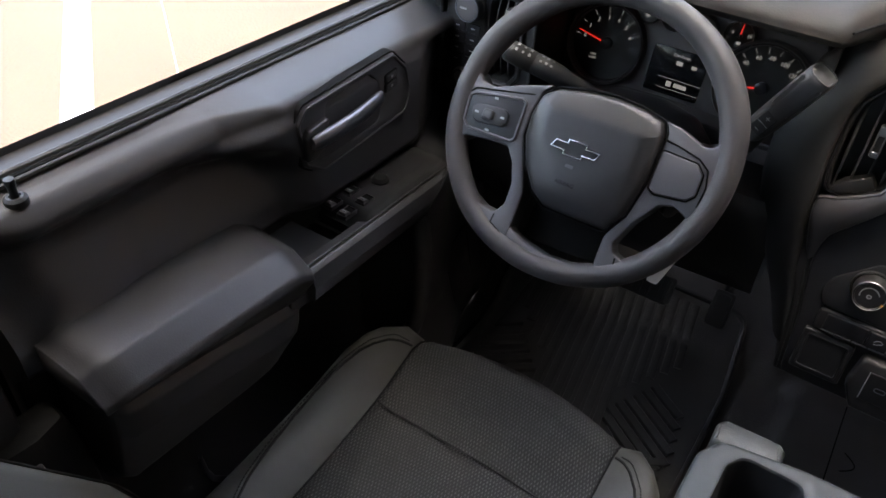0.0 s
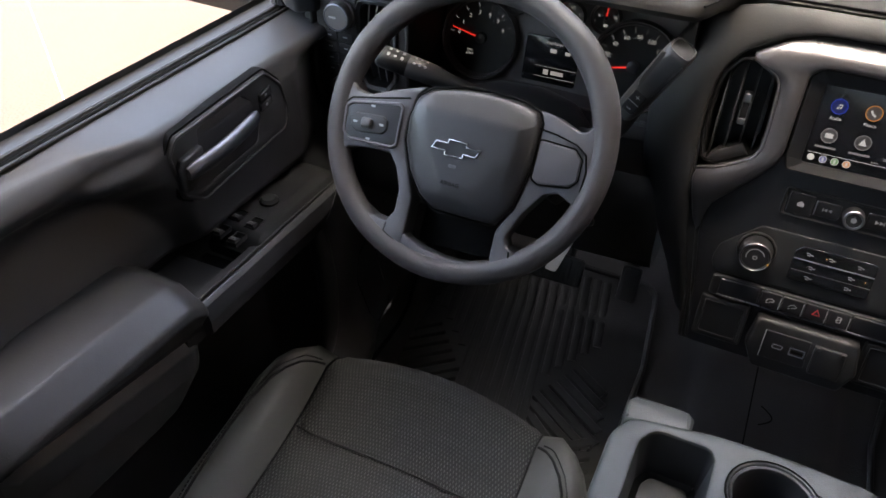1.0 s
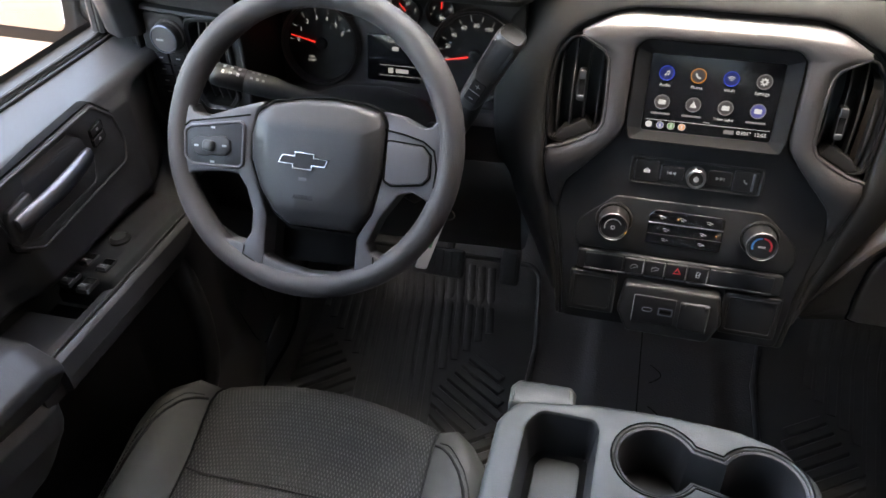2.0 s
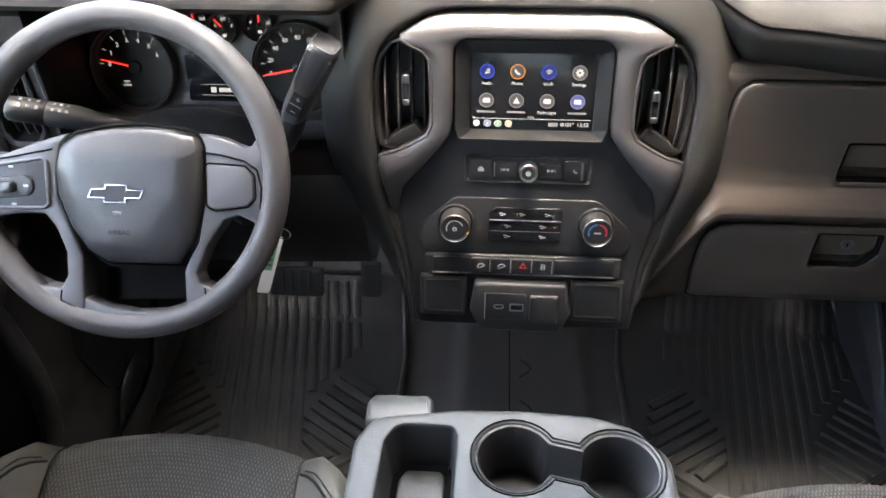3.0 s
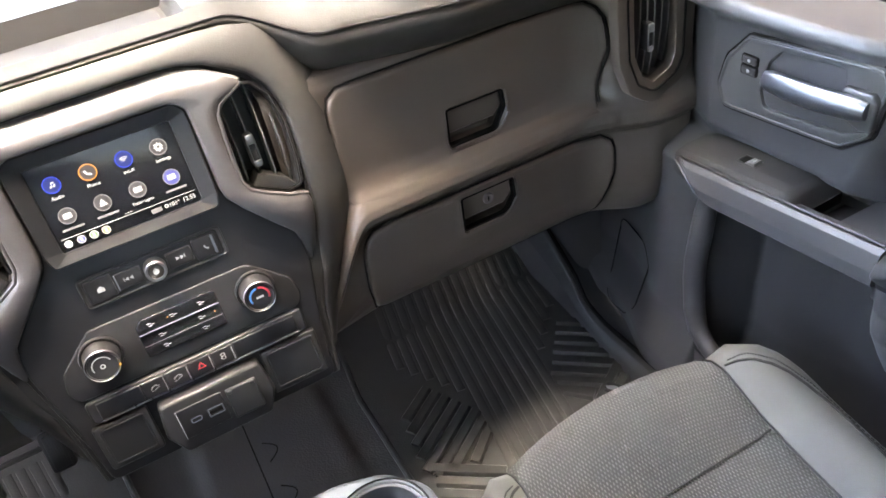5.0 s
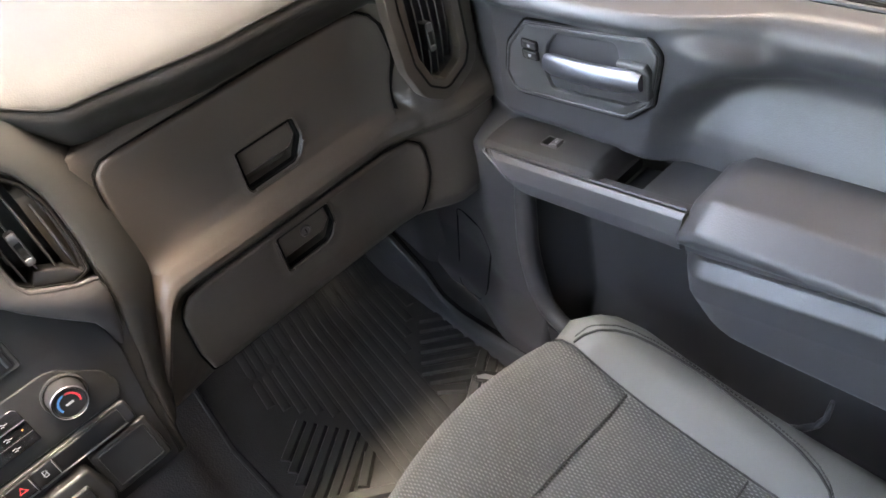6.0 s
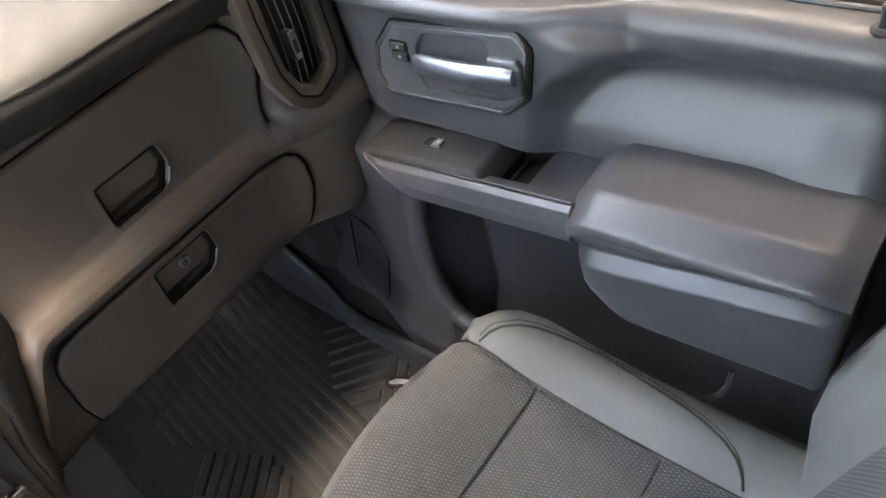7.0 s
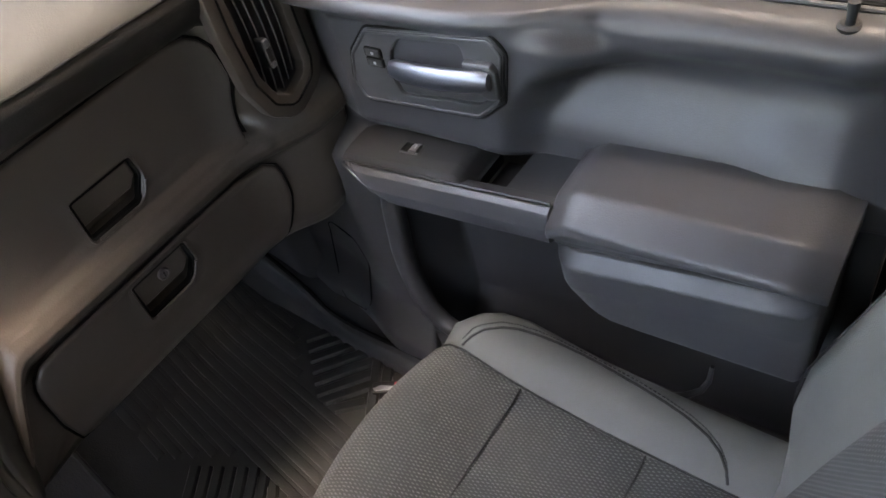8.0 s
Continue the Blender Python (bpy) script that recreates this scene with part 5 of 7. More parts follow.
for ob_, pts in ((right_sp, [(.096, .0285), (.120, .0255), (.146, .0195), (.160, .010), (.165, -.010), (.164, -.034)]),
                 (left, [(-.168, .004), (-.160, .0115), (-.120, .0190), (-.078, .0275)]), (left, [(-.0735, -.136), (-.0750, -.148), (-.060, -.155), (-.0435, -.1635)]),
                 (right_sp, [(.098, -.127), (.1005, -.145), (.0997, -.154), (.081, -.1615)])):
    bm = bmesh.new()
    tube(bm, [(x, y, .0102) for x, y in pts], .0011, 6)
    part("spoke_joint", bm, GAP, ob_)
bm = bmesh.new()
slab(bm, rounded([(-.040, -.100), (.074, -.095), (.072, -.150), (-.040, -.155)], .01, 3), -.045, -.030, .004)
part("spoke_web", bm, GAP, wheel)
bm = bmesh.new()
po = rounded([(-.167, .000), (-.158, .0075), (-.090, .0190), (-.083, .0145), (-.0815, -.036), (-.088, -.0415), (-.154, -.0435), (-.164, -.034)], .005, 4)
bezel(bm, po, inset(po, .004), .008, .0145, .002)
part("pod_rim", bm, SPOKE, left)
bm = bmesh.new()
slab(bm, inset(po, .0035), .008, .0125, .001)
pod = part("control_pod", bm, PANEL, left, "cruise control pod")
bm = bmesh.new()
slab(bm, rounded([(-.155, -.012), (-.147, -.006), (-.108, -.003), (-.101, -.008), (-.0995, -.020), (-.106, -.027), (-.143, -.031), (-.152, -.026)], .004, 3), .011, .0158, .002)
pad = part("rocker", bm, SMOOTH, pod)
bm = bmesh.new()
slab(bm, rounded(rect(-.136, -.121, -.0235, -.0100), .004, 3), .015, .022, .003)
part("rocker_button", bm, BEZEL, pad)
for x, y in ((-.1465, -.018), (-.108, -.015), (-.127, .0065), (-.125, -.0365)):
    flat("icon_mark", rounded(rect(x - .003, x + .003, y - .0014, y + .0014), .0006, 2), ICON, pad if abs(y + .015) < .01 else pod, .0159 if abs(y + .015) < .01 else .0125, .0002)
bm = bmesh.new()
po2 = rounded([(.102, .0150), (.146, .0130), (.156, .003), (.157, -.022), (.149, -.031), (.112, -.0365), (.103, -.032)], .004, 4)
slab(bm, po2, .008, .0128, .002)
part("blank_pod", bm, SPOKE, right_sp, "blank pod with a raised edge")
bm = bmesh.new()
bezel(bm, inset(po2, -.0024), inset(po2, -.0004), .008, .0115, .0005)
part("pod_rim", bm, GAP, right_sp)

# ---------------------------------------------------------------- stalk, gear lever, key
stalk = thing("wiper_stalk", label="black wiper and turn signal stalk with white symbols", category="stalk")
a0, a1 = Vector((-.490, -.060, .690)), Vector((-.640, -.088, .730))
d = (a1 - a0).normalized()
base = Matrix.Translation(a0) @ d.to_track_quat('Z', 'Y').to_matrix().to_4x4()
bm = bmesh.new()
prof = [(.0, .009), (.03, .0105), (.055, .0125), (.070, .0158), (.078, .0172), (.084, .0178), (.113, .0180), (.115, .0168), (.117, .0180), (.150, .0182), (.157, .0172), (.160, .0140)]
loft(bm, [[base @ Vector((r * math.cos(2 * math.pi * k / 20), r * .82 * math.sin(2 * math.pi * k / 20), z)) for k in range(20)] for z, r in prof])
lever = part("lever", bm, SMOOTH, stalk)
for z, w in ((.090, .003), (.098, .0035), (.106, .003), (.124, .0045), (.134, .003), (.144, .0045)):
    for y in (-.005, .004):
        bm = bmesh.new()
        slab(bm, rounded(rect(-.0018, .0018, -w / 2, w / 2), .0006, 2), 0, .0008, .0001, 1, base @ pose(0, 0, z) @ Matrix.Rotation(radians(70 + y * 4000), 4, 'Z') @ pose(.0175 - .0022 * abs(math.sin(radians(70 + y * 4000))), 0, 0, 0, 90, 0))
        part("icon_mark", bm, ICON, lever)

gear = thing("gear_lever", label="black column gear lever with a flat grey tip", category="gear lever")
g0, g1 = Vector((-.2995, -.053, .706)), Vector((-.243, -.062, .808))
d = (g1 - g0).normalized()
gm = Matrix.Translation(g0) @ d.to_track_quat('Z', 'Y').to_matrix().to_4x4()
gl = (g1 - g0).length
bm = bmesh.new()
tube(bm, [(-.395, -.02, .640), (-.345, -.036, .648), (-.316, -.046, .666), (-.304, -.052, .690), tuple(g0 + d * .02)], [.013, .014, .015, .016, .016], 14)
part("shaft", bm, SMOOTH, gear)
sq = rounded(rect(-.0215, .0215, -.0175, .0175), .0150, 6)
bm = bmesh.new()
loft(bm, [[gm @ Vector((x * k, y * k, z)) for x, y in sq] for z, k in ((-.004, .62), (.008, .80), (.020, .92), (.04, .96), (gl - .02, 1.00), (gl - .006, 1.01), (gl - .002, .97), (gl, .90))])
grip_ = part("grip", bm, LEVER, gear)
bm = bmesh.new()
bezel(bm, inset(sq, .0018), inset(sq, .0042), gl - .004, gl + .0015, .001, gm)
part("tip_rim", bm, LEVER, grip_)
bm = bmesh.new()
slab(bm, inset(sq, .0038), gl - .004, gl + .0005, .0008, 2, gm)
part("tip", bm, BEZEL, grip_, "flat grey tip")
bm = bmesh.new()
# rocker faces the driver
to_rear = (Vector((0, -1, .25)) - d * Vector((0, -1, .25)).dot(d)).normalized()
side_ = d.cross(to_rear).normalized()
rk = Matrix((( side_.x, d.x, to_rear.x, 0), (side_.y, d.y, to_rear.y, 0), (side_.z, d.z, to_rear.z, 0), (0, 0, 0, 1)))
rk = Matrix.Translation(g0 + d * .034 + to_rear * .0178) @ rk
slab(bm, rounded(rect(-.0095, .0095, -.0165, .0165), .004, 3), -.004, .0035, .0015, m=rk)
rocker = part("shift_rocker", bm, PANEL, grip_)
bm = bmesh.new()
slab(bm, rounded([(-.0105, .0195), (.0105, .0195), (.0145, .030), (.0165, .076), (-.0165, .076), (-.0145, .030)], .004, 3), -.006, .0022, .0020, 2, m=rk)
part("grip_face", bm, HUB, grip_, "flat grey face of the grip")
bm = bmesh.new()
for rct in (rect(-.003, .003, .0085, .0095), rect(-.0005, .0005, .006, .012), rect(-.003, .003, -.0105, -.0095), rect(-.008, .008, -.0004, .0004)):
    slab(bm, rct, .0032, .0039, .0001, 1, rk)
part("icon_mark", bm, ICON, rocker)

keys_ = thing("ignition_key", label="ignition key with a green and white paper tag", category="key")
bm = bmesh.new()
lathe(bm, [(.0, -.01), (.014, -.01), (.014, .006), (.010, .008), (.0, .008)], 20, pose(-.352, -.135, .615, 90, 0, 60))
part("lock_barrel", bm, SMOOTH, keys_)
bm = bmesh.new()
slab(bm, rounded(rect(-.010, .010, -.018, .014), .005, 3), -.003, .003, .001, m=pose(-.315, -.150, .608, 80, 20, 60))
part("key_bow", bm, SMOOTH, keys_)
bm = bmesh.new()
tube(bm, [(-.302 + .008 * math.cos(2 * math.pi * k / 14), -.152, .598 + .008 * math.sin(2 * math.pi * k / 14)) for k in range(14)], .0008, 6, closed=True)
part("key_ring", bm, CHROME, keys_)
tm = pose(-.3275, -.150, .548, 86, 0, 28) @ pose(0, 0, 0, 0, 0, -22)
bm = bmesh.new()
slab(bm, rounded(rect(-.0085, .0085, -.045, .040), .003, 2), -.0004, .0004, .0002, 1, tm)
tag = part("paper_tag", bm, TAG_W, keys_, "white paper tag")
bm = bmesh.new()
slab(bm, rect(-.0078, .0035, -.010, .038), .0004, .0008, .0001, 1, tm)
part("tag_print", bm, TAG_G, tag, "green printed field")
bm = bmesh.new()
for y in (.030, .022, .014, .006, -.002):
    slab(bm, rect(-.007, .002 - abs(y) * .1, y - .0015, y + .0015), .0008, .0011, .0001, 1, tm)
part("tag_text", bm, LEG, tag)

# ---------------------------------------------------------------- pedals
def pedal(name, x0, x1, m, h, arm, label):
    ob = thing(name, m, label, "pedal")
    bm = bmesh.new()
    slab(bm, rounded(rect(x0, x1, -h / 2, h / 2), .008, 3), -.01, .0, .004)
    pad_ = part("pedal_pad", bm, RUBBER, ob)
    for i in range(6):
        x = x0 + .010 + (x1 - x0 - .02) * i / 5
        bm = bmesh.new()
        slab(bm, rounded(rect(x - .0035, x + .0035, -h / 2 + .006, h / 2 - .006), .002, 2), -.001, .003, .001)
        part("grip_rib", bm, RUBBER, pad_)
    bm = bmesh.new()
    tube(bm, [(arm, .0, -.008), (arm, .06, -.03), (arm, .25, -.02)], .009, 8)
    part("pedal_arm", bm, SMOOTH, ob)
    return ob


pedal("brake_pedal", -.055, .055, pose(-.435, .25, .168, 60), .060, .02, "wide ribbed rubber brake pedal")
pedal("accelerator_pedal", -.020, .020, pose(-.284, .26, .172, 62), .075, .0, "narrow ribbed accelerator pedal")
# ---------------------------------------------------------------- doors
def door(s, slope, side, rise):
    """s: -1 driver's, +1 passenger's. slope: how the mouldings climb towards the rear."""
    top = thing("door_" + side, pose(s * .82, -.35, .10), "closed black door panel with armrest, chrome handle and window switches", "door", kind="structure")
    base = Matrix.Translation((-s * .82, .35, -.10))

    def climb(y, z):
        return z + slope * (-.15 - y) * (1 - smooth(.66, .735, z)) * smooth(.10, .40, z) + rise * smooth(.66, .73, z)

    def P(x, y, z):
        return base @ Vector((s * x, y, climb(y, z)))

    def W(x, y, z):
        return base @ Vector((s * x, y, z))

    # outline of the hollow above the armrest
    lift = 0.0 if s > 0 else -.006
    hollow = [(-.345, .45), (-.350, .560), (-.366, .620), (-.400, .664), (-.440, .690), (-.500, .706), (-.600, .714), (-.90, .714)]
    SCOOP = [(.575, -.016), (.590, -.011), (.605, -.003), (.622, .007), (.640, .017), (.655, .023), (.670, .025), (.690, .020), (.710, .009), (.730, .0)]

    def within(y, z):
        """Distance inside (+) or outside (-) the hollow's outline."""
        best, hit = 9.0, False
        for (y0, z0), (y1, z1) in zip(hollow, hollow[1:]):
            ey, ez = y1 - y0, z1 - z0
            t = max(0.0, min(1.0, ((y - y0) * ey + (z - z0) * ez) / (ey * ey + ez * ez)))
            best = min(best, math.hypot(y - y0 - ey * t, z - z0 - ez * t))
            if y1 < y <= y0:
                hit = z < z0 + (z1 - z0) * (y - y0) / (y1 - y0)
        return best if hit else -best

    # the panel: belt, hollow above the armrest, speaker panel, pocket
    def depth(y, z):
        zw = z - lift
        back = smooth(-.25, -.40, y)
        if z > .50:
            back = smooth(-.010, .045, within(y, zw))
        rear = smooth(-.40, -.54, y)
        # the part round the handle stands further in than the hollow
        base_x = .812 - .048 * (1 - max(back, rear)) * smooth(.50, .56, z)
        base_x += .38 * max(0.0, min(.12, y + .120)) * smooth(.50, .56, z)
        # a level shelf along the window, rounded over at its inner edge
        edge = lerp_table([(-.82, .806), (-.65, .806), (-.56, .806), (-.47, .801), (-.425, .783), (-.385, .766), (-.34, .754), (-.28, .748), (-.18, .745), (.20, .745)], y)
        if s < 0:
            edge = max(edge, .772)
        z0, wr = .722 - .024 * rear, .014 + .020 * rear
        u = max(0.0, min(1.0, (zw - z0) / (.737 - z0)))
        x = base_x + (edge - base_x) * smooth(z0 - .020, z0 + .002, zw) + wr * (1 - math.sqrt(max(0.0, 1 - u * u)))
        x += (.856 - edge - wr) * max(0.0, min(1.0, (zw - .737) / (.7390 - lift - .737)))
        x += lerp_table(SCOOP, zw) * back
        x -= .010 * smooth(-.600, -.670, y) * smooth(.70, .60, z) * smooth(.50, .56, z)
        x += .020 * smooth(-.700, -.765, y) * smooth(.735, .70, zw) * smooth(.50, .56, z)
        x -= .046 * smooth(.535, .495, z) * (1 - back)
        x += .012 * smooth(.66, .60, z) * smooth(-.10, .02, y)
        low = smooth(.545, .50, z)
        x -= low * .5 * smooth(-.205, -.175, y) * (.085 * smooth(.10, -.10, y))
        pocket = smooth(-.175, -.205, y)
        x += low * pocket * .050
        x -= .030 * smooth(.20, .10, z)
        return x

    ys = [.20 - .965 * i / 193 for i in range(194)]
    zs = [.07 + .64 * i / 128 for i in range(129)] + [.713, .716, .719, .722, .7245, .7265, .7280, .7292, .7302, .7310, .7325, .7340, .7350, .7358, .7364, .7368, .7370, .7376, .7384, .7390]
    bm = bmesh.new()
    sheet(bm, [[W(depth(y, z), y, z + rise * smooth(.66, .73, z)) for z in zs] for y in ys])
    sheet(bm, [[W(.905, y, z) for z in (.07, .739)] for y in (.20, -.765)])
    sheet(bm, [[W(x, y, .739 + rise) for x in (.856, .905)] for y in [.20 - .965 * i / 20 for i in range(21)]])
    sheet(bm, [[W(x, -.765, z) for x in (.905, max(.70, depth(-.765, z)))] for z in zs])
    part("door_panel", bm, DOOR, top, "grained door trim with a scooped hollow", sharp=70)

    # belt seals
    for x, z, r, mt in ((.852, .7400, .0030, SMOOTH), (.859, .7395, .0042, GAP), (.868, .7415, .0042, SMOOTH)):
        bm = bmesh.new()
        tube(bm, [P(x, .20 - .965 * i / 20, z) for i in range(21)], r, 8)
        part("belt_seal", bm, mt, top)

    # lock pin
    bm = bmesh.new()
    pm = base @ pose(s * .834, -.702 if s < 0 else -.690, climb(-.70, .7325))
    lathe(bm, [(.0, -.005), (.0115, -.005), (.0115, .002), (.0085, .0045), (.006, .0045), (.0058, .002), (.0, .002)], 20, pm)
    bush = part("lock_bush", bm, SMOOTH, top)
    bm = bmesh.new()
    lathe(bm, [(.0, .0), (.0042, .0), (.0042, .012), (.0052, .020), (.0050, .024), (.0, .0245)], 16, pm)
    part("lock_pin", bm, SMOOTH, bush)

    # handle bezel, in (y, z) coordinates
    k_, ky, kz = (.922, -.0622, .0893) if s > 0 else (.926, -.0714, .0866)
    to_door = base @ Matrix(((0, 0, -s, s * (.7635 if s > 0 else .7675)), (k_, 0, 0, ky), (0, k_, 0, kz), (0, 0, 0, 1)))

    def lean(y, z):
        """The driver's handle slopes the other way."""
        return z if s > 0 else z + .011 + .155 * (y + .185)

    def O(pts):
        return [(y, lean(y, z)) for y, z in pts]

    outer = rounded(O([(-.128, .668), (-.326, .687), (-.343, .666), (-.330, .594), (-.292, .562), (-.092, .547), (-.079, .580), (-.091, .627)]), .012, 5)
    hole = rounded(O([(-.166, .640), (-.184, .660), (-.280, .669), (-.283, .643), (-.329, .646), (-.327, .604), (-.292, .584), (-.166, .572), (-.156, .596)]), .009, 5)
    outer, hole = star(outer, O([(-.225, .615)])[0], 120), star(hole, O([(-.225, .615)])[0], 120)
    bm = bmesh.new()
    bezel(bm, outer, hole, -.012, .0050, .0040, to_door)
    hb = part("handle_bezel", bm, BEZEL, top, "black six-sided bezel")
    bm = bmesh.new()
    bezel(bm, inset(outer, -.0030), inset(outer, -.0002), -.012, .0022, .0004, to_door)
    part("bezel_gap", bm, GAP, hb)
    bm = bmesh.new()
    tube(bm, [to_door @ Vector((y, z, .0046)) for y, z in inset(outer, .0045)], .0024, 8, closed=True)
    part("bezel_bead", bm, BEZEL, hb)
    # well lined in black to deepen its shade
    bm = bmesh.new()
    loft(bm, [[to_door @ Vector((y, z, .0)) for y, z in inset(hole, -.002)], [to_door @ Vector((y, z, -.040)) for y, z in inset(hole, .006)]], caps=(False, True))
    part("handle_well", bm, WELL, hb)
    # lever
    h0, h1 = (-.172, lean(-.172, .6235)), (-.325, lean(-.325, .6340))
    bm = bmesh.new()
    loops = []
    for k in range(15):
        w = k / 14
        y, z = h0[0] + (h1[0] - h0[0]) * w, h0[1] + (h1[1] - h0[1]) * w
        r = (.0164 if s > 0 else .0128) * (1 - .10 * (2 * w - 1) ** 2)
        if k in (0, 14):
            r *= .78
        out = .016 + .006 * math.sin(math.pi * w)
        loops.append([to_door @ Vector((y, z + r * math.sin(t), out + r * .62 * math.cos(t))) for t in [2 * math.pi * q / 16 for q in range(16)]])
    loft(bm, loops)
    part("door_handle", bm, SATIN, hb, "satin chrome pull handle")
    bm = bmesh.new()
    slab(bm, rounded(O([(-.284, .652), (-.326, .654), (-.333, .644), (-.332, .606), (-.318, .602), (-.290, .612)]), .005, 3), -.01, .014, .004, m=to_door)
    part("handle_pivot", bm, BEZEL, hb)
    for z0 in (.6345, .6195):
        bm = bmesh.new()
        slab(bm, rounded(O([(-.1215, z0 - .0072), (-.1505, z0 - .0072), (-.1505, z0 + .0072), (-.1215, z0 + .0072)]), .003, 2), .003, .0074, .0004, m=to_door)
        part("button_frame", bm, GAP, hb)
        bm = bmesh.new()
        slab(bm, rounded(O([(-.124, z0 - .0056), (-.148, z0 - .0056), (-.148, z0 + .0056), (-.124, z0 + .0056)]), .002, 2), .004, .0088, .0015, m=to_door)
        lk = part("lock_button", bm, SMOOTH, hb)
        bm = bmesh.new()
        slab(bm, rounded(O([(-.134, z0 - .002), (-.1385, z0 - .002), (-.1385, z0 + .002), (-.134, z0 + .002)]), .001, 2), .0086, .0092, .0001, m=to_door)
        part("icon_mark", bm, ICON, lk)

    # pull ledge with switches: a long moulding, its inner face a padded strip
    def ledge(pts, y0, y1, name, mat, label="", n=16, shrink=None, slant=0.0):
        """Sweeps an (x, z) section along the door from y0 to y1."""
        loops = []
        for k in range(n + 1):
            y = y0 + (y1 - y0) * k / n
            f = shrink(y) if shrink else 1.0
            loops.append([P(.82 + (x - .82) * f, y + slant * (z - .5275) * (1 - k / n), z) for x, z in pts])
        bm = bmesh.new()
        loft(bm, loops)
        return part(name, bm, mat, top, label, sharp=45)

    nose = lambda y: .93 + .07 * smooth(-.10, -.16, y)
    strip = rounded([(.700, .474), (.689, .480), (.688, .500), (.693, .522), (.700, .5275), (.725, .520), (.725, .474)], [.004, .006, .01, .004, .004, .002, .002], 3)
    strip_ob = ledge(strip, -.128, -.449, "pull_strip", DOOR, "padded strip along the pull ledge", shrink=nose, slant=1.2)
    # a double bead frames the strip's slanting front end
    for off in (.0, .010):
        bm = bmesh.new()
        tube(bm, [P(.702, -.126 - off, .5285), P(.697, -.1285 - off * 1.3, .5262), P(.695, -.150 - off, .509), P(.694, -.172 - off * .7, .490), P(.697, -.192 - off * .3, .477), P(.702, -.206, .4735)], .0019, 6)
        part("strip_bead", bm, DOOR, strip_ob)
    bm = bmesh.new()
    tube(bm, [P(.7035, -.128 - .32 * i / 10, .5295) for i in range(11)], .0018, 6)
    part("strip_bead", bm, SMOOTH, strip_ob)
    # switch plate, higher in front, a pocket behind it
    rear_end = -.328
    bm = bmesh.new()
    loops = []
    for y in [-.112, -.118, -.128, -.145] + [-.16 - .14 * i / 8 for i in range(9)] + [-.307, -.315, -.322, -.326, -.328]:
        f = .90 + .10 * smooth(-.10, -.14, y)
        drop = .026 * smooth(-.300, -.328, y) ** 2 + .006 * smooth(-.135, -.112, y)
        sec_ = rounded([(.703, .495), (.703, .527 - drop * .6), (.713, .5345 - drop), (.730, .5370 - drop), (.790, .5380 - drop), (.790, .495)], [.001, .004, .006, .006, .002, .001], 3)
        loops.append([P(.82 + (x - .82) * f, y, z) for x, z in sec_])
    loft(bm, loops)
    part("switch_plate", bm, WELL, top, "black switch plate", sharp=50)
    ledge([(.703, .470), (.703, .5235), (.709, .5235), (.714, .519), (.800, .517), (.800, .470)], -.374, -.480, "pull_ledge", DOOR_DARK)
    # pocket coloured black for the shade in the hollow
    ledge([(.703, .470), (.703, .5235), (.709, .5235), (.716, .490), (.800, .488), (.800, .470)], rear_end, -.374, "pull_pocket", WELL)

    def switch(y, x0=.741, w=.020, l=.030, name="window_switch"):
        sm = base @ Matrix(((0, s, 0, s * x0), (1, 0, 0, y), (0, 0, 1, climb(y, .5372)), (0, 0, 0, 1)))
        bm = bmesh.new()
        bezel(bm, rounded(rect(-l / 2, l / 2, -w / 2, w / 2), .002, 2), rounded(rect(-l / 2 + .0018, l / 2 - .0018, -w / 2 + .0018, w / 2 - .0018), .0015, 2), -.004, .002, .0006, sm)
        r_ = part(name, bm, SMOOTH, top)
        bm = bmesh.new()
        loft(bm, [[sm @ Vector((a, b, c)) for a, b, c in q] for q in (
            [(-l / 2 + .003, -w / 2 + .003, -.002), (-l / 2 + .003, w / 2 - .003, -.002), (-l / 2 + .003, w / 2 - .003, .006), (-l / 2 + .003, -w / 2 + .003, .006)],
            [(-.001, -w / 2 + .003, -.002), (-.001, w / 2 - .003, -.002), (-.001, w / 2 - .003, .0042), (-.001, -w / 2 + .003, .0042)],
            [(l / 2 - .010, -w / 2 + .003, -.004), (l / 2 - .010, w / 2 - .003, -.004), (l / 2 - .010, w / 2 - .003, -.001), (l / 2 - .010, -w / 2 + .003, -.001)])])
        k_ = part("rocker", bm, LEG, r_)
        bm = bmesh.new()
        slab(bm, rounded(rect(-l / 2 + .0065, -l / 2 + .0085, -.003, .003), .0005, 2), .0040, .0066, .0002, m=sm)
        part("icon_mark", bm, ICON, k_)
        bm = bmesh.new()
        slab(bm, rect(-l / 2 + .0015, l / 2 - .0015, -w / 2 + .0015, w / 2 - .0015), -.0035, .0004, .0002, m=sm)
        part("switch_well", bm, GAP, r_)

    if s > 0:
        switch(-.222)
    else:
        for y, x0 in ((-.330, .735), (-.290, .735), (-.325, .765), (-.285, .765)):
            switch(y, x0, .018, .026)
        bm = bmesh.new()
        lathe(bm, [(.0, .0), (.014, .0), (.014, .004), (.010, .008), (.0, .008)], 24, base @ pose(s * .750, -.235, climb(-.235, .5365)))
        mk = part("mirror_control", bm, SMOOTH, top)
        for k in range(4):
            bm = bmesh.new()
            slab(bm, circle(.0022, 6), .0, .0006, .0001, 1, base @ pose(s * .750 + .009 * math.cos(k * math.pi / 2), -.235 + .009 * math.sin(k * math.pi / 2), climb(-.235, .5365) + .006))
            part("icon_mark", bm, ICON, mk)

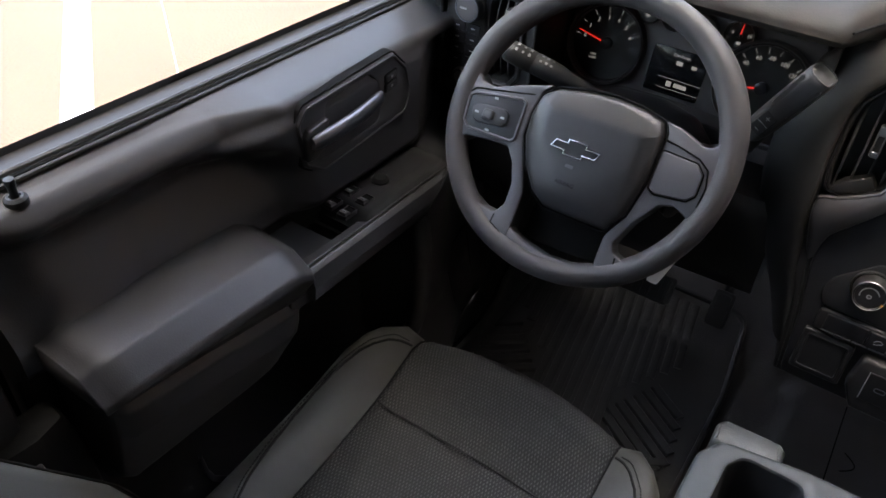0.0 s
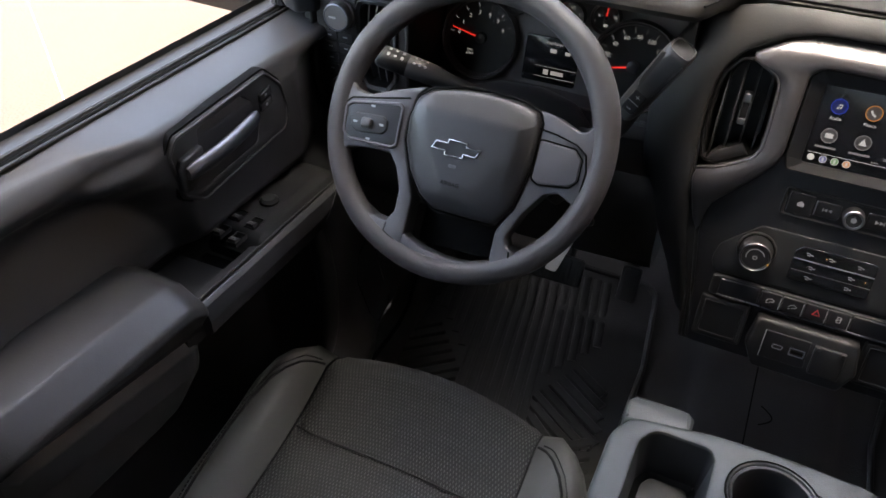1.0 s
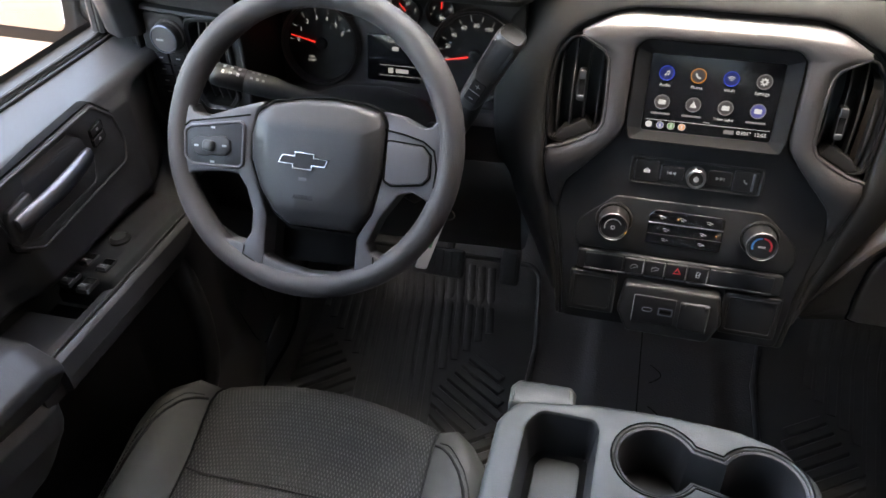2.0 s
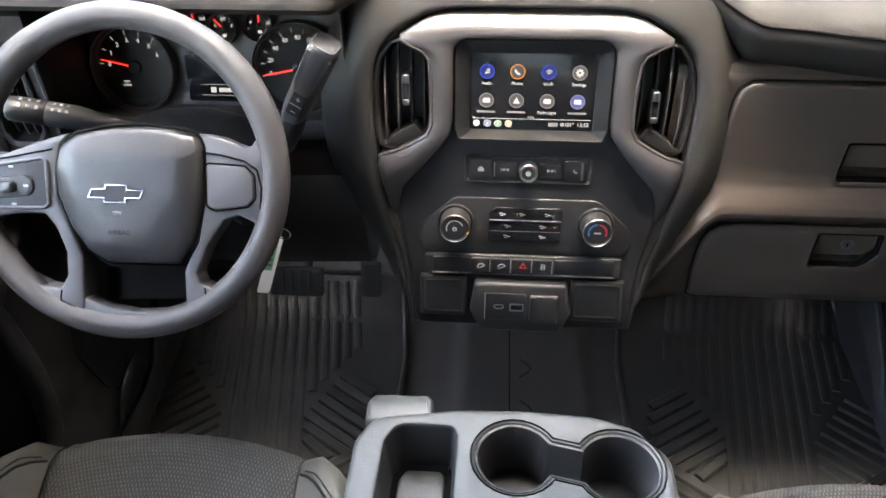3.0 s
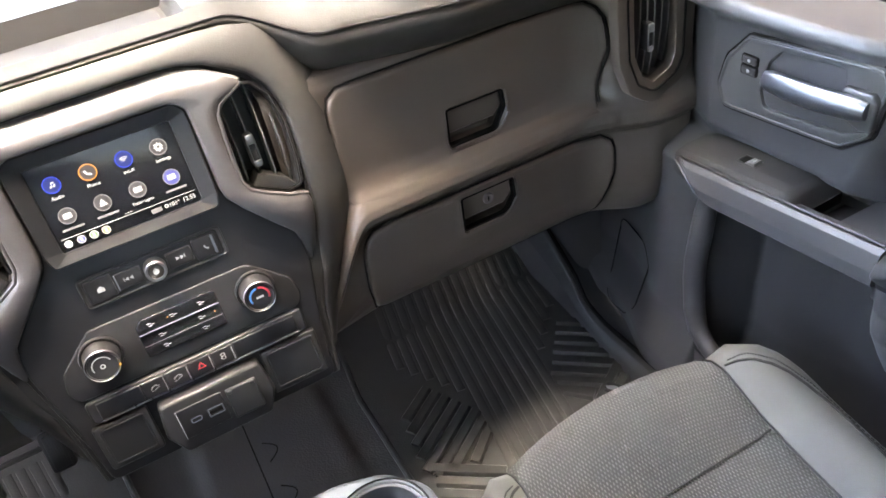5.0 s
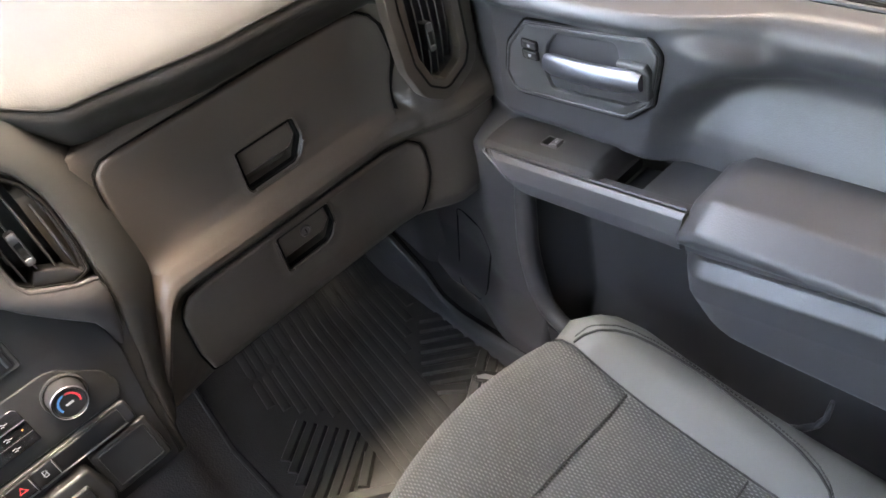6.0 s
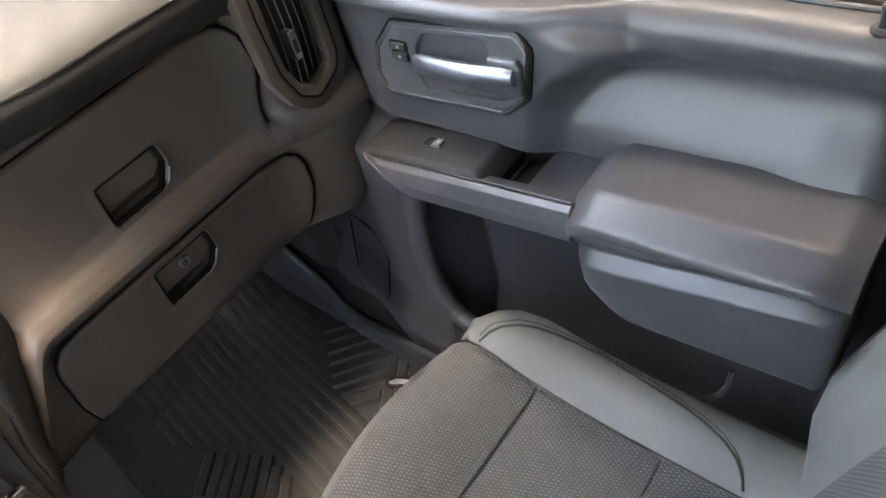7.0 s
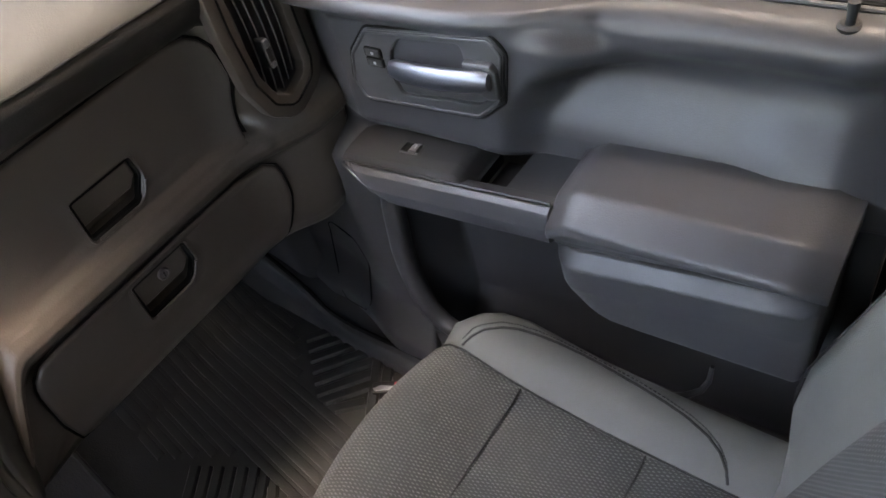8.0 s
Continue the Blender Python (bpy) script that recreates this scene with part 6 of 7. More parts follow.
    # armrest: level top, wide slanting edge, underside climbing towards the rear
    shift = 0.0 if s > 0 else .006
    y_front, y_rear = -.449, (-.742 if s > 0 else -.748)

    def under(y):
        return .511 + .165 * (-.459 - y) - (0.0 if s > 0 else .012)

    def arm_section(y):
        k = smooth(y_front + .004, y_front - .030, y)
        tail = smooth(y_rear + .030, y_rear, y)
        zb, zt = under(y), (.578 if s > 0 else .573) + .05 * (-.459 - y) - .016 * (1 - k) - .014 * tail
        d = .003 * (1 - k) + .012 * tail + shift
        pts = [(.706 + d, zb - .008), (.696 + d, zb - .007), (.692 + d, zb + .004), (.677 + d, zt - .034), (.680 + d, zt - .023), (.715 + d, zt - .001), (.785, zt + .002), (.81, zt + .003), (.81, zb - .008)]
        return rounded(pts, [.003, .004, .010, .010, .012, .018, .01, .002, .002], 8)

    bm = bmesh.new()
    arm_ys = [y_front + .001, y_front, y_front - .002, y_front - .006, y_front - .014, y_front - .026, y_front - .042]
    arm_ys += [y_front - .06 + (y_rear + .04 - y_front + .06) * i / 12 for i in range(13)] + [y_rear + .026, y_rear + .014, y_rear + .006, y_rear + .001, y_rear]
    loops = []
    for y in arm_ys:
        sec_ = arm_section(y)
        if y > y_front - .0015 or y == y_rear:
            q = .94 if y > y_front else .975
            sec_ = [(.76 + (x - .76) * q, .56 + (z - .56) * q) for x, z in sec_]
        loops.append([W(x, y, z) for x, z in sec_])
    loft(bm, loops)
    part("armrest", bm, DOOR, top, "padded armrest with a broad slanting edge", sharp=75)
    # lower moulding: pale top edge, face falling to the map pocket
    bm = bmesh.new()
    loops = []
    mould_ys = [-.424, -.425, -.427, -.430, -.434, -.440, -.446, -.454, -.462, -.472, -.484, -.496] + [-.51 - .215 * i / 6 for i in range(7)] + [-.733, -.736]
    for y in mould_ys:
        zt = under(y) - .010
        d = .060 * smooth(-.490, -.424, y) ** 2 + .012 * smooth(-.725, -.736, y) + shift * 3.5
        zl = .375 - .05 * (y + .46) + .075 * smooth(-.540, -.424, y) ** 2
        sec_ = rounded([(.706 + d, zt + .006), (.692 + d, zt + .002), (.677 + d, zt - .014), (.682 + d, zt - .055), (.704 + d, zl), (.726 + d, zl - .022), (.80, zl - .030), (.82, zl - .030), (.82, zt + .006)], [.003, .006, .008, .03, .03, .03, .002, .002, .002], 4)
        loops.append([W(x, y, z) for x, z in sec_])
    loft(bm, loops)
    part("lower_moulding", bm, DOOR, top, "lower moulding under the armrest", sharp=75)

    # pocket's front edge, a curved grab bar
    bm = bmesh.new()
    bar = [(.722, -.178, .488), (.716, -.176, .450), (.713, -.174, .406), (.711, -.170, .36), (.711, -.170, .318), (.711, -.176, .260), (.711, -.188, .222), (.709, -.210, .204), (.706, -.245, .192), (.704, -.33, .186), (.704, -.45, .186), (.716, -.52, .180), (.752, -.592, .198), (.752, -.613, .226), (.752, -.622, .253), (.756, -.624, .285)]
    tube(bm, [W(*p) for p in bar], [.014, .016, .017, .017, .017, .017, .016, .015, .014, .013, .013, .011, .0055, .0045, .0040, .0030], 12)
    part("pocket_edge", bm, DOOR, top, "curved edge of the map pocket", sharp=70)
    # front wall of the map pocket, under its edge
    bm = bmesh.new()
    sheet(bm, [[W(x, y, z) for x, z in ((.694, lerp_table([(-.63, .230), (-.58, .186), (-.30, .184), (-.20, .196)], y)), (.697, .15), (.704, .11), (.716, .075))] for y in [-.20 - .555 * i / 30 for i in range(31)]])
    part("pocket_front", bm, DOOR, top, "front wall of the map pocket", sharp=60)
    # speaker grille: a shallow raised outline
    bm = bmesh.new()
    grille = rounded([(.085, .262), (-.012, .268), (-.035, .24), (-.015, .13), (.02, .085), (.09, .06)], .022, 5)
    tube(bm, [W(depth(y, z) + .0006, y, z) for y, z in grille], .0014, 6, closed=True)
    part("speaker_grille", bm, GAP, top)
    return top


door(1, .10, "right", .009)
door(-1, .02, "left", -.009)

# sill plates and the kick panels ahead of the doors
for s, side in ((1, "right"), (-1, "left")):
    bm = bmesh.new()
    loops = []
    for i in range(61):
        y = .42 - 1.62 * i / 60
        h = lerp_table([(-1.2, .070), (-.14, .070), (.05, .055), (.11, .060), (.15, .100), (.20, .130), (.28, .175), (.42, .24)], y)
        x0 = lerp_table([(-1.2, .690), (-.14, .684), (.05, .692), (.15, .702), (.25, .708), (.42, .708)], y)
        loops.append([Vector((s * x, y, z)) for x, z in rounded([(x0 - .012, .0), (x0 - .008, h * .6), (x0 + .002, h - .008), (x0 + .020, h), (.80, h + .004), (.80, .0)], [.002, .03, .010, .012, .004, .002], 3)])
    loft(bm, loops)
    tagged(part("sill_trim_" + side, bm, DOOR, sharp=60), "black plastic sill plate along the door opening", "sill", kind="structure")
    bm = bmesh.new()
    tube(bm, [Vector((s * (lerp_table([(-1.2, .690), (-.14, .684), (.05, .692), (.15, .702), (.25, .708), (.42, .708)], y) + .013), y, lerp_table([(-1.2, .070), (-.14, .070), (.05, .055), (.11, .060), (.15, .100), (.20, .130), (.28, .175), (.42, .24)], y) + .001)) for y in [.42 - .90 * i / 50 for i in range(51)]], .0045, 6)
    tagged(part("sill_joint_" + side, bm, GAP), "dark joint between sill and door", "joint", kind="structure")
    bm = bmesh.new()
    rows = []
    for i in range(31):
        y = .60 - .47 * i / 30
        rows.append([Vector((s * (.735 + .035 * smooth(.20, .60, z) - .010 * math.sin(math.pi * (y - .13) / .47) + .03 * smooth(.17, .13, y)), y, z)) for z in [.02 + .60 * k / 24 for k in range(25)]])
    sheet(bm, rows)
    sheet(bm, [[Vector((s * x, y, .62)) for x in (.77, .87)] for y in (.60, .13)])
    tagged(part("kick_panel_" + side, bm, DOOR, sharp=60), "black kick panel beside the footwell", "trim", kind="structure")

# trim over the foot of the middle pillars, behind the doors' rear edges
for s, side in ((1, "right"), (-1, "left")):
    bm = bmesh.new()
    loft(bm, [[Vector((s * x, y, z)) for x, y in rounded([(.775 + lean_, -.795), (.768 + lean_, -.815), (.768 + lean_, -.93), (.90, -.95), (.90, -.788), (.80 + lean_, -.786)], [.008, .012, .012, .004, .004, .008], 4)] for z, lean_ in ((.0, .0), (.25, .004), (.45, .014), (.62, .030), (.76, .048), (.80, .060))])
    tagged(part("pillar_trim_" + side, bm, DOOR, sharp=60), "dark plastic cover on the foot of the middle pillar", "pillar", kind="structure")
    # black tube added to stand for shade in the gap behind the door
    bm = bmesh.new()
    tube(bm, [(s * .862, -.776, .05), (s * .862, -.776, .40), (s * .868, -.776, .74)], .009, 8)
    tagged(part("door_gap_line_" + side, bm, GAP), "black tube standing for the dark gap behind the door", "seal", kind="structure")

# belt anchor cover at the foot of the middle pillar, driver's side
anchor = thing("belt_anchor", pose(-.790, -.795, .355), "dark plastic belt anchor cover with a pale slot edge", "seat belt")
bm = bmesh.new()
loft(bm, [[Vector((x * k, y * k, z)) for x, y in rounded([(-.03, -.06), (.028, -.06), (.034, .0), (.022, .05), (-.03, .055)], .012, 4)] for z, k in ((-.20, 1.0), (.02, 1.0), (.09, .92), (.13, .80), (.14, .70))])
cover_ = part("anchor_cover", bm, SMOOTH, anchor, sharp=60)
bm = bmesh.new()
tube(bm, [(.034, -.052, .090), (.036, -.050, .118), (.036, -.030, .124), (.036, -.010, .118), (.035, -.006, .090)], .0035, 8)
part("slot_edge", bm, LEG, cover_, "pale edge of the belt slot")
bm = bmesh.new()
tube(bm, [(.0345, -.034, .070), (.0345, -.022, .078)], .002, 6)
part("slot_mark", bm, PALE, cover_)
from mathutils.bvhtree import BVHTree


# ---------------------------------------------------------------- seats
def seat_front(x):
    """Front edge of the cushion, bowed in plan."""
    a = abs(x)
    return -.222 - .70 * a * a - .034 * smooth(.20, .27, a) - .020 * smooth(.250, .274, a)


def seat_top(y):
    return lerp_table([(-.95, .215), (-.70, .218), (-.60, .224), (-.50, .234), (-.42, .248), (-.36, .264), (-.30, .290), (-.26, .304), (-.22, .310)], y)


ACROSS = [(-.264, -.155), (-.272, -.10), (-.274, -.05), (-.272, -.010), (-.267, .014), (-.258, .030), (-.246, .039), (-.228, .041), (-.202, .033), (-.172, .006), (-.150, .0), (-.10, .003), (-.05, .005), (.0, .006)]
ACROSS = ACROSS + [(-x, z) for x, z in reversed(ACROSS[:-1])]
ROLL = [(.010, -.17), (.002, -.12), (.0, -.075), (.004, -.040), (.014, -.017), (.030, -.006), (.052, -.001), (.080, .0)]


def cushion_point(x, dz, k, lift=0.0):
    """k < len(ROLL): round the front; beyond: along the top."""
    f = seat_front(x)
    if k < len(ROLL):
        d, h = ROLL[k]
        y = f - d
        base = seat_top(f - max(d, .045))
        z = max(.055, base + h + (dz if dz < -.02 else dz * smooth(-.10, .0, h)))
        if dz < -.02:
            z = max(.055, min(base + dz, base + h))
    else:
        w = (k - len(ROLL) + 1) / 24
        y0 = f - ROLL[-1][0]
        y = y0 + (-.86 - y0) * w
        z = seat_top(y) + dz
        z = max(.055, z)
    return Vector((x, y, z + lift))


def seam_dip(y, at, half=.006):
    return -.0035 * max(0.0, 1 - abs(y - at) / half)


def build_seat(m, label, rest, recline):
    seat = thing("front_seat", m, label, "seat", group="front seats")
    n = len(ROLL) + 24
    bm = bmesh.new()
    loft(bm, [[cushion_point(x, dz - (.014 if abs(x) < .16 else 0), k) + Vector((0, -.010 if abs(x) < .16 and k < 7 else 0, 0)) for x, dz in ACROSS] for k in range(n)])
    bm.faces.ensure_lookup_table()
    skin = BVHTree.FromBMesh(bm)
    part("cushion", bm, BOLSTER, seat, "smooth dark grey vinyl cushion bolsters", sharp=80)
    # cloth insert with two cross seams
    bm = bmesh.new()
    xs_ = [-.1705 + .341 * i / 36 for i in range(37)]
    ks = [k for k in range(2, n)]
    rows = []
    stations = []
    for k in ks:
        stations.append(float(k))
    for k in ks:
        row_ = []
        for x in xs_:
            p = cushion_point(x, lerp_table(ACROSS, x), k, .0)
            edge = smooth(.1705, .160, abs(x))
            q = p + Vector((0, .0035 * edge if k < 6 else 0, .004 * edge - .001))
            row_.append(q)
        rows.append(row_)
    # finer rows along the top, so that the seams cut in
    fine = []
    for a, b in zip(rows, rows[1:]):
        for w in (0, .2, .4, .6, .8):
            fine.append([p.lerp(q, w) for p, q in zip(a, b)])
    fine.append(rows[-1])
    for r_ in fine:
        for p in r_:
            puff = min(abs(p.y + .387), abs(p.y + .570))
            p.z += seam_dip(p.y, -.387) + seam_dip(p.y, -.570) + (.007 * smooth(.0, .06, puff) - .004) * smooth(.1705, .13, abs(p.x))
    cloth_sheet(bm, fine)
    part("cushion_insert", bm, CLOTH, seat, "woven black cloth insert with pale flecks", sharp=80)
    for at in (-.387, -.570):
        bm = bmesh.new()
        tube(bm, [(x, at, seat_top(at) + lerp_table(ACROSS, x) + .0004) for x in [-.169 + .338 * i / 16 for i in range(17)]], .0014, 6)
        part("cross_seam", bm, STITCH, seat)
    for sgn in (-1, 1):
        bm = bmesh.new()
        tube(bm, [cushion_point(sgn * .1715, lerp_table(ACROSS, sgn * .1715), k, .0012) for k in range(2, n)], .0016, 6)
        part("insert_seam", bm, STITCH, seat)
        # double stitched seam round the outside of the bolster
        for off, mt, r in ((.0, STITCH, .0021), (.0065, BOLSTER, .0016)):
            line_ = [(.176, -.292), (.190, -.302), (.205, -.317), (.219, -.334), (.230, -.355), (.238, -.380), (.243, -.410), (.245, -.445), (.243, -.490), (.239, -.530), (.233, -.570), (.226, -.603), (.216, -.632), (.204, -.652), (.190, -.666), (.173, -.675)]
            pts = []
            for (xa, ya), (xb, yb) in zip(line_, line_[1:]):
                for w in (0, .34, .67):
                    pts.append(Vector((sgn * (xa + (xb - xa) * w + off), ya + (yb - ya) * w + off * .4, 0)))
            out = []
            for p in pts:
                hit = skin.ray_cast(Vector((p.x, p.y, .6)), Vector((0, 0, -1)))[0]
                if hit:
                    out.append(hit + Vector((0, 0, .0006)))
            bm = bmesh.new()
            if mt is STITCH:
                tube(bm, out, r, 6)
                part("bolster_seam", bm, mt, seat)
                continue
            # a row of single stitches beside the seam
            for a_, b_ in zip(out, out[1:]):
                for w in (.08, .58):
                    tube(bm, [a_.lerp(b_, w), a_.lerp(b_, w + .17) + Vector((0, 0, .0006)), a_.lerp(b_, w + .34)], .0011, 5)
            part("bolster_stitching", bm, STITCH, seat, "row of dark stitches")
    # pale plastic shield along the seat's outer foot
    bm = bmesh.new()
    out_ = 1 if m.translation.x > 0 else -1
    loft(bm, [[Vector((out_ * x, y, z)) for x, z in rounded([(.262, .10), (.272, .12), (.274, .150 + lift_), (.266, .162 + lift_), (.24, .165 + lift_), (.24, .10)], .006, 3)] for y, lift_ in ((-.56, -.02), (-.60, .03), (-.64, .045), (-.70, .042), (-.78, .04))])
    part("side_shield", bm, PALE, seat, "pale grey plastic side shield", sharp=60)
    # base
    bm = bmesh.new()
    box(bm, -.24, .24, -.80, -.32, .012, .10, .02)
    part("seat_base", bm, SMOOTH, seat)
    # backrest
    back = [(-.262, -.115), (-.270, -.05), (-.268, .015), (-.256, .052), (-.240, .064), (-.222, .060), (-.200, .038), (-.172, .008), (-.12, .0), (.0, .002)]
    back = back + [(-x, d_) for x, d_ in reversed(back[:-1])]

    def back_y(z):
        return rest - recline * (z - .25)

    zs_ = [.20, .25, .30, .36, .44, .52, .60, .68, .76, .82, .86, .885, .895]
    bm = bmesh.new()
    loops = []
    for z in zs_:
        w = 1 - .10 * smooth(.60, .90, z) - .06 * smooth(.86, .90, z)
        bol = 1 - .55 * smooth(.62, .86, z)
        low_ = smooth(.20, .44, z)
        th = 1 - .45 * smooth(.84, .90, z)
        loops.append([Vector((x * w, back_y(z) + (d_ * bol * low_ if d_ > 0 else d_ * th), z)) for x, d_ in back])
    loft(bm, loops)
    part("backrest", bm, BOLSTER, seat, "smooth dark grey vinyl backrest bolsters", sharp=80)
    bm = bmesh.new()
    rows = []
    for i in range(40):
        z = .24 + .62 * i / 39
        w = 1 - .10 * smooth(.60, .90, z)
        rows.append([Vector((x * w, back_y(z) + lerp_table(back[3:-3], x) * (1 - .55 * smooth(.62, .86, z)) * smooth(.20, .44, z) + .004 * smooth(.1705, .16, abs(x)), z)) for x in xs_])
    cloth_sheet(bm, rows)
    part("backrest_insert", bm, CLOTH, seat, "woven black cloth insert", sharp=80)
    for sgn in (-1, 1):
        bm = bmesh.new()
        tube(bm, [(sgn * .243 * (1 - .10 * smooth(.60, .90, z)), back_y(z) + .0645 * (1 - .55 * smooth(.62, .86, z)) * smooth(.20, .44, z), z) for z in [.30 + .5 * i / 20 for i in range(21)]], .0013, 6)
        part("bolster_seam", bm, STITCH, seat)
    return seat


build_seat(pose(-.465, 0, 0), "driver's bucket seat in dark grey vinyl with woven cloth centre", -.718, .60)
build_seat(pose(.465, -.016, -.014), "passenger's bucket seat in dark grey vinyl with woven cloth centre", -.730, .30)

# ---------------------------------------------------------------- centre console
console = thing("center_console", pose(-.015, -.55, .20), "grey plastic console between seats with two cup holders", "console")
CM = Matrix.Translation((.015, .55, -.20))
TOPZ = .455


def cz(pts, z):
    return [CM @ Vector((x, y, z)) for x, y in pts]


c_out = rounded([(-.197, -.93), (-.195, -.345), (-.176, -.311), (-.08, -.295), (.0, -.2915), (.08, -.295), (.128, -.310), (.164, -.350), (.166, -.93)], [.02, .03, .03, .08, .08, .08, .04, .04, .02], 6)
c1, c2, cr = (-.010, -.3590), (.104, -.3660), .0465
neck = .0235
# union outline of the two cups and the channel between them
a_n = math.asin(neck / cr)
cups = []
for k in range(25):
    a = a_n + (2 * math.pi - 2 * a_n) * k / 24
    cups.append((c1[0] + cr * math.cos(a), c1[1] + cr * math.sin(a)))
for k in range(25):
    a = -math.pi + a_n + (2 * math.pi - 2 * a_n) * k / 24
    cups.append((c2[0] + cr * math.cos(a), c2[1] + cr * math.sin(a)))
bin_o = rounded([(-.163, -.55), (-.160, -.345), (-.148, -.321), (-.082, -.321), (-.077, -.335), (-.079, -.55)], [.015, .02, .02, .012, .012, .015], 4)
slot_o = rounded([(-.060, -.70), (-.058, -.421), (.130, -.424), (.134, -.70)], .014, 4)
bm = bmesh.new()
# top plate with openings, filled between edge loops
top_loop = inset(c_out, .0075)


def edge_loop(pts, z):
    vs = [bm.verts.new(CM @ Vector((x, y, z))) for x, y in pts]
    return [bm.edges.new((a, b)) for a, b in zip(vs, vs[1:] + vs[:1])]


es = edge_loop(top_loop, TOPZ)
for hole in (cups, bin_o, slot_o):
    es += edge_loop(inset(hole, -.004), TOPZ)
bmesh.ops.triangle_fill(bm, use_beauty=True, use_dissolve=False, edges=es)
loft(bm, [cz(top_loop, TOPZ), cz(inset(c_out, .0035), TOPZ - .0010), cz(inset(c_out, .0010), TOPZ - .0035), cz(c_out, TOPZ - .008), cz(c_out, .30), cz(inset(c_out, .004), .14)], caps=(False, True))
for hole in (bin_o, slot_o):
    loft(bm, [cz(inset(hole, -.004), TOPZ), cz(inset(hole, -.0015), TOPZ - .0012), cz(hole, TOPZ - .005)], caps=(False, False))
loft(bm, [cz(inset(cups, -.004), TOPZ), cz(inset(cups, -.0015), TOPZ - .0012), cz(cups, TOPZ - .004)], caps=(False, False))
part("console_body", bm, CONSOLE, console, "grey grained console body", sharp=35)
bm = bmesh.new()
loft(bm, [cz(bin_o, TOPZ - .004), cz(inset(bin_o, .006), TOPZ - .07), cz(inset(bin_o, .014), TOPZ - .078)], caps=(False, True))
part("bin", bm, BIN, console, "open storage bin")
bm = bmesh.new()
slab(bm, rounded([(-.148, -.535), (-.146, -.352), (-.137, -.338), (-.094, -.338), (-.091, -.352), (-.093, -.535)], .009, 4), TOPZ - .0775, TOPZ - .0660, .002, m=CM)
part("bin_mat", bm, CONSOLE, console, "grey rubber bin mat")
bm = bmesh.new()
loft(bm, [cz(slot_o, TOPZ - .004), cz(inset(slot_o, .004), TOPZ - .05)], caps=(False, True))
part("rear_tray", bm, BIN, console)
# cup liners
bm = bmesh.new()
loft(bm, [cz(inset(cups, -.0005), TOPZ - .004), cz(inset(cups, .0008), TOPZ - .0022), cz(inset(cups, .0035), TOPZ - .0030), cz(inset(cups, .0055), TOPZ - .007), cz(inset(cups, .009), TOPZ - .07), cz(inset(cups, .011), TOPZ - .075)], caps=(False, True))
part("cup_liner", bm, BIN, console, "dark liner with two cup wells")
bm = bmesh.new()
tube(bm, cz(inset(cups, -.0042), TOPZ + .0002), .0011, 6, closed=True)
part("cup_joint", bm, GAP, console)
# flap at the front corner
bm = bmesh.new()
slab(bm, rounded([(-.188, -.316), (-.189, -.284), (-.180, -.272), (-.116, -.270), (-.108, -.279), (-.108, -.303), (-.170, -.313)], .006, 4), TOPZ - .04, TOPZ - .006, .006, m=CM)
part("front_flap", bm, CONSOLE, console, "grey flap at the front corner")
# side skin
bm = bmesh.new()
tube(bm, [CM @ Vector(p) for p in ((-.1965, -.92, TOPZ - .030), (-.1955, -.345, TOPZ - .030), (-.178, -.311, TOPZ - .030), (-.08, -.2945, TOPZ - .030), (.08, -.2945, TOPZ - .030), (.128, -.310, TOPZ - .030), (.163, -.348, TOPZ - .030), (.166, -.92, TOPZ - .030))], .0014, 6)
part("console_joint", bm, GAP, console)

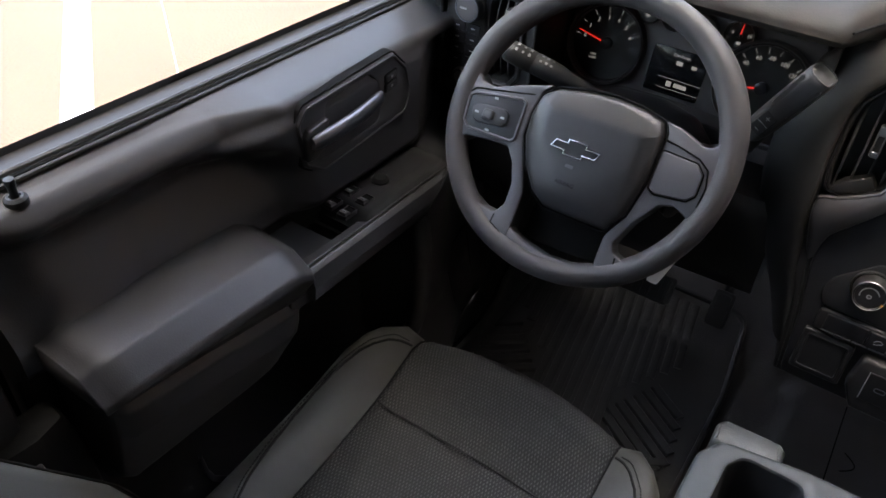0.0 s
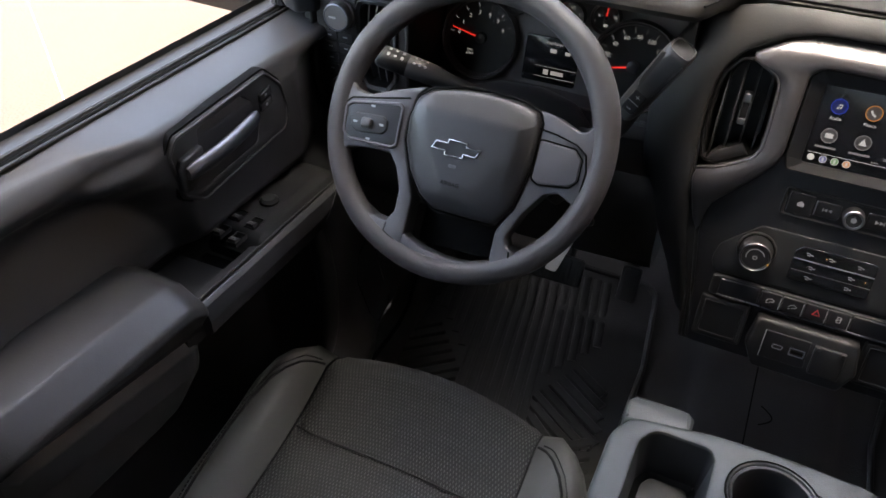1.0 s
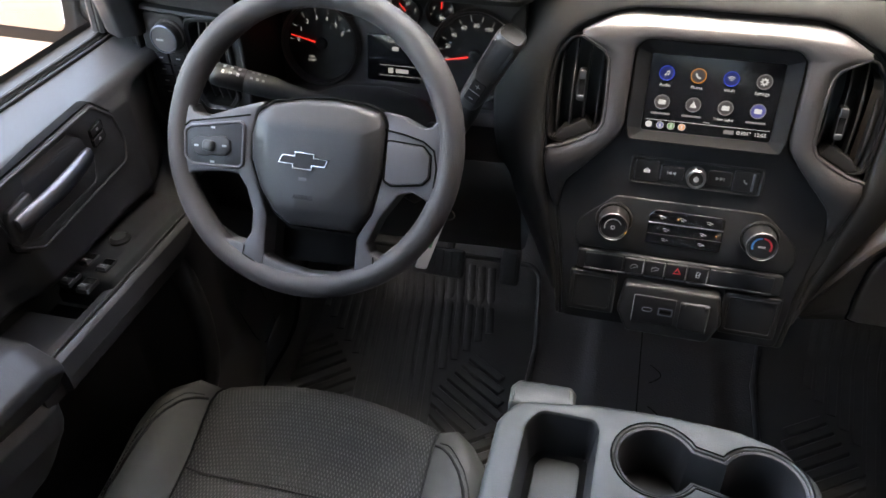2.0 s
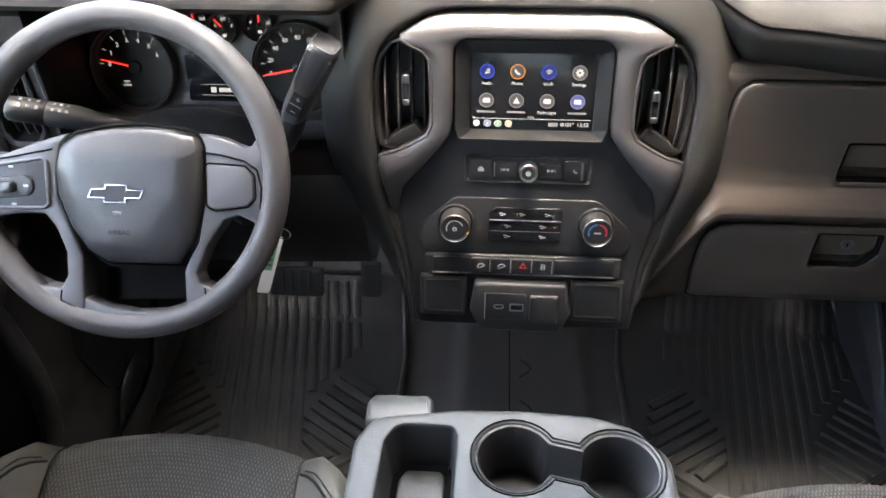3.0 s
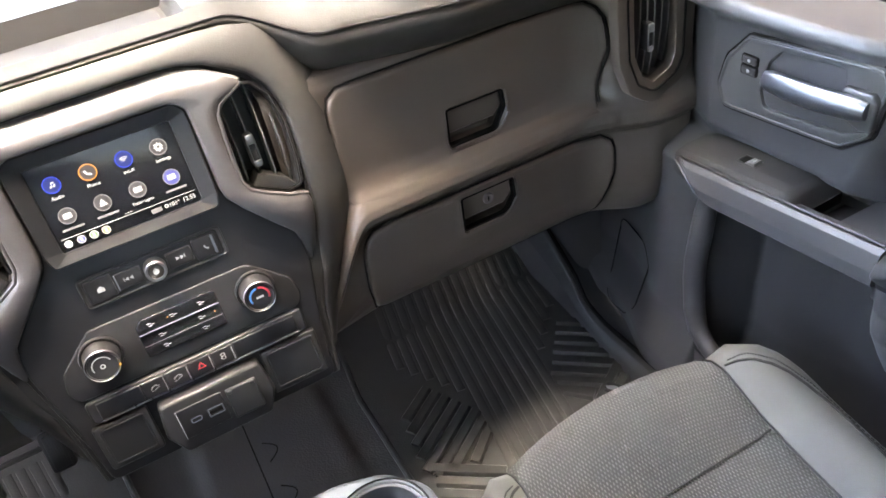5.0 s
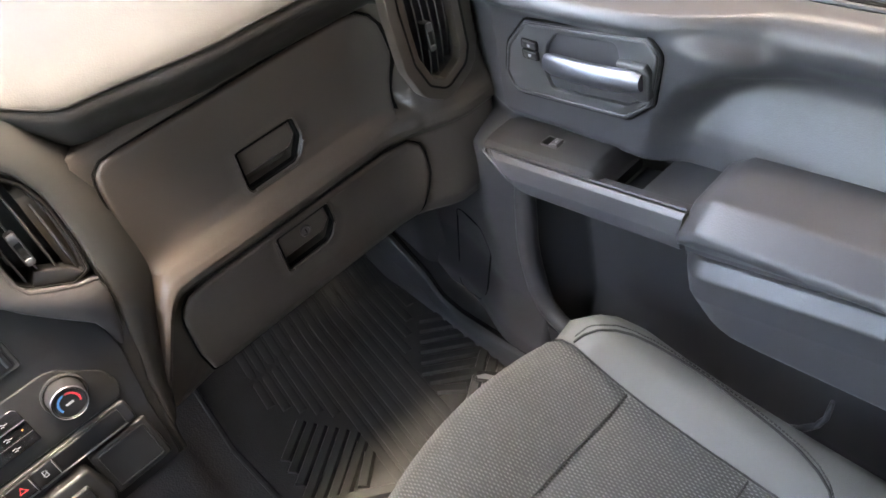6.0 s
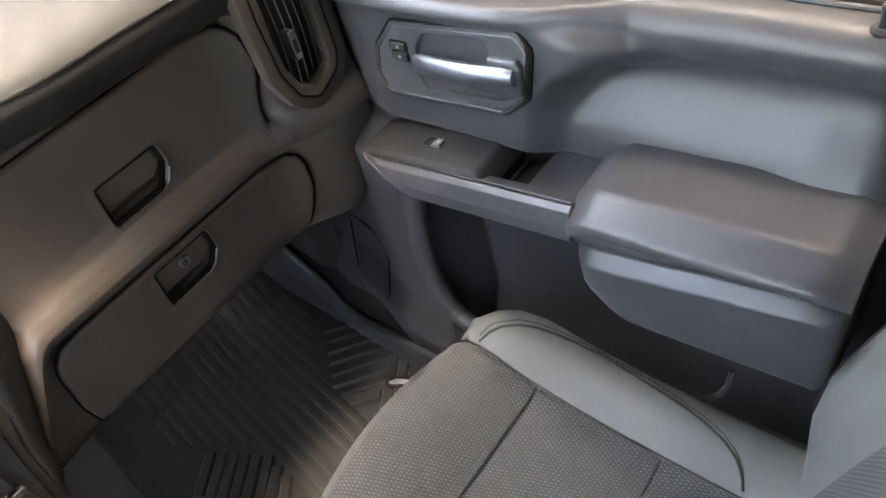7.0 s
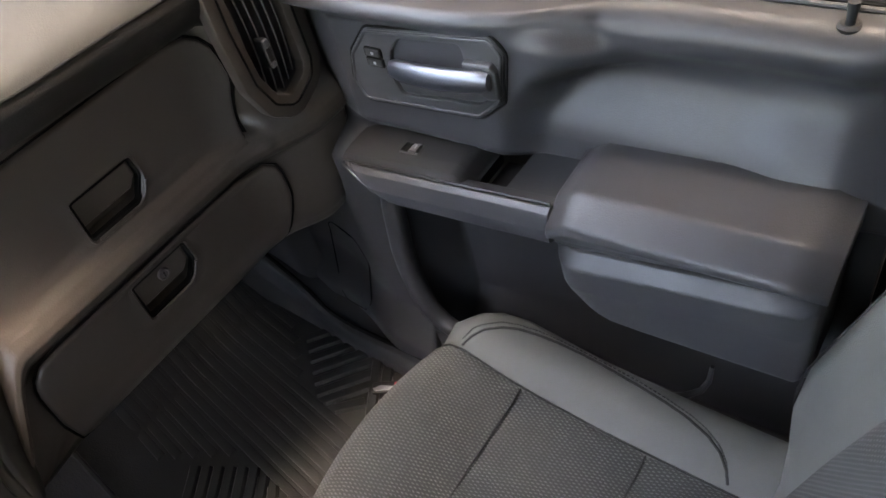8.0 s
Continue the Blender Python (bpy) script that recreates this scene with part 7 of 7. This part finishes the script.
# ---------------------------------------------------------------- rubber mats
def mat(cx, s, label):
    """s: which side the door is on."""
    ob = thing("floor_mat", pose(cx, 0, 0), label, "floor mat", group="floor mats")
    out = rounded([(-.235, -.42), (.250, -.42), (.262, -.05), (.255, .20), (.235, .40), (-.215, .40), (-.240, .20)], .04, 5)
    out = [(s * x, y) for x, y in out]
    if s < 0:
        out = out[::-1]

    def zf(x, y):
        return floor_z(cx + x, y)

    # base, following the toe board
    bm = bmesh.new()
    n = 30
    ys_ = [-.42 + .82 * i / n for i in range(n + 1)]
    rows = []
    for y in ys_:
        xs_ = []
        for a, b in zip(out, out[1:] + out[:1]):
            if (a[1] - y) * (b[1] - y) <= 0 and abs(a[1] - b[1]) > 1e-9:
                xs_.append(a[0] + (b[0] - a[0]) * (y - a[1]) / (b[1] - a[1]))
        if len(xs_) < 2:
            xs_ = [-.2, .2]
        x0, x1 = min(xs_), max(xs_)
        rows.append([Vector((x0 + (x1 - x0) * k / 20, y, zf(x0 + (x1 - x0) * k / 20, y) + .014)) for k in range(21)])
    sheet(bm, rows)
    part("mat_base", bm, RUBBER, ob, sharp=70)
    bm = bmesh.new()
    tube(bm, [Vector((x, y, zf(x, y) + .014)) for x, y in out], .006, 8, closed=True)
    part("mat_rim", bm, RUBBER, ob, "raised rim")

    def lay(u, y):
        """The moulded pattern splays outwards towards the front."""
        return (s * (u + .17 * y + .014), y)

    def rib(pts, w, h):
        bm = bmesh.new()
        loops = []
        P_ = [Vector(lay(x, y)) for x, y in pts]
        for i, p in enumerate(P_):
            dd = (P_[min(i + 1, len(P_) - 1)] - P_[max(i - 1, 0)]).normalized()
            nn = Vector((-dd.y, dd.x))
            z = zf(p.x, p.y) + .012
            q = [p - nn * w, p - nn * w * .86, p - nn * w * .66, p + nn * w * .66, p + nn * w * .86, p + nn * w]
            loops.append([Vector((v.x, v.y, z + (0, .75, 1, 1, .75, 0)[j] * h)) for j, v in enumerate(q)])
        loft(bm, loops)
        return part("mat_rib", bm, RUBBER, ob)

    # long flat ribs with narrow grooves, stopping at the slanting panels
    for i in range(-8, 9):
        u = i * .0235
        y0 = -.40 if abs(u) < .072 else .075 + (abs(u) - .078) * 1.30
        rib([(u, y0 + (.380 - y0) * k / 14) for k in range(15)], .0092, .0042)
    for sgn in (-1, 1):
        # forward panel: broad ribs running outwards and back
        for i in range(6):
            w = i / 5
            xa, ya = .086 + .070 * w, .036 + .104 * w
            run = min(.145, (.218 - xa) / .80)
            rib([(sgn * xa, ya), (sgn * (xa + .8 * run), ya - .60 * run)], .0110, .0090)
        for i in range(2):
            rib([(sgn * .086, .008 - .028 * i), (sgn * (.170 - .04 * i), -.055 - .008 * i)], .0110, .0105)
        # rear panel: ribs the other way
        for i in range(9):
            ya = -.110 - .028 * i
            rib([(sgn * .086, ya), (sgn * .205, ya + .080)], .0115, .0105)
    return ob


mat(-.452, -1, "black ribbed rubber floor mat in the driver's footwell")
pm_ = mat(.462, 1, "black ribbed rubber floor mat in the passenger's footwell")
bm = bmesh.new()
slab(bm, rounded(rect(-.010, .014, -.036, .036), .005, 3), .0, .004, .002, m=pose(.176, -.095, .026, 0, 0, 32))
tg = part("mat_tag", bm, SMOOTH, pm_, "small red and white tag on the mat")
bm = bmesh.new()
slab(bm, [(-.006, .000), (.002, -.004), (.006, .020), (.000, .034), (-.005, .030)], .003, .0052, .0005, m=pose(.176, -.095, .026, 0, 0, 32))
part("tag_mark", bm, PALE, tg)
bm = bmesh.new()
slab(bm, rounded(rect(-.006, .010, -.028, -.006), .003, 2), .003, .0055, .0005, m=pose(.176, -.095, .026, 0, 0, 32))
part("tag_mark", bm, REDP, tg)

# fold marks pressed into the floor covering
for y in (.065, .175):
    bm = bmesh.new()
    tube(bm, [(.022 + .022 * math.sin(math.pi * k / 10), y - .025 + .05 * k / 10, floor_z(.03, y) + .0005) for k in range(11)], .0012, 6)
    tagged(part("floor_flap", bm, GAP), "small half-round flap cut in the floor covering", "floor detail", kind="structure")
bm = bmesh.new()
tube(bm, [(.002, -.28 + .6 * k / 10, floor_z(.0, -.28 + .6 * k / 10) + .0002) for k in range(11)], .0013, 6)
tagged(part("floor_seam", bm, GAP), "seam along the middle of the floor covering", "floor detail", kind="structure")
